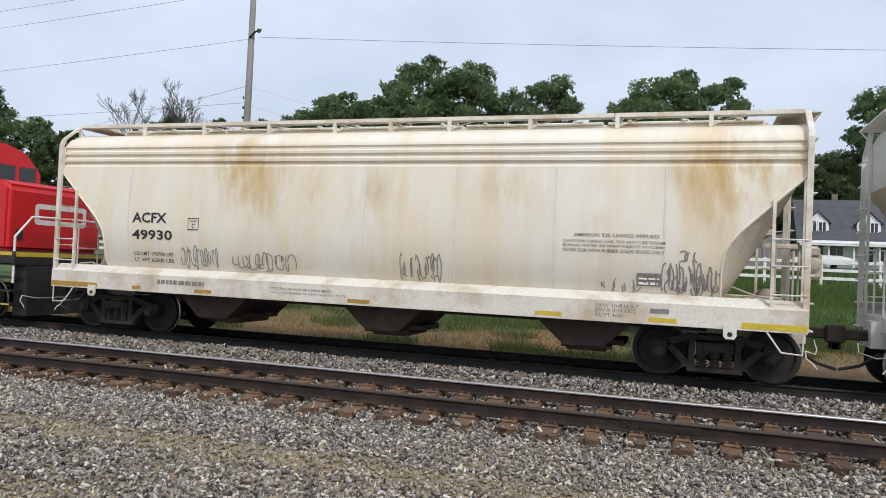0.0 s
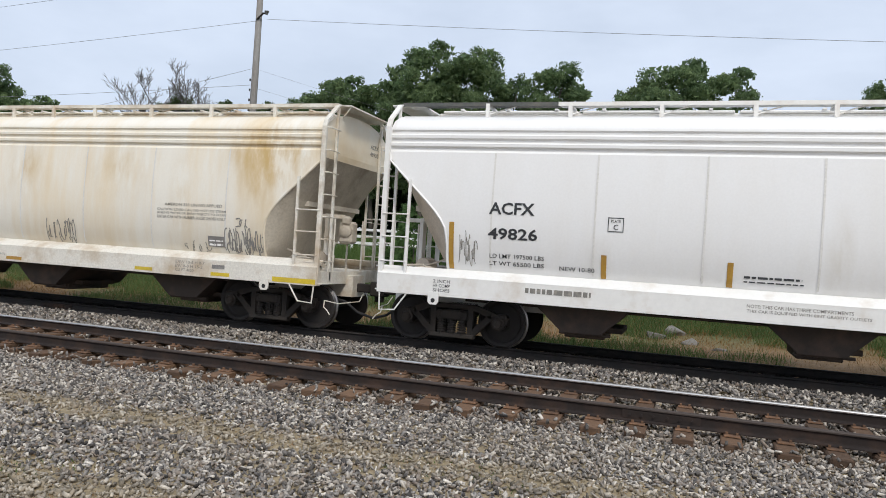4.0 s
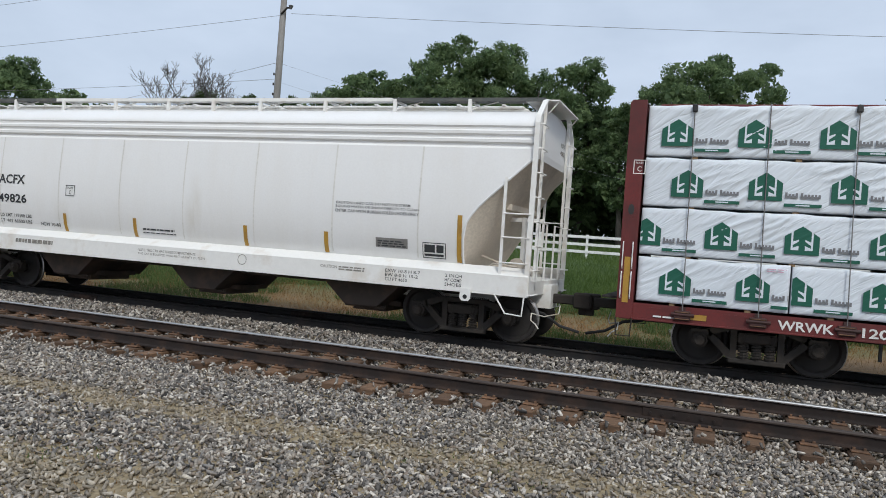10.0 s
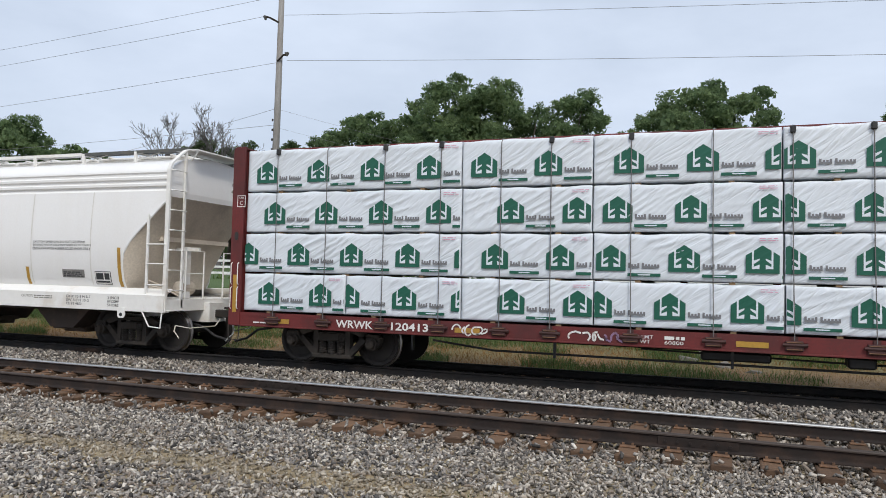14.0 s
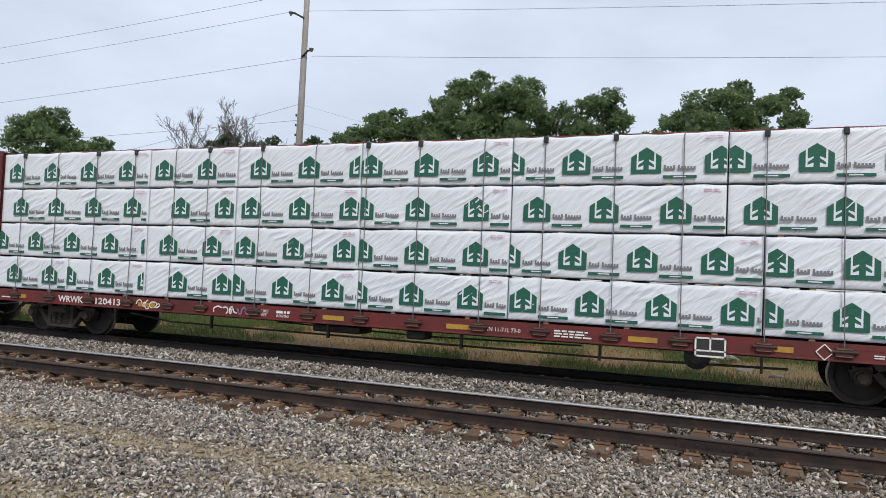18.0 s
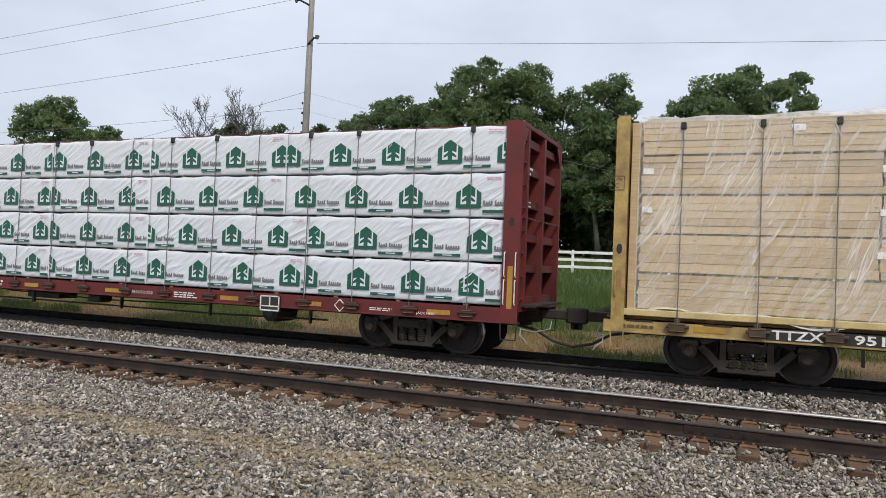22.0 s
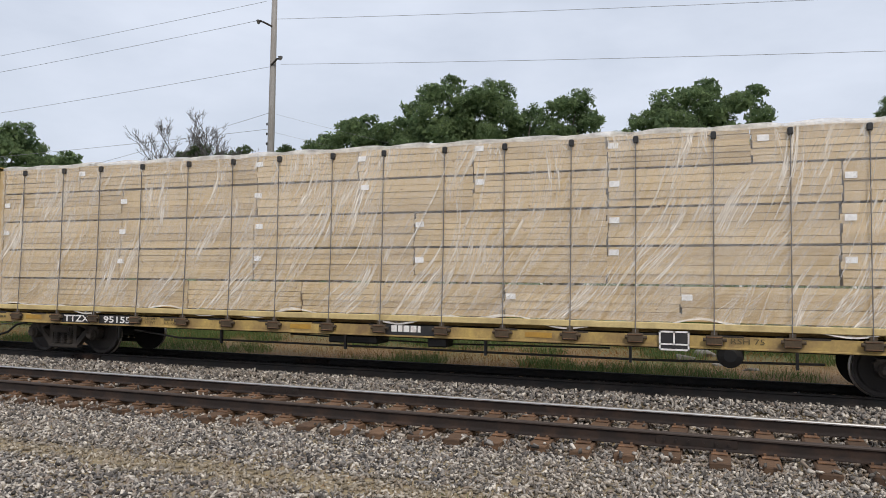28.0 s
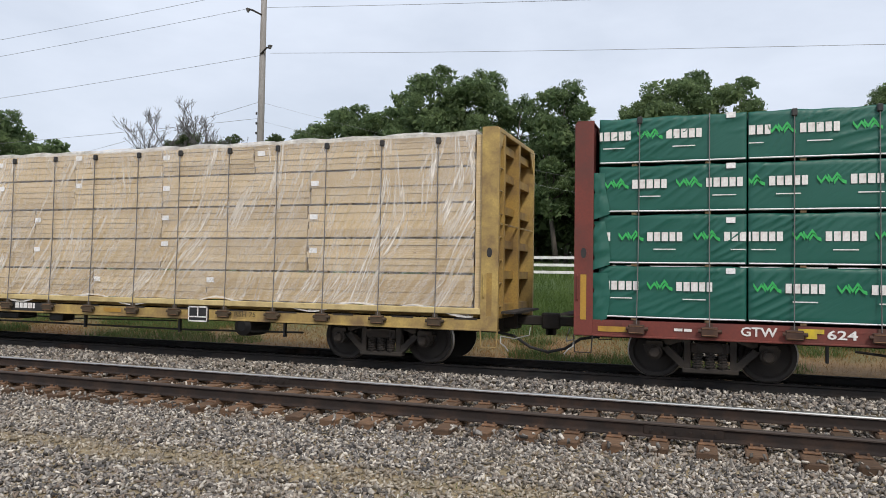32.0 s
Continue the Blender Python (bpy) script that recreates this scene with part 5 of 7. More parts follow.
        lathe_y(bm, [(0.05, -0.62), (0.15, -0.60), (0.16, -0.2), (0.05, -0.18)], 14, s * 6.95, 1.42)
        part("brake_cylinder", bm, end_mat, car)
        bm = B()
        box(bm, min(s * 6.55, s * 6.85), max(s * 6.55, s * 6.85), -1.15, -0.85, 1.18, 1.42, 0.03)
        part("control_valve", bm, end_mat, car)
        bm = B()
        tube(bm, [(s * 6.4, -1.2, 1.22), (s * 6.7, -1.25, 1.45), (s * 7.1, -1.2, 1.42), (s * 7.3, -1.0, 1.25)], 0.02, 6)
        tube(bm, [(s * 6.3, -0.9, 1.6), (s * 7.2, -0.75, 1.28)], 0.018, 6)
        part("brake_pipe", bm, end_mat, car)
        bm = B()
        box(bm, min(s * 7.0, s * 7.08), max(s * 7.0, s * 7.08), -0.55, -0.35, 1.18, 2.35, 0.01)
        box(bm, min(s * 6.6, s * 7.4), max(s * 6.6, s * 7.4), -0.5, -0.42, 2.26, 2.34, 0.008)
        part("bracket_post", bm, steel, car)
    # brake gear on one end
    if steel == M_H1S:
        bm = B()
        lathe_y(bm, [(0.02, -0.86), (0.08, -0.85), (0.13, -0.82), (0.14, -0.76), (0.05, -0.74)], 16, 7.60, 2.0)
        box(bm, 7.44, 7.74, -0.80, -0.5, 1.75, 2.2, 0.05)
        box(bm, 7.52, 7.70, -0.86, -0.7, 2.12, 2.3, 0.04)
        part("brake_housing", bm, end_mat, car)
    # running boards on brackets, hatch trough
    for side in (-1, 1):
        for k, (a, b) in enumerate(((-7.4, -4.4), (-4.4, 4.35), (4.35, 7.4))):
            bm = B()
            box(bm, a + 0.01, b - 0.01, min(side * 0.62, side * 1.02), max(side * 0.62, side * 1.02), 4.495, 4.525)
            box(bm, a + 0.01, b - 0.01, min(side * 1.0, side * 1.02), max(side * 1.0, side * 1.02), 4.455, 4.495)
            part("running_board", bm, board_mats[k % 2], car)
        for u in (-5.7, -4.17, -2.6, -1.1, 0.1, 1.3, 2.85, 4.4, 5.95):
            bm = B()
            box(bm, u - 0.035, u + 0.035, min(side * 0.98, side * 1.03), max(side * 0.98, side * 1.03), 4.25, 4.50)
            box(bm, u - 0.03, u + 0.03, min(side * 0.5, side * 1.0), max(side * 0.5, side * 1.0), 4.45, 4.49)
            tube(bm, [(u + 0.02, side * 1.0, 4.30), (u + 0.28, side * 0.85, 4.42), (u + 0.5, side * 0.8, 4.49)], 0.012, 5)
            part("bracket", bm, steel, car)
    bm = B()
    box(bm, -6.9, 6.9, -0.30, 0.30, 4.34, 4.46, 0.02)
    part("hatch_coaming", bm, steel, car)
    for k in range(5):
        bm = B()
        x = -6.8 + k * 2.74
        box(bm, x, x + 2.66, -0.36, 0.36, 4.455, 4.50, 0.015)
        h = part("hatch_cover", bm, steel, car)
        for q in (0.4, 1.33, 2.26):
            bm = B()
            box(bm, x + q - 0.03, x + q + 0.03, -0.40, 0.40, 4.50, 4.53)
            part("hatch_bar", bm, steel, h)
    # outlets
    for u in (-3.8, 0.05, 3.9):
        bm = B()
        prism(bm, [(u - 0.93, 0.98), (u + 1.0, 0.98), (u + 0.40, 0.42), (u - 0.30, 0.42)], -1.0, 1.0)
        bmesh.ops.recalc_face_normals(bm, faces=bm.faces)
        o = part("outlet", bm, M_OUTLET, car)
        bm = B()
        box(bm, u - 0.30, u + 0.42, -0.62, 0.62, 0.30, 0.43, 0.015)
        box(bm, u + 0.40, u + 0.72, -0.5, 0.5, 0.42, 0.52, 0.01)
        tube(bm, [(u - 0.36, -0.85, 0.40), (u + 0.55, -0.85, 0.40)], 0.03, 6)
        part("outlet_gate", bm, M_OUTLET, o)
    bm = B()
    box(bm, -6.0, 6.0, -0.25, 0.25, 0.80, 1.0)
    tube(bm, [(-6, -0.7, 0.82), (6, -0.7, 0.82)], 0.025, 6)
    part("underframe", bm, M_OUTLET, car)
    for x in (-6.13, 6.13):
        truck(car, x)
    return car


def plate_sign(car, x, z, y, w=0.26, h=0.24, material=None):
    material = material or M_INK
    bm = B()
    t = 0.012
    for a, b, c, d in ((x, x + w, z, z + t), (x, x + w, z + h - t, z + h), (x, x + t, z, z + h), (x + w - t, x + w, z, z + h)):
        box(bm, a, b, y(z + h / 2) - 0.001, y(z + h / 2) + 0.001, c, d)
    part("sign_border", bm, material, car)
    lettering("PLATE", x + 0.05, z + h * 0.66, w - 0.1, 0.045, y, material, car)
    lettering("C", x + w * 0.36, z + 0.035, w * 0.28, 0.09, y, material, car)


def bars(parent, x, z, w, h, rows, y, material, seed=1, gap=0.45, name="lettering"):
    """Lines of writing too small to read."""
    r = random.Random(seed)
    bm = B()
    for k in range(rows):
        zz = z + h - (k + 1) * h / rows
        xx = x
        end = x + w * r.uniform(0.8, 1.0)
        while xx < end:
            ww = min(r.uniform(0.05, 0.16), end - xx)
            hh = h / rows * (1 - gap)
            box(bm, xx, xx + ww, y(zz) - 0.002, y(zz) + 0.001, zz, zz + hh)
            xx += ww + 0.025
    part(name, bm, material, parent)


def scribble(car, x, z, w, h, seed, n=7, thick=0.011, material=None, depth=None):
    """A sprayed tag: loops and strokes that spell nothing."""
    r = random.Random(seed)
    bm = B()
    for k in range(n):
        cx = x + w * (k + 0.5) / n + r.uniform(-0.3, 0.3) * w / n
        pts = []
        p0, bend, tall, drift = r.uniform(0, 6.28), r.choice((-1, 1)) * r.uniform(0.25, 0.7), r.uniform(0.25, 0.55), r.uniform(-0.03, 0.08)
        wide = w / n * r.uniform(0.3, 0.9)
        for i in range(r.choice((7, 9, 12))):
            a = p0 + i * bend
            xx = cx + math.cos(a) * wide + (i - 4) * w / n * drift
            zz = z + h * 0.5 + math.sin(a * r.uniform(0.95, 1.05)) * h * tall + (i - 4) * h * r.uniform(-0.02, 0.03)
            pts.append((xx, (depth or paint_y)(zz) - 0.001, zz))
        for a, b in zip(pts, pts[1:]):
            d = Vector((b[0] - a[0], 0, b[2] - a[2]))
            if d.length < 1e-4:
                continue
            q = Vector((-d.z, 0, d.x)).normalized() * thick
            v = [bm.verts.new(c) for c in ((a[0] - q.x, a[1], a[2] - q.z), (b[0] - q.x, b[1], b[2] - q.z), (b[0] + q.x, b[1], b[2] + q.z), (a[0] + q.x, a[1], a[2] + q.z))]
            bm.faces.new(v)
    part("graffiti_tag", bm, material or M_SPRAY, car, "thin black sprayed tag")


def flat_bar(parent, x0, x1, z0, z1, y, material, name="reflector_strip", label=""):
    bm = B()
    n = max(1, int((z1 - z0) / 0.07))
    zs = [z0 + (z1 - z0) * k / n for k in range(n + 1)]
    a = [bm.verts.new((x0, y(z), z)) for z in zs]
    b = [bm.verts.new((x1, y(z), z)) for z in zs]
    for k in range(n):
        bm.faces.new((a[k], b[k], b[k + 1], a[k + 1]))
    return part(name, bm, material, parent, label)


def sill_y(z):
    return -1.624


def hopper_marks(car, number, ink, load, za, d=0.0, wide=1.0, sign=-3.33):
    lettering("ACFX", -5.44 + d, za, 0.80 * (1 + (wide - 1) * 0.4), 0.215, paint_y, ink, car, label="black reporting mark")
    lettering(number, -5.44 + d, 1.99, 0.84 * wide, 0.205, paint_y, ink, car, label="black car number")
    lettering(load, -5.40 + d, 1.66, 0.98, 0.075, paint_y, ink, car)
    lettering("LT WT 65500 LBS", -5.40 + d, 1.53, 0.98, 0.075, paint_y, ink, car)
    plate_sign(car, sign, 2.22, paint_y)
    bars(car, -4.66, 1.09, 1.33, 0.095, 1, lambda z: -1.624, M_INK_OLD, 4, 0.1)


def build_hoppers():
    a = hopper_car("hopper_car", -5.74, "dirty cream covered hopper car with rust stains and graffiti", M_H1, M_H1S, M_H1E, (M_H1S, M_H1S), (-5.55, -3.76, -1.96, -0.13, 1.66, 3.46, 5.28))
    hopper_marks(a, "49930", M_INK, "LD LMT 195700 LBS", 2.34, 0.0, 1.2, -4.05)
    lettering("AMERON 335 LINING APPLIED", 3.80, 2.32, 1.4, 0.06, paint_y, M_INK_OLD, a)
    for k, w in enumerate(("CAUTION: LINED CAR, DO NOT USE STEAM", "BOILING WATER OR SHARP OBJECTS TO CLEAN", "ENTER CAR WITH RUBBER SOLED SHOES ONLY")):
        lettering(w, 3.62, 2.21 - k * 0.075, 1.68, 0.058, paint_y, M_INK_OLD, a)
    flat_bar(a, 4.86, 5.27, 1.53, 1.74, paint_y, M_SPRAY, "stencil_panel", "grey stencil panel")
    lettering("EXW 10-8 H 8-7", 4.22, 1.15, 0.7, 0.06, sill_y, M_INK_OLD, a)
    lettering("EW 8-0 H 15-2", 4.22, 1.07, 0.66, 0.06, sill_y, M_INK_OLD, a)
    lettering("CU FT 4650", 4.22, 0.99, 0.45, 0.06, sill_y, M_INK_OLD, a)
    lettering("NOTE: THIS CAR HAS THREE COMPARTMENTS", -2.0, 1.11, 1.3, 0.05, sill_y, M_INK_OLD, a)
    lettering("THIS CAR IS EQUIPPED WITH 8INT GRAVITY OUTLETS", -2.0, 1.03, 1.6, 0.05, sill_y, M_INK_OLD, a)
    for x0, x1, m in ((-5.3, -5.08, M_AMBER), (-3.75, -3.35, M_AMBER), (-0.35, 0.1, M_AMBER), (3.2, 3.65, M_SAFETY), (5.08, 5.52, M_SAFETY)):
        flat_bar(a, x0, x1, 0.95, 1.02, sill_y, m)
    flat_bar(a, 6.5, 7.44, 0.935, 1.03, sill_y, M_SAFETY, "safety_stripe", "worn yellow safety stripe")
    flat_bar(a, -7.44, -6.2, 0.935, 1.03, sill_y, M_AMBER, "safety_stripe", "worn yellow safety stripe")
    flat_bar(a, 5.1, 5.4, 1.09, 1.17, sill_y, M_SPRAY, "number_plate")
    scribble(a, -4.2, 1.45, 0.85, 0.45, 3, 12, 0.008)
    scribble(a, -2.95, 1.46, 1.35, 0.36, 8, 14, 0.009)
    scribble(a, 0.6, 1.42, 0.8, 0.5, 5, 13, 0.009)
    scribble(a, 5.28, 1.42, 0.9, 0.52, 13, 17, 0.010)
    scribble(a, 5.35, 1.40, 0.7, 0.3, 14, 8, 0.011)
    bars(a, 4.89, 1.55, 0.35, 0.17, 2, lambda z: paint_y(z) - 0.004, M_WHITE, 19, 0.3)
    scribble(a, 5.55, 1.9, 0.3, 0.26, 21, 3)
    scribble(a, 4.3, 1.4, 0.7, 0.22, 31, 7, 0.008, M_INK_OLD)
    b = hopper_car("hopper_car", 10.43, "clean white covered hopper car with black lettering", M_H2, M_H2S, M_H2E, (M_GRATING, M_H2S), (-5.36, -3.55, -1.79, -0.08, 1.68, 3.48, 5.28))
    hopper_marks(b, "49826", M_INK, "LD LMT 197500 LBS", 2.43, 0.03, 1.06)
    lettering("NEW 10-80", -4.12, 1.51, 0.60, 0.075, paint_y, M_INK, b)
    for k, w in enumerate(("CAUTION: LINED CAR, DO NOT USE STEAM", "BOILING WATER OR SHARP OBJECTS TO CLEAN", "ENTER CAR WITH RUBBER SOLED SHOES ONLY")):
        lettering(w, 3.55, 2.37 - k * 0.075, 1.74 - (0.18 if k == 0 else 0), 0.058, paint_y, M_INK, b)
    for x, z0, z1 in ((-6.09, 1.42, 2.26), (-3.37, 1.42, 1.82), (-1.37, 1.42, 1.82), (1.48, 1.42, 1.83), (3.35, 1.42, 1.82), (6.1, 1.42, 2.28)):
        flat_bar(b, x - 0.045, x + 0.045, z0, z1, paint_y, M_AMBER)
    bars(b, -1.16, 1.52, 0.95, 0.13, 2, paint_y, M_INK, 9)
    flat_bar(b, 4.42, 5.08, 1.60, 1.78, paint_y, M_SPRAY, "stencil_panel", "grey stencil panel")
    bars(b, 4.46, 1.62, 0.58, 0.13, 3, lambda z: paint_y(z) - 0.004, M_INK, 10)
    flat_bar(b, 5.38, 5.84, 1.46, 1.75, paint_y, M_INK, "stencil_panel", "white inspection panel with black boxes")
    flat_bar(b, 5.395, 5.825, 1.475, 1.735, lambda z: paint_y(z) - 0.004, M_WHITE, "panel_field")
    for x0, x1, z0, z1 in ((5.42, 5.63, 1.57, 1.71), (5.66, 5.80, 1.57, 1.71), (5.42, 5.80, 1.50, 1.54)):
        flat_bar(b, x0, x1, z0, z1, lambda z: paint_y(z) - 0.008, M_INK, "panel_box")
    lettering("EXW 10-8 H 8-7", 4.73, 1.15, 0.7, 0.06, sill_y, M_INK, b)
    lettering("EW 8-0 H 15-2", 4.73, 1.07, 0.66, 0.06, sill_y, M_INK, b)
    lettering("CU FT 4650", 4.73, 0.99, 0.45, 0.06, sill_y, M_INK, b)
    for k, w in enumerate(("2 INCH", "HF COMP", "SHOES")):
        for x in (5.92, -6.35):
            lettering(w, x, 1.15 - k * 0.08, 0.32, 0.06, sill_y, M_INK, b)
    lettering("NOTE: THIS CAR HAS THREE COMPARTMENTS", -1.1, 1.13, 1.5, 0.055, sill_y, M_INK_OLD, b)
    lettering("THIS CAR IS EQUIPPED WITH 8INT GRAVITY OUTLETS", -1.1, 1.05, 1.75, 0.055, sill_y, M_INK_OLD, b)
    lettering("CAUTION", 3.35, 1.13, 0.36, 0.06, sill_y, M_INK_OLD, b)
    bars(b, 3.75, 1.11, 0.55, 0.09, 2, sill_y, M_INK_OLD, 15)
    bm = B()
    tube(bm, [(1.55 + 0.1 * math.cos(k * 0.449), -1.625, 1.14 + 0.1 * math.sin(k * 0.449)) for k in range(15)], 0.006, 4)
    part("round_mark", bm, M_INK_OLD, b)
    scribble(b, -5.97, 1.46, 0.36, 0.62, 17, 9, 0.006, M_INK_OLD)
    scribble(b, 6.55, 1.0, 0.4, 0.24, 41, 4, 0.018, M_SPRAY)
    for car, number in ((a, "49930"), (b, "49826")):
        for word, z in (("ACFX", 3.86), (number, 3.70)):
            co, faces = GLYPHS[word]
            raw("lettering", [(7.386, 0.62 + p * 0.42, z + q * 0.1) for p, q in co], [tuple(f) for f in faces], M_INK_OLD, car)
    coupler(a, 7.45, 1, 1.24)
    coupler(b, -7.45, -1, 1.24)
    coupler(a, -7.45, -1, 1.0)
    coupler(b, 7.45, 1, 1.44)


# ---- centre-beam flat cars ----
CB_HALF = 11.15


def bulkhead(car, s, paint, inner, outer=CB_HALF, deep=0.32):
    """Load-end wall of a flat car: sheet, two side posts, ladder bay on the near side, ribs on the far one."""
    xo, xi = s * outer, s * (outer - deep)
    lo, hi = min(xo, xi), max(xo, xi)
    bm = B()
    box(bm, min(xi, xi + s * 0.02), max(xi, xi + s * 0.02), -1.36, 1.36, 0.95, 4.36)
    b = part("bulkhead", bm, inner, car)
    for side in (-1, 1):
        bm = B()
        y0, y1 = min(side * 1.34, side * 1.42), max(side * 1.34, side * 1.42)
        prism(bm, [(lo, 0.72), (hi, 0.72), (hi, 4.34 if s > 0 else 4.40), (hi - 0.04, 4.40), (lo + 0.04, 4.40), (lo, 4.40 if s > 0 else 4.34)], y0, y1)
        bmesh.ops.recalc_face_normals(bm, faces=bm.faces)
        part("side_post", bm, paint, b)
        bm = B()
        xr = (lo + 0.05, hi - 0.06) if paint == M_MAROON else (lo + 0.06,)
        for z in ((1.55, 1.05) if paint == M_MAROON else (1.3,)):
            for x in xr:
                tube(bm, [(x, side * 1.42, z), (x, side * 1.455, z + 0.03), (x, side * 1.455, z + 0.42), (x, side * 1.42, z + 0.45)], 0.011, 5)
        part("grab_iron", bm, M_WHITE if paint == M_MAROON else paint, b)
        zh = 2.55 if paint == M_MAROON else 2.12
        xm = (lo + hi) / 2
        bm = B()
        prism(bm, [(xm + 0.085 * math.cos(k * math.tau / 14), zh + 0.14 * math.sin(k * math.tau / 14)) for k in range(14)], side * 1.4195, side * 1.428)
        collar = part("hand_hole_collar", bm, paint, b)
        bm = B()
        prism(bm, [(xm + 0.05 * math.cos(k * math.tau / 14), zh + 0.09 * math.sin(k * math.tau / 14)) for k in range(14)], side * 1.4265, side * 1.431)
        part("hand_hole", bm, M_BLACK, collar)
        if side < 0:
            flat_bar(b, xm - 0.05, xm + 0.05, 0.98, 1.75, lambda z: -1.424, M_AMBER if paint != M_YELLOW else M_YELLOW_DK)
        bm = B()
        tube(bm, [(lo, side * 1.42, 0.72), (lo + 0.02, side * 1.42, 0.42), (hi - 0.02, side * 1.42, 0.42), (hi, side * 1.42, 0.72)], 0.014, 5)
        part("sill_step", bm, M_GRIME if paint != M_YELLOW else paint, b)
    # stiles bound the ladder bay; the ribs fill the rest of the wall
    for y in (-1.02, 0.10):
        bm = B()
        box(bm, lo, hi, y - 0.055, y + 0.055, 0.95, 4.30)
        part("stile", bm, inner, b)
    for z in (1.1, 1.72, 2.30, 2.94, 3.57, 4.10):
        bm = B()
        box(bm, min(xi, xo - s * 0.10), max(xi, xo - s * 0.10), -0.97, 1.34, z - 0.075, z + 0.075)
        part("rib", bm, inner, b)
    for k in range(8):
        z = 1.15 + k * 0.42
        bm = B()
        tube(bm, [(xo - s * 0.03, -1.34, z), (xo - s * 0.03, -1.05, z)], 0.014, 6)
        part("rung", bm, paint, b)
    bm = B()
    box(bm, xo - s * 0.02 - 0.012, xo - s * 0.02 + 0.012, -1.36, 1.36, 2.64, 2.67)
    part("cross_bar", bm, paint, b)
    bm = B()
    box(bm, lo, hi, -1.36, 1.36, 4.30, 4.39, 0.01)
    for side in (-1, 1):
        tri = [(side * 1.36, 4.30), (side * 1.05, 4.30), (side * 1.36, 3.85)]
        u = [bm.verts.new((xo - s * 0.03, y, z)) for y, z in tri]
        w = [bm.verts.new((xo - s * 0.01, y, z)) for y, z in tri]
        bm.faces.new(u)
        bm.faces.new(w[::-1])
        for k in range(3):
            bm.faces.new((u[k], w[k], w[(k + 1) % 3], u[(k + 1) % 3]))
    bmesh.ops.recalc_face_normals(bm, faces=bm.faces)
    part("top_beam", bm, paint, b)
    bm = B()
    box(bm, min(xo, xo + s * 0.28), max(xo, xo + s * 0.28), -1.2, 0.7, 1.02, 1.06)
    part("step_plate", bm, M_GRIME, b)


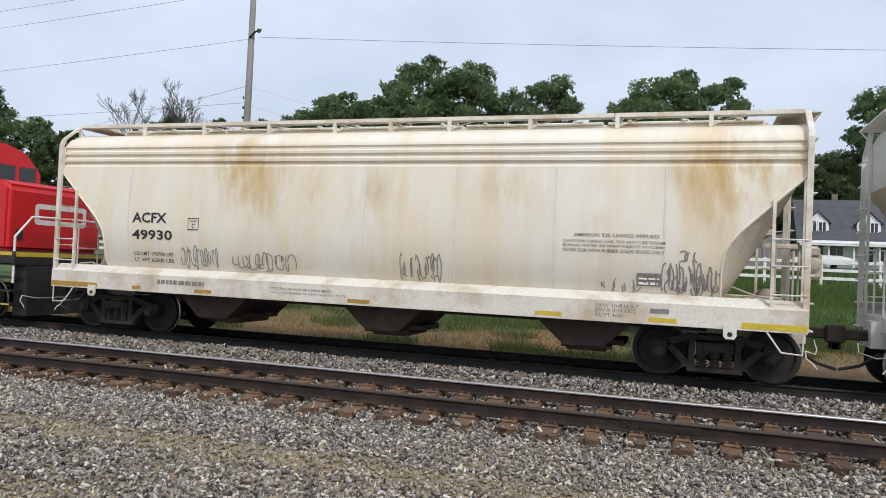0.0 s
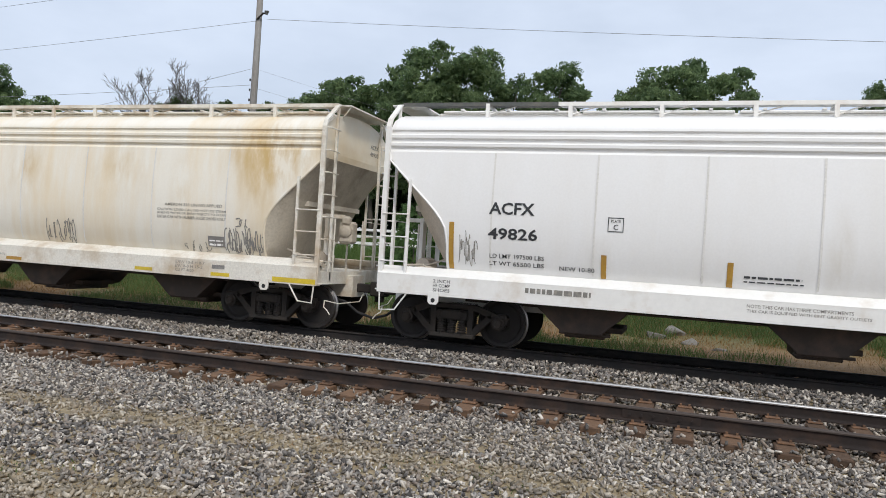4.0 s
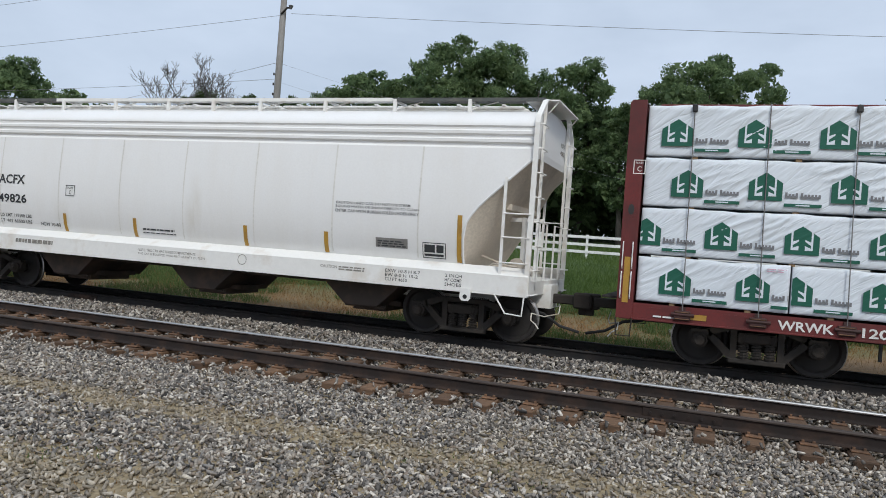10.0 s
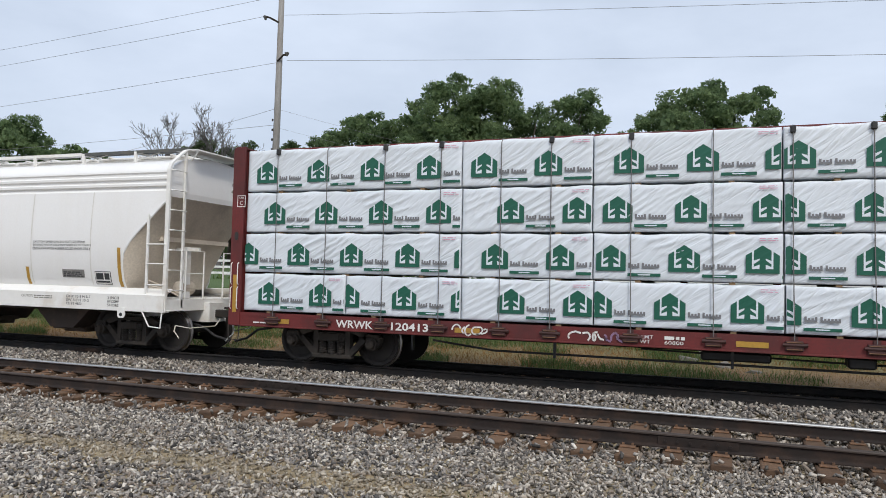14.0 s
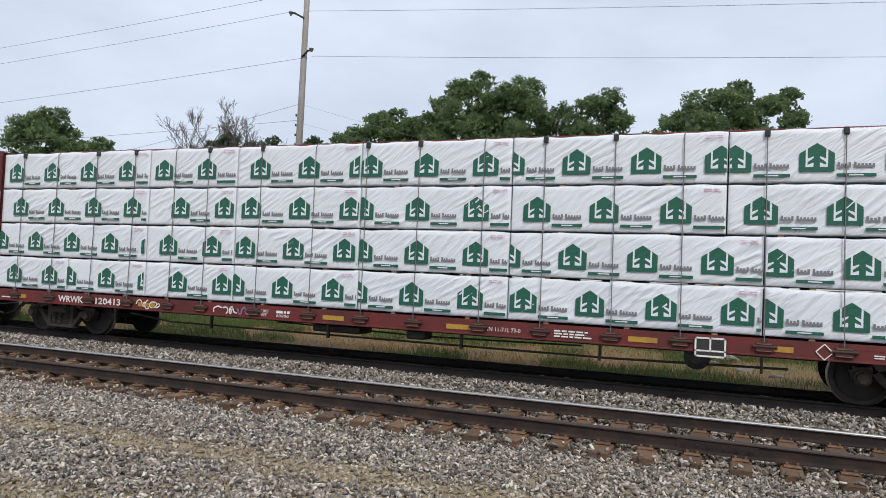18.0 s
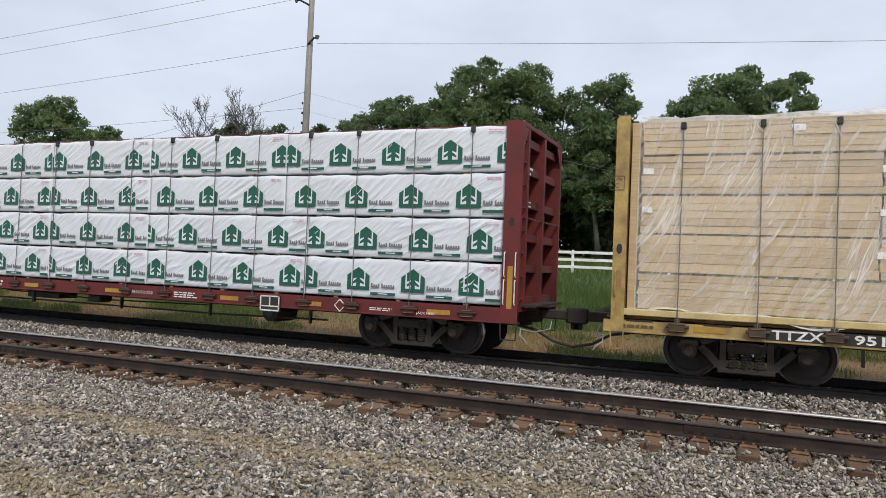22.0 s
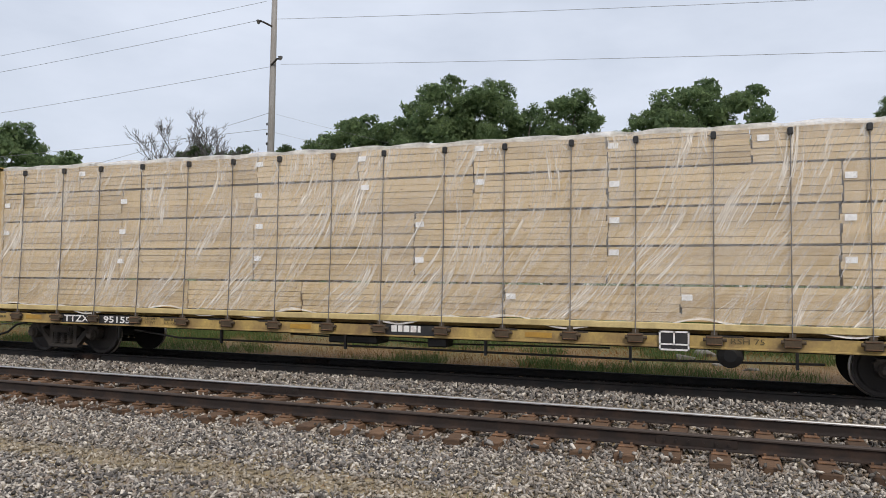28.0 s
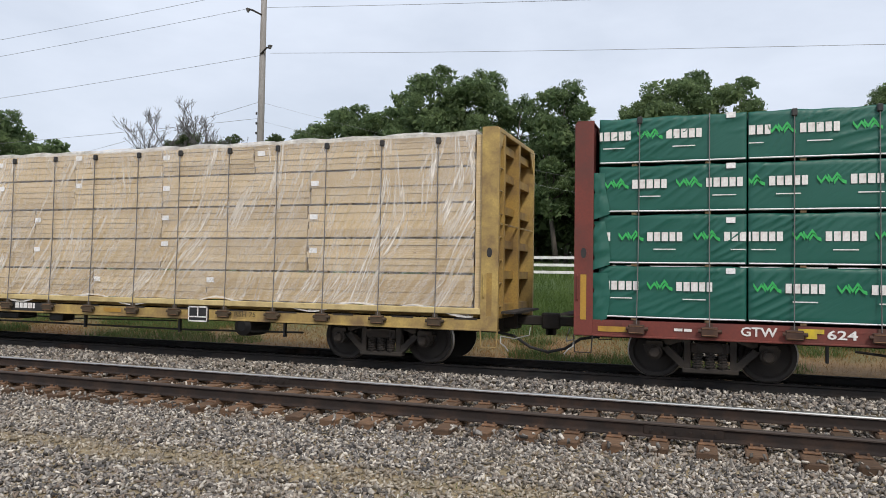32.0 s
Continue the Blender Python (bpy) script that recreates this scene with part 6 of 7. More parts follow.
def centre_beam_car(name, s0, label, paint, inner, winches, straps, marks, tabs, trucks, cable_top, chord_top=4.58, lead=(CB_HALF, 0.32), sill_top=0.985, deck=1.30):
    car = rolling(name, s0, label, "freight car", "centre-beam flat cars")
    inside = CB_HALF - 0.32
    bm = B()
    box(bm, -CB_HALF, CB_HALF, -deck, deck, 0.93, 0.985)
    part("deck", bm, inner, car)
    for side in (-1, 1):
        bm = B()
        y = side * 1.40
        box(bm, -CB_HALF, CB_HALF, min(y, y - side * 0.03), max(y, y - side * 0.03), 0.735, sill_top)
        box(bm, -CB_HALF, CB_HALF, min(y - side * 0.16, y + side * 0.012), max(y - side * 0.16, y + side * 0.012), 0.705, 0.735, 0.005)
        part("side_sill", bm, paint, car)
        for k in range(18):
            x = -CB_HALF + 0.6 + k * (2 * CB_HALF - 1.2) / 17
            if side < 0:
                bm = B()
                box(bm, x - 0.22, x + 0.22, y - 0.006, y, 0.90, 0.93)
                part("tie_rail", bm, paint if paint != M_YELLOW else M_GRIME, car)
    # centre beam: chords, posts, panel
    bm = B()
    box(bm, -inside, inside, -0.15, 0.15, chord_top - 0.14, chord_top, 0.01)
    part("top_chord", bm, paint, car)
    bm = B()
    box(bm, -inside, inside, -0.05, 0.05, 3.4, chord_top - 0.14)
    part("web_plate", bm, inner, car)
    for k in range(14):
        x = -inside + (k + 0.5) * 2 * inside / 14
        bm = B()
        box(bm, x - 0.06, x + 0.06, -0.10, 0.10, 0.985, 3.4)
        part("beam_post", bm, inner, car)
    bulkhead(car, -1, paint, inner, *lead)
    bulkhead(car, 1, paint, inner)
    bm = B()
    box(bm, -CB_HALF + 0.2, CB_HALF - 0.2, -0.28, 0.28, 0.60, 0.93)
    for k in range(12):
        x = -CB_HALF + 1.2 + k * (2 * CB_HALF - 2.4) / 11
        box(bm, x - 0.05, x + 0.05, -1.3, 1.3, 0.78, 0.93)
    part("underframe", bm, M_GRIME, car)
    # brake rods, hangers, reservoir
    bm = B()
    tube(bm, [(-6.8, -1.05, 0.60), (-5.6, -1.05, 0.47), (4.2, -1.05, 0.45), (7.0, -1.05, 0.50)], 0.022, 6)
    tube(bm, [(-3.0, -0.7, 0.62), (0.5, -0.7, 0.55), (3.6, -0.7, 0.60)], 0.018, 6)
    part("brake_rod", bm, M_BLACK, car)
    for x in (-7.2, -4.45, -1.5, 1.4, 4.0, 6.6):
        bm = B()
        box(bm, x - 0.022, x + 0.022, -1.12, -1.05, 0.40, 0.75)
        part("rod_hanger", bm, M_BLACK, car)
    bm = B()
    lathe_y(bm, [(0.10, -1.15), (0.20, -1.1), (0.22, -0.9), (0.22, -0.4), (0.1, -0.35)], 18, 5.6, 0.58)
    part("brake_cylinder", bm, M_BLACK, car)
    bm = B()
    box(bm, -2.0, -0.9, -0.9, -0.3, 0.50, 0.66, 0.03)
    part("air_reservoir", bm, M_BLACK, car)
    bm = B()
    box(bm, 0.2, 0.6, -1.0, -0.6, 0.50, 0.68, 0.03)
    part("control_valve", bm, M_BLACK, car)
    for x in trucks:
        truck(car, x)
    # winches and cables
    for s in winches:
        x = s - s0
        bm = B()
        d = 0.045 if paint == M_MAROON else 0.085
        box(bm, x - 0.13, x + 0.13, -1.40 - d, -1.402, 0.765, 0.925, 0.012)
        tube(bm, [(x - 0.17, -1.405 - d * 0.6, 0.86), (x + 0.19, -1.405 - d * 0.6, 0.86)], 0.030, 8)
        box(bm, x - 0.05, x + 0.05, -1.43, -1.402, 0.925, 0.99)
        w = part("winch", bm, M_WINCH_M if paint == M_MAROON else M_WINCH_Y if paint == M_YELLOW else M_WINCH, car)
        bm = B()
        for z in (0.79, 0.90):
            tube(bm, [(x - 0.11, -1.404 - d, z), (x + 0.11, -1.404 - d, z)], 0.008, 5)
        part("winch_bar", bm, M_PLATE, w)
    for i, s in enumerate(straps):
        x = s - s0
        w = min(winches, key=lambda q: abs(q - s)) - s0 if winches else x
        bm = B()
        tube(bm, [(x, -0.2, cable_top + 0.06), (x, -1.30, cable_top + 0.025), (x, -1.375, cable_top - 0.06), (x + (w - x) * 0.3, -1.38, 2.4), (w, -1.43, 0.93)], 0.0095, 5)
        c = part("tie_down_cable", bm, M_CABLE, car)
        if i % 3 != 1 or paint == M_YELLOW:
            bm = B()
            box(bm, x - 0.042, x + 0.042, -1.395, -1.29, cable_top - 0.11, cable_top + 0.012, 0.015)
            part("corner_guard", bm, M_BLACK, c)
    for s in tabs:
        flat_bar(car, s - s0 - 0.24, s - s0 + 0.24, 0.79, 0.88, lambda z: -1.412, M_AMBER)
    return car


WRAP_TOP = [1.78, 2.60, 3.44, 4.32]
WRAP_BOT = [1.02, 1.82, 2.65, 3.49]
EMBLEM = [[(-0.25, 0), (0.25, 0), (0.25, 0.285), (0, 0.45), (-0.25, 0.285)]]
EMBLEM_LINE = [(-0.158, 0.070), (-0.045, 0.070), (-0.045, 0.142), (-0.130, 0.106), (-0.130, 0.146), (-0.045, 0.212), (-0.045, 0.238), (-0.130, 0.202), (-0.130, 0.365), (-0.158, 0.345)]
EMBLEM_LINES = [EMBLEM_LINE, [(-a, b) for a, b in reversed(EMBLEM_LINE)]]


def flat_shapes(shapes, x0=None, x1=None, dx=0.0, z=0.0, y=0.0):
    bm = B()
    for poly in shapes:
        f = bm.faces.new([bm.verts.new((a + dx, y, b + z)) for a, b in poly])
        f.normal_update()
        bmesh.ops.triangulate(bm, faces=[f])
    for lim, sgn in ((x0, -1), (x1, 1)):
        if lim is not None:
            bmesh.ops.bisect_plane(bm, geom=bm.verts[:] + bm.edges[:] + bm.faces[:], plane_co=(lim, 0, 0), plane_no=(sgn, 0, 0), clear_outer=True)
    bm.normal_update()
    for f in bm.faces:
        if f.normal.y > 0:
            f.normal_flip()
    return bm


def rect(x0, x1, z0, z1):
    return [(x0, z0), (x1, z0), (x1, z1), (x0, z1)]


def creases(r, X, Z, tall, half):
    """Depth of the folds in a pulled wrap: sharp slanting ridges in bundles, over slow waves."""
    D = 0.006 * np.sin(2.3 * X + 3.0 * Z + r.uniform(0, 6.28)) + 0.004 * np.sin(5.1 * X - 4.0 * Z + r.uniform(0, 6.28))
    for deg, gap, deep, cut in ((34, 0.145, 0.027, 0.32), (47, 0.105, 0.020, 0.44), (22, 0.19, 0.021, 0.46), (64, 0.13, 0.015, 0.5)):
        a = radians(deg + r.uniform(-5, 5))
        u, w = -X * math.sin(a) + Z * math.cos(a), X * math.cos(a) + Z * math.sin(a)
        bend = 0.10 * np.sin(1.1 * w + r.uniform(0, 6.28)) + 0.05 * np.sin(3.0 * w + 5 * u + r.uniform(0, 6.28)) + 0.03 * np.sin(9 * u + r.uniform(0, 6.28))
        ph = (u + bend) / gap + r.uniform(0, 1)
        ridge = (1 - np.abs(np.sin(math.pi * ph))) ** 2.2
        cell = np.floor(ph)
        gain = 0.5 + 0.5 * np.sin(cell * 12.9898 + r.uniform(0, 6.28))
        where = 0.5 + 0.25 * np.sin(2.1 * X + 1.7 * Z + r.uniform(0, 6.28)) + 0.25 * np.sin(4.3 * w + 2.0 * u + r.uniform(0, 6.28)) + 0.35 * (Z / tall - 0.45)
        D += deep * ridge * gain * np.clip((where - cut) / 0.3, 0, 1)
    return np.clip(D, -0.014, 0.030)


def wrapped_pack(name, sa, sb, tier_lo, tier_hi, side, material, label, seed, hw=1.335, skid_h=0.04, group="wrapped lumber packs"):
    """A paper-wrapped lumber pack with creased faces and soft edges, on its skids."""
    mid, half = (sa + sb) / 2, (sb - sa) / 2 - 0.012
    p = rolling(name, mid, label, "lumber pack", group)
    y0, y1 = (-hw, -0.17) if side < 0 else (0.17, hw)
    fine = side < 0 and abs(mid) < 74
    nx, nz = (max(8, int(half * 2 / 0.028)), 28) if fine else (max(4, int(half * 2 / 0.2)), 5)
    z0, z1 = tier_lo + skid_h, tier_hi
    r = np.random.default_rng(seed)
    front = y0 if side < 0 else y1
    out = -1 if side < 0 else 1
    X, Z = np.meshgrid(np.linspace(-half, half, nx + 1), np.linspace(z0, z1, nz + 1))
    D = creases(r, X, Z - z0, z1 - z0, half)
    ei, ej = np.minimum(np.arange(nx + 1), nx - np.arange(nx + 1)) * 2 * half / nx, np.minimum(np.arange(nz + 1), nz - np.arange(nz + 1)) * (z1 - z0) / nz
    hold = np.minimum(1.0, ei / 0.07)[None, :] * np.minimum(1.0, ej / 0.06)[:, None]
    Y = front + out * (D * hold - 0.014 * (1 - hold))
    Z[-1] += 0.008 * np.sin(4 * X[-1] + r.uniform(0, 6.28)) + 0.006 * np.sin(11 * X[-1] + r.uniform(0, 6.28))
    v = [tuple(q) for q in np.stack([X, Y, Z], -1).reshape(-1, 3)]
    f = []
    w = nx + 1
    for j in range(nz):
        for i in range(nx):
            q = (j * w + i, j * w + i + 1, (j + 1) * w + i + 1, (j + 1) * w + i)
            f.append(q if side < 0 else q[::-1])
    base = len(v)
    back = y1 if side < 0 else y0
    for z in (z0, z1):
        for x in (-half, half):
            v.append((x, back, z))
    b0, b1, b2, b3 = base, base + 1, base + 2, base + 3
    bl, br, tl, tr = 0, nx, nz * w, nz * w + nx
    left = [j * w for j in range(nz + 1)]
    right = [j * w + nx for j in range(nz + 1)]
    low = list(range(nx + 1))
    top = [nz * w + i for i in range(nx + 1)]
    for ring in ([b0] + left + [b2], right[::-1] + [b1, b3], low[::-1] + [b0, b1], top + [b3, b2], [b0, b2, b3, b1]):
        f.append(tuple(ring) if side < 0 else tuple(ring[::-1]))
    wrap = raw("wrap", v, f, material, p)
    for q in wrap.data.polygons[:nx * nz]:
        q.use_smooth = True
    n = max(2, int(half * 2 / 1.3))
    for k in range(n):
        x = -half + (k + 0.5) * 2 * half / n
        bm = B()
        box(bm, x - 0.045, x + 0.045, min(y0, y1) + 0.03, max(y0, y1) - 0.03, tier_lo, z0 + 0.003)
        part("skid", bm, M_BOARD_END, p)
    return p, -hw - 0.026


EMBLEM_MESH = mesh_of(flat_shapes(EMBLEM), "emblem")
EMBLEM_MESH.materials.append(M_LOGO)
LINES_MESH = [mesh_of(flat_shapes([q], y=-0.003), "emblem_line") for q in EMBLEM_LINES]
for me in LINES_MESH:
    me.materials.append(M_WRAP)


def comb(x, heights):
    """A word as one plain bar with a notched top."""
    top, step, w = [], 0.050, 0.034
    for k, h in enumerate(heights):
        a = x + k * step
        top += [(a, 0.034), (a, h), (a + w, h), (a + w, 0.034)]
    return [(x, 0.0), (x + len(heights) * step - 0.016, 0.0)] + top[::-1]


WORDS = [comb(0.0, (0.088, 0.064, 0.064, 0.082)), comb(0.225, (0.088, 0.064, 0.066, 0.062, 0.066, 0.064))]
WORD_MESH = [mesh_of(flat_shapes([q]), "printed_name") for q in WORDS]
for me in WORD_MESH:
    me.materials.append(M_PRINT)
BAND_MESH = mesh_of(flat_shapes([rect(0, 0.54, 0, 0.052)]), "printed_band")
BAND_MESH.materials.append(M_LOGO)
BAND_BAR = mesh_of(flat_shapes([rect(0.17, 0.37, 0.018, 0.036)], y=-0.003), "band_bar")
BAND_BAR.materials.append(M_WRAP)


def prints(p, sa, sb, first, z, y):
    """Repeating print on a pack: emblem, name bars, band; cut at the pack's edge."""
    mid = (sa + sb) / 2
    c = first
    kinds = [("printed_emblem", -0.25, 0.25, EMBLEM_MESH, EMBLEM[0], 0.0, 0.0, M_LOGO), ("printed_band", 0.28, 0.82, BAND_MESH, rect(0, 0.54, 0, 0.052), -0.085, 0.28, M_LOGO),
             ("printed_name", 0.29, 0.48, WORD_MESH[0], WORDS[0], 0.055, 0.29, M_PRINT), ("printed_name", 0.515, 0.81, WORD_MESH[1], WORDS[1], 0.055, 0.29, M_PRINT)]
    while c - 0.85 < sb:
        for kind, a, b, mesh, shape, dz, dx, m in kinds:
            if c + b < sa + 0.03 or c + a > sb - 0.03:
                continue
            whole = c + a >= sa + 0.02 and c + b <= sb - 0.02
            lims = (sa + 0.02 - c - dx, sb - 0.02 - c - dx)
            o = link(kind, mesh, None, p) if whole else part(kind, flat_shapes([shape], *lims), m, p)
            o.location = (c + dx - mid, y, z + dz)
            if kind == "printed_band" and whole:
                link("band_bar", BAND_BAR, None, o)
            if kind == "printed_emblem":
                for me, q in zip(LINES_MESH, EMBLEM_LINES):
                    if whole:
                        link("emblem_line", me, None, o)
                    else:
                        bm = flat_shapes([q], *lims, y=-0.003)
                        if bm.faces:
                            part("emblem_line", bm, M_WRAP, o)
        c += 1.193


def build_white_load():
    starts = [[20.31, 21.0, 25.40, 26.93, 29.85, 33.25, 37.25], [19.78, 25.08, 27.15, 29.92, 32.92, 37.38], [20.39, 25.36, 27.25, 29.90, 33.44, 37.13], [20.18, 24.84, 27.43, 30.05, 32.93, 36.72]]
    edges = [[19.68, 22.05, 24.44, 26.86, 29.87, 32.95, 37.2, 41.42], [19.68, 24.42, 26.84, 29.85, 32.95, 37.2, 41.42], [19.68, 24.42, 26.82, 29.84, 32.95, 36.62, 41.42], [19.68, 24.40, 26.82, 29.82, 32.94, 36.62, 41.42]]
    starts[0][1] = 22.12
    for tier in range(4):
        lo = 0.987 if tier == 0 else WRAP_TOP[tier - 1]
        for k in range(len(edges[tier]) - 1):
            a, b = edges[tier][k], edges[tier][k + 1]
            for side in (-1, 1):
                p, y = wrapped_pack("lumber_pack", a, b, lo, WRAP_TOP[tier], side, M_WRAP, "lumber pack in creased white plastic wrap with green prints", tier * 10 + k + (50 if side > 0 else 0))
                if side < 0:
                    prints(p, a, b, starts[tier][k], WRAP_BOT[tier] + 0.15, y)
                    hb = (b - a) / 2
                    for q in range(2):
                        zz = WRAP_TOP[tier] - 0.075 - q * 0.035
                        bars(p, hb - 0.36, zz, 0.30, 0.016, 1, lambda g: y, M_STAMP, tier * 7 + k + q, 0.2, "pink_stamp")


CHEVRON = [[(x, z + 0.055) for x, z in ZIG] + [(x, z) for x, z in reversed(ZIG)] for ZIG in
           ([(-0.21, 0.03), (-0.15, -0.06), (-0.09, 0.03), (-0.03, -0.06)], [(-0.06, 0.05), (0.0, -0.04), (0.07, 0.07), (0.13, -0.01)], [(0.03, -0.07), (0.09, 0.02), (0.15, -0.05), (0.20, -0.07)])]
CHEV_MESH = mesh_of(flat_shapes(CHEVRON), "printed_zigzag")
CHEV_MESH.materials.append(M_LOGO_LT)
NAME_MESH = mesh_of(flat_shapes([rect(0, 0.09, -0.075, 0.075), rect(0.115, 0.21, -0.075, 0.075), rect(0.235, 0.335, -0.075, 0.075), rect(0.36, 0.45, -0.075, 0.075), rect(0.475, 0.56, -0.075, 0.075)]), "printed_name")
NAME_MESH.materials.append(M_WHITE)
LINE_MESH = mesh_of(flat_shapes([rect(0, 0.36, -0.009, 0.009)]), "printed_line")
LINE_MESH.materials.append(M_WHITE)


def build_green_load():
    tops = [1.90, 2.77, 3.60, 4.42]
    names = [[67.46, 68.63, 70.28, 71.48, 72.66, 73.9, 75.1], [66.99, 68.16, 69.37, 69.68, 70.85, 72.0, 73.2, 74.4], [67.91, 69.09, 70.04, 71.2, 72.4, 73.6, 74.8], [67.32, 68.46, 69.5, 70.49, 71.7, 72.9, 74.1]]
    nz = [1.575, 2.40, 3.29, 4.12]
    edges = [67.34, 69.72, 74.6, 79.5, 84.4, 88.6]
    for tier in range(4):
        lo = 0.987 if tier == 0 else tops[tier - 1]
        for k in range(5):
            a, b = edges[k], edges[k + 1]
            for side in (-1, 1):
                p, y = wrapped_pack("lumber_pack", a, b, lo, tops[tier], side, M_WRAP_G, "lumber pack in creased dark green plastic wrap", 200 + tier * 10 + k + (50 if side > 0 else 0), group="green lumber packs", skid_h=0.05)
                if side > 0:
                    continue
                mid = (a + b) / 2
                for s in names[tier]:
                    z = nz[tier]
                    if not (a <= s + 0.28 < b or (k == 0 and s + 0.28 < a)):
                        continue
                    for kind, mesh, d, ln, dz, m in (("printed_zigzag", CHEV_MESH, -0.26, 0.0, -0.01, M_LOGO_LT), ("printed_name", NAME_MESH, 0.0, 0.56, 0.0, M_WHITE), ("printed_line", LINE_MESH, 0.1, 0.36, -0.21, M_WHITE)):
                        l0 = s + d - (0.17 if kind == "printed_zigzag" else 0)
                        l1 = s + d + (0.17 if kind == "printed_zigzag" else ln)
                        if l0 > a + 0.02 and l1 < b - 0.02:
                            link(kind, mesh, None, p).location = (s + d - mid, y, z + dz)
                        elif l1 > a + 0.05 and l0 < b - 0.05:
                            shapes = [[(mesh.vertices[v].co.x, mesh.vertices[v].co.z) for v in q.vertices] for q in mesh.polygons]
                            part(kind, flat_shapes(shapes, a + 0.02 - s - d, b - 0.02 - s - d), m, p).location = (s + d - mid, y, z + dz)
                if k == 0 and tier < 3:
                    # torn end of the wrap hanging loose past the corner
                    q = np.random.default_rng(300 + tier)
                    hf, hgt = (b - a) / 2, tops[tier] - lo
                    verts, faces = [], []
                    for j in range(13):
                        v = j / 12
                        x0 = -hf - 0.035 - 0.06 * abs(math.sin(5 * v + tier * 1.7)) - 0.03 * q.random()
                        for i in range(6):
                            u = i / 5
                            x = x0 * (1 - u) + (-hf + 0.16 + 0.05 * math.sin(3 * v + tier)) * u
                            verts.append((x, y - 0.006 - 0.05 * math.sin(math.pi * u) * q.random() - 0.03 * (1 - u) * abs(math.sin(9 * v + tier)), lo + 0.02 + hgt * 0.85 * v - 0.10 * (1 - v) * (1 - u)))
                    for j in range(12):
                        for i in range(5):
                            m0 = j * 6 + i
                            faces.append((m0, m0 + 1, m0 + 7, m0 + 6))
                    raw("loose_wrap", verts, faces, M_WRAP_G, p, "torn loose end of the green wrap", True)
                if k == 0:
                    flat_bar(p, 69.40 - mid, 69.54 - mid, nz[tier] + 0.22, nz[tier] + 0.31, lambda zz: y - 0.002, M_PAPER, "paper_tag", "white paper tag")
                bm = B()
                tube(bm, [(a - mid + 0.03, y + 0.004, lo + 0.065), (0, y, lo + 0.06), (b - mid - 0.03, y + 0.004, lo + 0.065)], 0.014, 5)
                part("wrap_hem", bm, M_PAPER, p, "white hem of the wrap")


def build_bare_load():
    zt = [(0.987, 1.715), (1.715, 2.375), (2.375, 3.035), (3.035, 3.70), (3.70, 4.30)]
    edges = [[43.83, 49.28, 52.06, 56.24, 59.28, 65.10], [43.83, 47.40, 50.90, 54.48, 58.08, 61.65, 65.10], [43.83, 47.40, 50.90, 54.48, 58.08, 61.65, 65.10], [43.83, 47.42, 50.95, 53.29, 55.65, 58.08, 61.68, 65.10], [43.83, 46.15, 50.95, 53.27, 55.63, 58.07, 60.37, 65.10]]
    r = random.Random(11)
    cache = {}
    for tier, (lo, hi) in enumerate(zt):
        skid = 0.14 if tier == 0 else 0.035
        for k in range(len(edges[tier]) - 1):
            a, b = edges[tier][k], edges[tier][k + 1]
            mid, half = (a + b) / 2, (b - a) / 2 - 0.012
            for side in (-1, 1):
                p = rolling("lumber_pack", mid, "strapped pack of fresh pale softwood boards", "lumber pack", "bare lumber packs")
                y0, y1 = (-1.30, -0.17) if side < 0 else (0.17, 1.30)
                bm = B()
                box(bm, -half + 0.02, half - 0.02, y0 + 0.02, y1 - 0.02, lo + skid, hi - 0.006)
                part("core", bm, M_BOARD_END, p)
                n = max(2, int(half * 2 / 1.3))
                for q in range(n):
                    x = -half + (q + 0.5) * 2 * half / n
                    bm = B()
                    box(bm, x - 0.045, x + 0.045, y0 + 0.04, y1 - 0.04, lo, lo + skid + 0.003)
                    part("skid", bm, M_BOARD_END, p)
                if side > 0:
                    continue
                rows_n = (5, 6, 5, 4)[(tier * 3 + k) % 4]
                h = (hi - lo - skid) / rows_n
                key = (round(half, 3), round(h, 3))
                if key not in cache:
                    bm = B()
                    box(bm, -half, half, -0.02, 0.02, 0.003, h - 0.003, 0.003)
                    cache[key] = mesh_of(bm, "board")
                    cache[key].materials.append(M_BOARD)
                for q in range(rows_n):
                    o = link("board", cache[key], None, p)
                    o.location = (r.uniform(-0.02, 0.02), y0 - 0.001 + r.uniform(-0.016, 0.016), lo + skid + q * h + r.uniform(-0.005, 0.003))
    for x0, x1 in ((43.66, 43.80), (65.13, 65.31)):      # upright dunnage at both ends
        o = rolling("dunnage_board", (x0 + x1) / 2, "upright tan dunnage board between load and bulkhead", "board")
        bm = B()
        h = (x1 - x0) / 2
        box(bm, -h, h, -1.33, -1.24, 1.0, 4.28, 0.006)
        part("board", bm, M_BOARD, o)


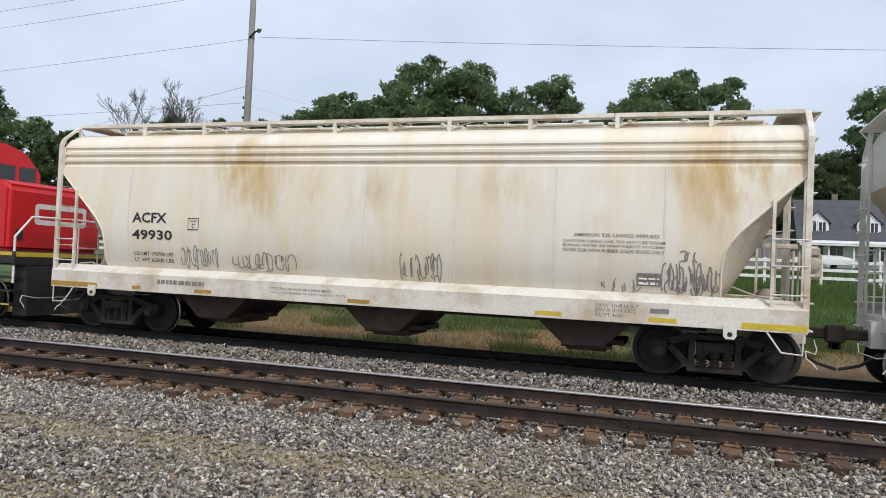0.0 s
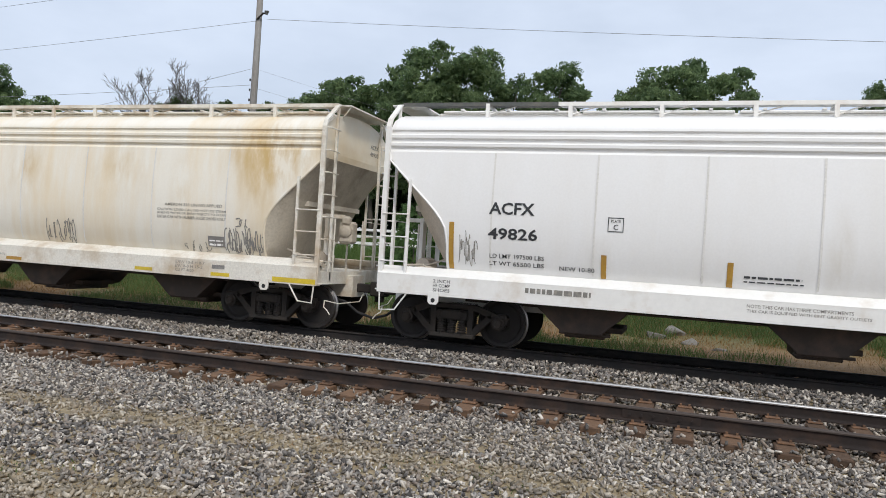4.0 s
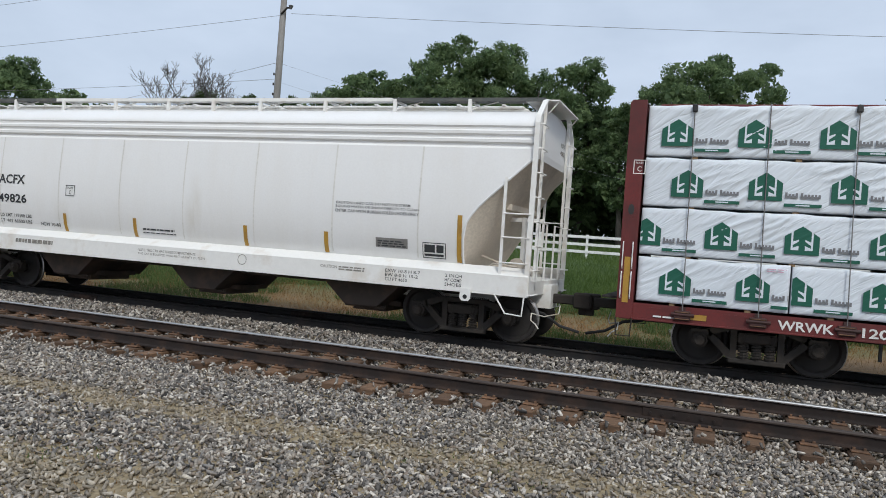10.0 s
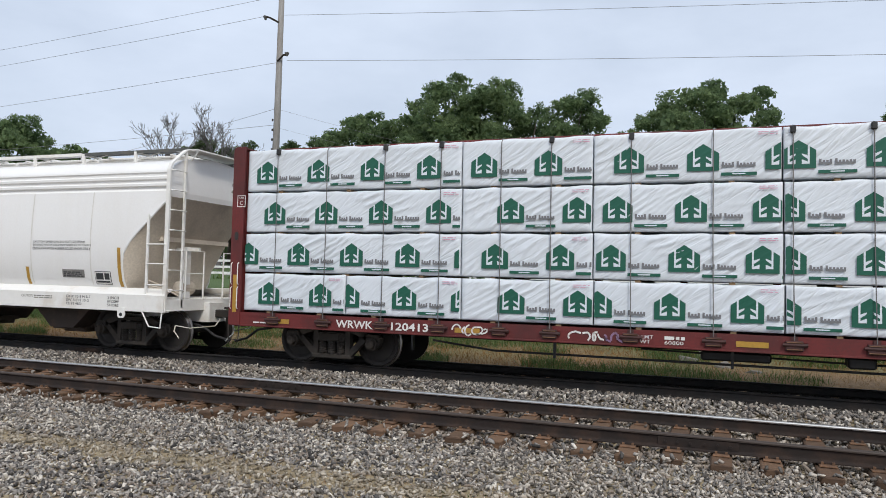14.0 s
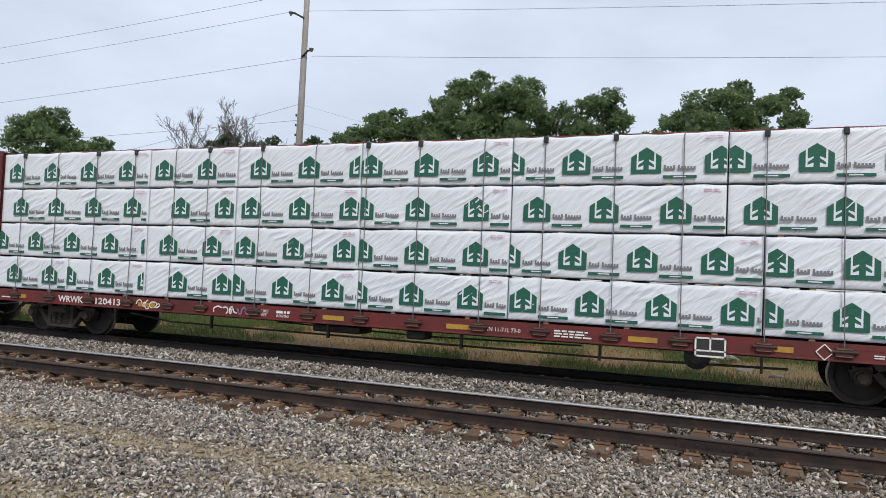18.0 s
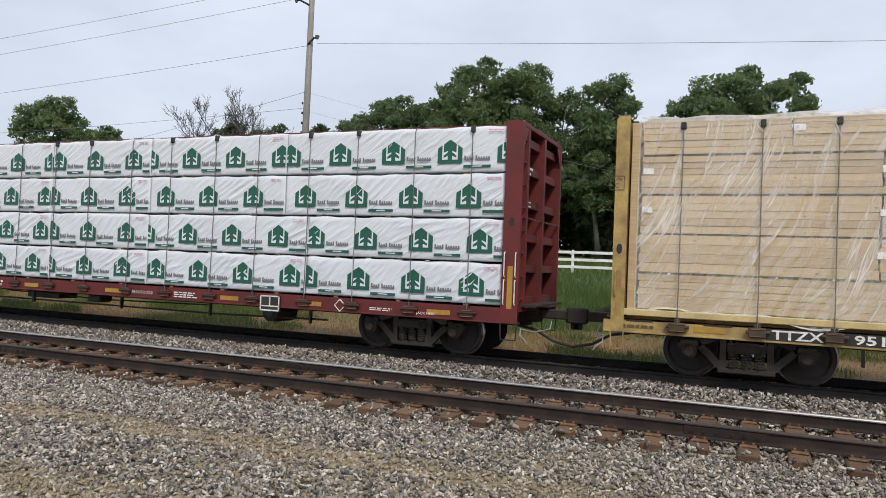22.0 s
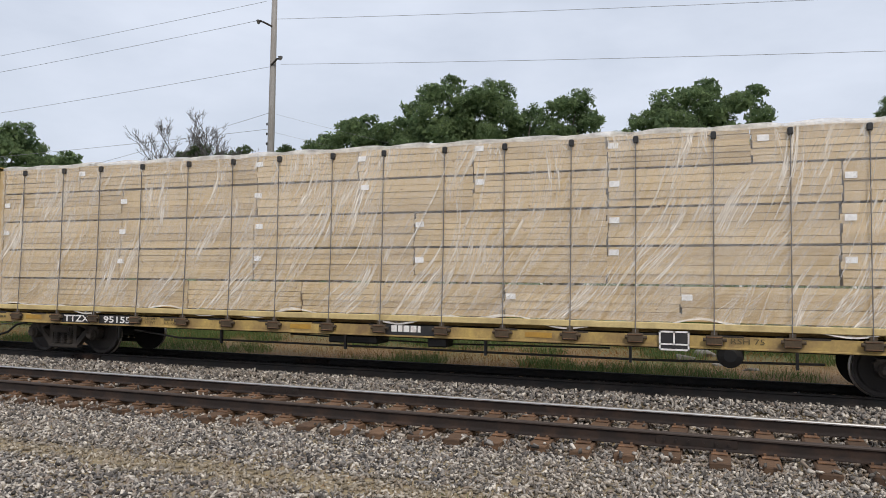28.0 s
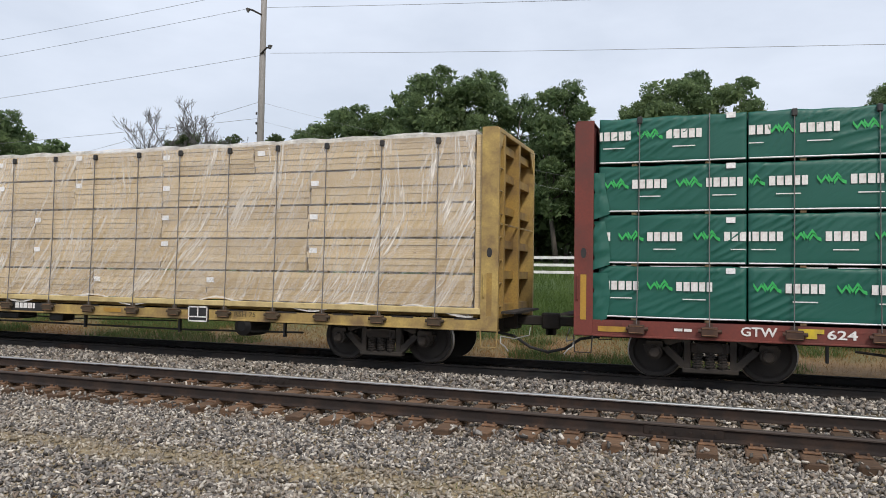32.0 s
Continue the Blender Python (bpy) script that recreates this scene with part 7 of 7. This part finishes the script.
def build_film():
    """Clear film over the bare load: a creased sheet on the side and over the top."""
    w = rolling("plastic_film", 54.3, "torn clear plastic film draped over bare lumber", "plastic film")
    a, b = -10.52, 10.82
    nx, nz, over = 620, 96, 8
    r = np.random.default_rng(5)
    ph = r.uniform(0, 6.28, 8)
    xs = np.linspace(a, b, nx + 1)
    hem = 1.05 + 0.07 * np.sin(xs * 1.7 + ph[0]) + 0.05 * np.sin(xs * 4.1 + ph[1])
    K = np.linspace(0, 1, nz + 1)[:, None]
    X = np.repeat(xs[None], nz + 1, 0)
    Z = hem + (4.31 - hem) * K
    drop = 4.31 - Z
    D = 0.010 * np.sin(4 * X + 3.1 * Z + ph[2]) + 0.03 * np.clip(0.2 - K, 0, 1) * (1 + np.sin(3 * X + ph[4]))
    for slope, lean, gap, deep, cut in ((0.34, 1.25, 0.21, 0.024, 0.30), (0.20, 1.55, 0.13, 0.016, 0.40), (0.52, 1.15, 0.30, 0.028, 0.42), (0.75, 1.3, 0.17, 0.015, 0.55)):
        U = X + slope * drop ** lean + 0.10 * np.sin(0.8 * X + 1.3 * Z + r.uniform(0, 6.28)) + 0.04 * np.sin(2.9 * X - 2 * Z + r.uniform(0, 6.28))
        q = U / gap
        ridge = (1 - np.abs(np.sin(math.pi * q))) ** 2.0
        gain = 0.5 + 0.5 * np.sin(np.floor(q) * 12.9898 + r.uniform(0, 6.28))
        where = 0.5 + 0.3 * np.sin(0.9 * U + 0.8 * Z + r.uniform(0, 6.28)) + 0.25 * np.sin(2.3 * X + 1.9 * Z + r.uniform(0, 6.28)) + 0.10 * (1.5 - K * 2)
        D += deep * ridge * gain * np.clip((where - cut) / 0.3, 0, 1)
    D *= np.clip((1 - K) / 0.06, 0, 1)
    Y = -1.342 - np.clip(D, 0, 0.045)
    Q = np.linspace(0, 1, over + 1)[1:, None]
    Xt = np.repeat(xs[None], over, 0)
    Zt = 4.31 + 0.06 * np.sin(Q * 1.57) + 0.02 * np.sin(2.3 * Xt + ph[5]) * Q + 0.012 * np.sin(6 * Xt + ph[6]) * Q
    Yt = -1.342 + 1.1 * Q + 0 * Xt
    v = np.concatenate([np.stack([X, Y, Z], -1), np.stack([Xt, Yt, Zt], -1)]).reshape(-1, 3)
    f = [(j * (nx + 1) + i, j * (nx + 1) + i + 1, (j + 1) * (nx + 1) + i + 1, (j + 1) * (nx + 1) + i) for j in range(nz + over) for i in range(nx)]
    sheet = raw("sheet", v, f, M_FILM, w, smooth=True)
    loops = np.empty(len(sheet.data.loops), dtype=np.int32)
    sheet.data.loops.foreach_get("vertex_index", loops)
    fall = np.maximum(0.0, 4.31 - v[:, 2])
    for layer, slope, lean in (("fold_a", 0.34, 1.25), ("fold_b", 0.09, 2.4), ("fold_c", 0.5, 1.05)):
        u = v[:, 0] + slope * fall ** lean + 0.12 * np.sin(0.8 * v[:, 0] + 1.3 * fall) + 0.05 * np.sin(2.9 * v[:, 0] - 2 * fall)
        sheet.data.uv_layers.new(name=layer).data.foreach_set("uv", np.stack([u, fall], -1)[loops].astype(np.float32).reshape(-1))
    # the sheet's white top edge, the hem, and the flap round the end
    bm = B()
    rows = [[], [], [], [], []]
    for i in range(241):
        x = a + (b - a) * i / 240
        puff = 0.008 * math.sin(2.6 * x + ph[6]) + 0.006 * math.sin(7.1 * x + ph[7])
        rise = 0.055 * abs(math.sin(math.pi * (x - a - 0.72) / 1.17)) ** 0.6
        for q, (y, z) in enumerate(((-1.349, 4.27 + puff), (-1.347, 4.315 + puff), (-1.33, 4.335 + rise * 0.4), (-1.2, 4.345 + rise + puff), (-0.7, 4.36 + rise + puff))):
            rows[q].append(bm.verts.new((x, y, z)))
    for u, w2 in zip(rows, rows[1:]):
        for k in range(240):
            bm.faces.new((u[k], u[k + 1], w2[k + 1], w2[k]))
    part("top_edge", bm, M_FILM_FOLD, w, "white gathered edge of the film", smooth=True)
    bm = B()
    lo, hi = [], []
    for i in range(151):
        x = a + (b - a) * i / 150
        hem = 1.06 + 0.07 * math.sin(x * 1.7 + ph[0]) + 0.05 * math.sin(x * 4.1 + ph[1])
        wide = 0.016 + 0.03 * max(0.0, math.sin(x * 2.9 + ph[2])) ** 3 + 0.02 * max(0.0, math.sin(x * 7.3 + ph[4])) ** 2
        lo.append(bm.verts.new((x, -1.40, hem - 0.01)))
        hi.append(bm.verts.new((x, -1.385, hem + wide)))
    for k in range(150):
        bm.faces.new((lo[k], lo[k + 1], hi[k + 1], hi[k]))
    part("hem", bm, M_FILM_FOLD, w, "crumpled white hem of the film", smooth=True)
    bm = B()
    flap = [[bm.verts.new((b + 0.012 + 0.012 * math.sin(6 * z + 3 * y), y, z)) for y in np.linspace(-1.352, -0.2, 8)] for z in np.linspace(1.05, 4.36, 24)]
    for u, w2 in zip(flap, flap[1:]):
        for k in range(7):
            bm.faces.new((u[k], u[k + 1], w2[k + 1], w2[k]))
    part("end_flap", bm, M_FILM_FOLD, w, smooth=True)
    # folds pulled tight from the cables down to the hem, steep at the top and lying over at the foot
    rr = random.Random(15)

    def strand(bm, x0, z0, x1, z1, lean, th, y, lift):
        n, p = 12, []
        for i in range(n + 1):
            q = i / n
            xx = x0 + (x1 - x0) * q ** lean
            if not a + 0.04 < xx < b - 0.04:
                return
            half_w = th * (0.12 + math.sin(math.pi * min(1.0, q * 0.92 + 0.04)) ** 0.8)
            p.append((xx, z0 + (z1 - z0) * q, half_w))
        rows = [[bm.verts.new((xx + k * hw, y - (lift if k == 0 else 0), zz + (0.35 * k * hw))) for k in (-1, 0, 1)] for xx, zz, hw in p]
        for u, w2 in zip(rows, rows[1:]):
            for k in range(2):
                bm.faces.new((u[k], w2[k], w2[k + 1], u[k + 1]))

    bm = B()
    for k in range(38):      # bundles of sharp folds that run side by side
        foot = a + 0.3 + k * 0.59
        pull = 0.5 + 0.5 * math.sin(k * 1.35 + 0.6) * math.sin(k * 0.41 + 1.1)
        z0, drop = rr.uniform(2.6, 4.23), rr.uniform(1.0, 2.9)
        slope, lean = rr.uniform(0.30, 0.62), rr.uniform(1.15, 1.7)
        for q in range(int(1 + 4 * pull)):
            d = (q - 3) * rr.uniform(0.035, 0.075)
            za = min(4.235, z0 + rr.uniform(-0.35, 0.35))
            zb = max(1.07, za - drop * rr.uniform(0.55, 1.15))
            strand(bm, foot + d, za, foot + d * 0.7 - (za - zb) * slope * rr.uniform(0.9, 1.1), zb, lean, rr.choice((0.004, 0.005, 0.006, 0.008, 0.011)), -1.389, 0.005)
        foot += rr.uniform(-0.2, 0.2)
        flat = rr.uniform(1.0, 1.9)
        for q in range(int(4 + 6 * pull)):       # flatter ones that gather along the hem
            za = rr.uniform(1.25, 1.85)
            zb = max(1.07, za - rr.uniform(0.2, 0.6))
            strand(bm, foot + q * 0.05, za, foot + q * 0.05 - (za - zb) * flat, zb, 1.4, rr.choice((0.004, 0.005, 0.008, 0.012)), -1.389, 0.006)
    for k in range(19):                          # short gathers under the guards
        for q in range(4):
            x0 = a + 0.62 + k * 1.17 + rr.uniform(-0.05, 0.05)
            strand(bm, x0, 4.225, x0 + (q - 1.5) * rr.uniform(0.05, 0.16), 4.225 - rr.uniform(0.15, 0.45), 1.0, rr.uniform(0.004, 0.008), -1.385, 0.005)
    part("folds", bm, M_FILM_LINE, w, "milky folds pulled tight in the film", smooth=True)
    tags = [(46.25, 4.12), (47.49, 3.45), (47.47, 2.78), (47.44, 2.13), (51.02, 4.12), (51.0, 3.48), (51.04, 2.84), (51.02, 2.18), (53.37, 4.12), (53.44, 3.56), (54.6, 2.82), (54.6, 2.15), (55.76, 4.2), (55.78, 3.58), (56.38, 1.5), (58.18, 4.12), (58.2, 3.46), (58.2, 2.83), (58.19, 2.28), (59.38, 1.53), (60.55, 4.12), (61.8, 3.47), (61.79, 2.81), (61.79, 2.15), (43.95, 3.45), (43.95, 2.8)]
    for s, z in tags:
        bm = B()
        box(bm, s - 54.3 - 0.085, s - 54.3 + 0.085, -1.345, -1.336, z - 0.05, z + 0.05)
        part("paper_tag", bm, M_PAPER, w, "white paper tag")


def marks_row(car, items):
    for word, x, z, w, h, m in items:
        lettering(word, x, z, w, h, lambda q: -1.414, m, car)


def frame_panel(car, x, z, w, h):
    flat_bar(car, x, x + w, z, z + h, lambda q: -1.45, M_BLACK, "inspection_panel", "black inspection panel with white frame")
    bm = B()
    t = 0.028
    for q in ((x, x + w, z, z + t), (x, x + w, z + h - t, z + h), (x, x + t, z, z + h), (x + w - t, x + w, z, z + h), (x + w * 0.5 - t / 2, x + w * 0.5 + t / 2, z + h * 0.3, z + h), (x, x + w, z + h * 0.28, z + h * 0.36)):
        box(bm, q[0], q[1], -1.458, -1.452, q[2], q[3])
    part("panel_frame", bm, M_WHITE, car)
    bm = B()
    box(bm, x, x + w, -1.448, -1.40, z, z + h)
    part("panel_back", bm, M_BLACK, car)


def build_centre_beams():
    s0 = 30.60
    st = [20.43, 21.58, 22.84, 24.0, 25.17, 26.09, 27.47, 28.78, 29.97, 31.10, 32.41, 33.56, 34.8, 35.93, 37.2, 38.32, 39.57, 40.75]
    a = centre_beam_car("centre_beam_car", s0, "maroon centre-beam flat car carrying white wrapped lumber", M_MAROON, M_MAROON, [q + 0.03 for q in st], st, None, [20.6, 24.6, 29.39, 32.05, 35.36, 37.41, 40.21], (-8.96, 8.93), 4.32, lead=(11.21, 0.27))
    marks_row(a, [("WRWK", 21.90 - s0, 0.77, 0.80, 0.15, M_WHITE), ("120413", 23.08 - s0, 0.77, 0.76, 0.15, M_WHITE), ("LD LMT", 27.52 - s0, 0.85, 0.35, 0.06, M_WHITE), ("LT WT", 27.52 - s0, 0.77, 0.30, 0.06, M_WHITE), ("60800", 28.05 - s0, 0.77, 0.30, 0.06, M_WHITE), ("IN 11-71L 73-0", 32.62 - s0, 0.80, 0.62, 0.075, M_WHITE), ("JACK HERE", 39.75 - s0, 0.76, 0.4, 0.06, M_WHITE)])
    scribble(a, 24.35 - s0, 0.76, 0.62, 0.17, 51, 5, 0.014, M_WHITE, lambda q: -1.415)
    scribble(a, 26.55 - s0, 0.75, 0.55, 0.19, 57, 4, 0.016, M_WHITE, lambda q: -1.415)
    scribble(a, 27.0 - s0, 0.76, 0.4, 0.15, 58, 4, 0.018, M_LILAC, lambda q: -1.4155)
    bars(a, 28.05 - s0, 0.85, 0.34, 0.06, 1, lambda q: -1.414, M_WHITE, 2, 0.1)
    bars(a, 33.85 - s0, 0.78, 0.7, 0.14, 3, lambda q: -1.413, M_WHITE, 3)
    bars(a, 20.0 - s0, 0.78, 0.45, 0.05, 1, lambda q: -1.413, M_WHITE, 5)
    bars(a, 38.75 - s0, 0.79, 0.5, 0.07, 2, lambda q: -1.413, M_WHITE, 6)
    frame_panel(a, 36.19 - s0, 0.63, 0.48, 0.32)
    bm = B()
    for k in range(4):
        c = [(38.08 - s0, 0.72), (38.2 - s0, 0.84), (38.08 - s0, 0.96), (37.96 - s0, 0.84)]
        p, q = c[k], c[(k + 1) % 4]
        tube(bm, [(p[0], -1.416, p[1]), (q[0], -1.416, q[1])], 0.011, 4)
    part("diamond_mark", bm, M_WHITE, a)
    bm = B()
    box(bm, -CB_HALF + 0.06, -CB_HALF + 0.26, -1.4245, -1.4215, 3.15, 3.165)
    box(bm, -CB_HALF + 0.06, -CB_HALF + 0.26, -1.4245, -1.4215, 3.375, 3.39)
    box(bm, -CB_HALF + 0.06, -CB_HALF + 0.075, -1.4245, -1.4215, 3.165, 3.375)
    box(bm, -CB_HALF + 0.245, -CB_HALF + 0.26, -1.4245, -1.4215, 3.165, 3.375)
    part("sign_border", bm, M_WHITE, a)
    lettering("PLATE", -CB_HALF + 0.095, 3.32, 0.13, 0.035, lambda q: -1.425, M_WHITE, a)
    lettering("C", -CB_HALF + 0.125, 3.19, 0.07, 0.09, lambda q: -1.425, M_WHITE, a)
    for k, (z, y0, w) in enumerate(((3.62, -0.85, 0.42), (3.52, -0.85, 0.30), (2.98, -0.85, 0.36), (2.90, -0.85, 0.36))):
        bm = B()
        box(bm, CB_HALF - 0.098, CB_HALF - 0.094, y0, y0 + w, z - 0.022 if k < 2 else z - 0.012, z + 0.022 if k < 2 else z + 0.012)
        part("plain_bar", bm, M_WHITE, a)
    s1 = 54.44
    sy = [44.5, 45.72, 46.81, 47.99, 49.24, 50.38, 51.5, 52.73, 53.84, 55.09, 56.25, 57.46, 58.56, 59.8, 60.95, 62.06, 63.25, 64.4]
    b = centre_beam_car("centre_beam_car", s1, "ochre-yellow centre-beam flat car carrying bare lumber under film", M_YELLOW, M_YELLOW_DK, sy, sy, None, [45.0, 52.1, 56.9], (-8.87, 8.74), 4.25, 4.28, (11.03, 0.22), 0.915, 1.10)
    for x0, x1 in ((45.85, 46.70), (46.95, 47.95), (53.95, 54.95)):
        flat_bar(b, x0 - s1, x1 - s1, 0.74, 0.925, lambda q: -1.411, M_BLACK, "black_panel", "black number panel")
    marks_row(b, [("TTZX", 45.93 - s1, 0.762, 0.74, 0.145, M_WHITE), ("95155", 47.08 - s1, 0.762, 0.76, 0.145, M_WHITE), ("RSH 75", 60.05 - s1, 0.80, 0.5, 0.09, M_YINK), ("LD LMT", 48.25 - s1, 0.86, 0.32, 0.06, M_YINK), ("LT WT", 48.25 - s1, 0.775, 0.28, 0.06, M_YINK), ("63100", 48.75 - s1, 0.775, 0.32, 0.06, M_YINK)])
    bars(b, 48.75 - s1, 0.86, 0.34, 0.06, 1, lambda q: -1.414, M_YINK, 2, 0.1)
    bars(b, 54.08 - s1, 0.80, 0.72, 0.12, 1, lambda q: -1.416, M_WHITE, 3, 0.0)
    bars(b, 43.6 - s1, 0.80, 0.6, 0.05, 1, lambda q: -1.414, M_YINK, 7, 0.1)
    frame_panel(b, 58.94 - s1, 0.66, 0.48, 0.32)
    bm = B()
    box(bm, -CB_HALF + 0.32, CB_HALF - 0.32, -1.405, -1.30, 1.0, 1.11, 0.01)
    part("edge_curb", bm, M_CURB, b)
    plate_sign(b, -CB_HALF + 0.03, 3.12, lambda q: -1.425, 0.25, 0.25, M_YINK)
    s2 = 78.10
    c = centre_beam_car("centre_beam_car", s2, "oxide-red centre-beam flat car carrying green wrapped lumber", M_REDBROWN, M_MAROON, [68.0, 69.15, 70.40, 71.6, 72.8, 74.0, 75.2, 76.4], [68.03, 69.14, 70.41, 71.6, 72.8, 74.0, 75.2, 76.4], None, [67.6], (-8.94, 8.89), 4.42, 4.40)
    marks_row(c, [("GTW", 69.62 - s2, 0.80, 0.54, 0.15, M_WHITE), ("624", 70.86 - s2, 0.80, 0.42, 0.145, M_WHITE)])
    bm = flat_shapes([rect(70.45 - s2, 70.82 - s2, 0.88, 0.95), rect(70.56 - s2, 70.72 - s2, 0.80, 0.88)], y=-1.416)
    part("yellow_mark", bm, M_SAFETY, c)
    bars(c, 68.6 - s2, 0.84, 0.3, 0.05, 1, lambda q: -1.414, M_WHITE, 5, 0.1)
    coupler(a, -CB_HALF, -1, 1.44)
    coupler(a, CB_HALF, 1, 1.6)
    coupler(b, -CB_HALF, -1, 1.6)
    coupler(b, CB_HALF, 1, 1.4)
    coupler(c, -CB_HALF, -1, 1.4)


def build_engine():
    s0 = -23.58
    e = rolling("locomotive", s0, "red diesel locomotive with black underframe and white handrails", "locomotive")
    n = 8.8                      # nose front
    bm = B()
    box(bm, -9.4, n + 0.35, -1.5, 1.5, 1.30, 1.62, 0.02)
    part("frame", bm, M_BLACK, e)
    flat_bar(e, -9.4, n + 0.3, 1.52, 1.60, lambda z: -1.506, M_SAFETY, "safety_stripe", "yellow safety stripe")
    bm = B()
    box(bm, n + 0.352, n + 0.356, -1.45, 1.45, 1.50, 1.60)
    part("safety_stripe", bm, M_SAFETY, e)
    bm = B()
    prism(bm, [(n - 2.4, 1.62), (n, 1.62), (n, 3.1), (n - 0.16, 3.25), (n - 2.4, 3.32)], -1.4, 1.4)
    bmesh.ops.recalc_face_normals(bm, faces=bm.faces)
    bmesh.ops.bevel(bm, geom=bm.edges[:], offset=0.09, segments=3, affect="EDGES")
    part("nose", bm, M_LOCO, e)
    bm = B()
    f = n - 2.2
    sec = [(-1.5, 1.62), (-1.5, 3.72), (-1.0, 4.22), (-0.4, 4.38), (0.4, 4.38), (1.0, 4.22), (1.5, 3.72), (1.5, 1.62)]
    ends = [[bm.verts.new((x, y, z)) for y, z in sec] for x in (f - 2.6, f)]
    for k in range(8):
        bm.faces.new((ends[0][k], ends[0][(k + 1) % 8], ends[1][(k + 1) % 8], ends[1][k]))
    bm.faces.new(ends[0])
    bm.faces.new(ends[1])
    bmesh.ops.recalc_face_normals(bm, faces=bm.faces)
    bmesh.ops.bevel(bm, geom=bm.edges[:], offset=0.05, segments=2, affect="EDGES")
    cab = part("cab", bm, M_LOCO, e)
    for y0, y1 in ((-1.3, -0.72), (-0.62, 0.0), (0.1, 0.66), (0.78, 1.3)):
        bm = B()
        box(bm, f - 0.02, f + 0.012, y0, y1, 3.36, 3.84, 0.006)
        part("windshield", bm, M_GLASS, cab)
    for x0, x1 in ((f - 1.0, f - 0.35), (f - 2.1, f - 1.3)):
        bm = B()
        box(bm, x0, x1, -1.515, -1.495, 3.0, 3.6, 0.008)
        part("window", bm, M_GLASS, cab)
    bm = B()
    box(bm, f - 0.30, f + 0.05, -0.95, -0.35, 3.90, 4.10, 0.01)
    part("number_board", bm, M_BLACK, cab)
    bm = B()
    box(bm, f + 0.051, f + 0.056, -0.85, -0.45, 3.95, 4.05)
    part("plain_bar", bm, M_WHITE, cab)
    for z in (3.90, 4.10):
        bm = B()
        tube(bm, [(f - 0.1, -0.05, z), (f + 0.03, -0.05, z)], 0.085, 12)
        part("headlight", bm, M_WHITE, cab)
    bm = B()
    box(bm, -9.2, f - 2.6, -0.95, 0.95, 1.62, 4.3, 0.06)
    part("long_hood", bm, M_LOCO, e)
    # emblem on the nose front, seen from the side of the hoppers
    bm = B()
    ring = [(0.9 * math.cos(k * math.tau / 28), 0.21 * math.sin(k * math.tau / 28)) for k in range(28)]
    for k in range(28):
        (a0, b0), (a1, b1) = ring[k], ring[(k + 1) % 28]
        sq = [max(-0.78, min(0.78, q * 1.25)) for q in (a0, a1)]
        rr = [max(-0.25, min(0.25, q * 1.6)) for q in (b0, b1)]
        v = [bm.verts.new((n + 0.006, 0.1 + y, 2.51 + z)) for y, z in ((sq[0], rr[0]), (sq[1], rr[1]), (sq[1] * 0.86, rr[1] * 0.52), (sq[0] * 0.86, rr[0] * 0.52))]
        bm.faces.new(v)
    bmesh.ops.recalc_face_normals(bm, faces=bm.faces)
    part("painted_emblem", bm, M_WHITE, e, "white painted band emblem")
    bm = B()
    box(bm, n + 0.001, n + 0.03, -1.2, -1.0, 1.9, 2.12, 0.01)
    part("vent", bm, M_BLACK, e)
    for side in (-1, 1):
        bm = B()
        tube(bm, [(n + 0.3, side * 1.45, 0.9), (n + 0.3, side * 1.45, 1.95), (n + 0.28, side * 1.0, 2.42), (n + 0.28, side * 0.2, 2.44)], 0.028, 6)
        part("handrail", bm, M_WHITE, e)
        bm = B()
        for k in range(4):
            box(bm, n - 0.5, n + 0.3, min(side * 1.2, side * 1.5), max(side * 1.2, side * 1.5), 0.40 + k * 0.3, 0.44 + k * 0.3)
        box(bm, n - 0.55, n - 0.5, min(side * 1.2, side * 1.5), max(side * 1.2, side * 1.5), 0.4, 1.4)
        part("steps", bm, M_BLACK, e)
        flat_bar(e, n - 0.5, n + 0.3, 0.405, 0.435, lambda z: -1.505, M_SAFETY, "step_edge") if side < 0 else None
    bm = B()
    prism(bm, [(n, 0.15), (n + 0.42, 0.15), (n + 0.36, 1.3), (n, 1.3)], -1.15, 1.15)
    bmesh.ops.recalc_face_normals(bm, faces=bm.faces)
    part("pilot", bm, M_BLACK, e)
    bm = B()
    box(bm, -3.0, 3.0, -1.35, 1.35, 0.35, 1.3, 0.15)
    part("fuel_tank", bm, M_BLACK, e)
    for x in (-6.2, 6.0):
        truck(e, x, 1.7, 0.457)
    coupler(e, n + 0.35, 1, 0.9)


build_hoppers()
build_centre_beams()
build_engine()
build_white_load()
build_bare_load()
build_film()
build_green_load()


def motions():
    ts = [t for t, _ in RUN]
    xs = [x for _, x in RUN]
    for ob, s in MOVERS:
        walk(ob, [(t, pose(s + x, TRAIN_Y, 0)) for t, x in RUN])
    for w, dx, r in SPINNERS:
        rows = []
        for k in range(129):
            t = k * 0.25
            turn = float(np.interp(t, ts, xs)) / r
            rows.append((t, Matrix.Translation((dx, 0, r)) @ Matrix.Rotation(turn, 4, "Y")))
        walk(w, rows)


motions()
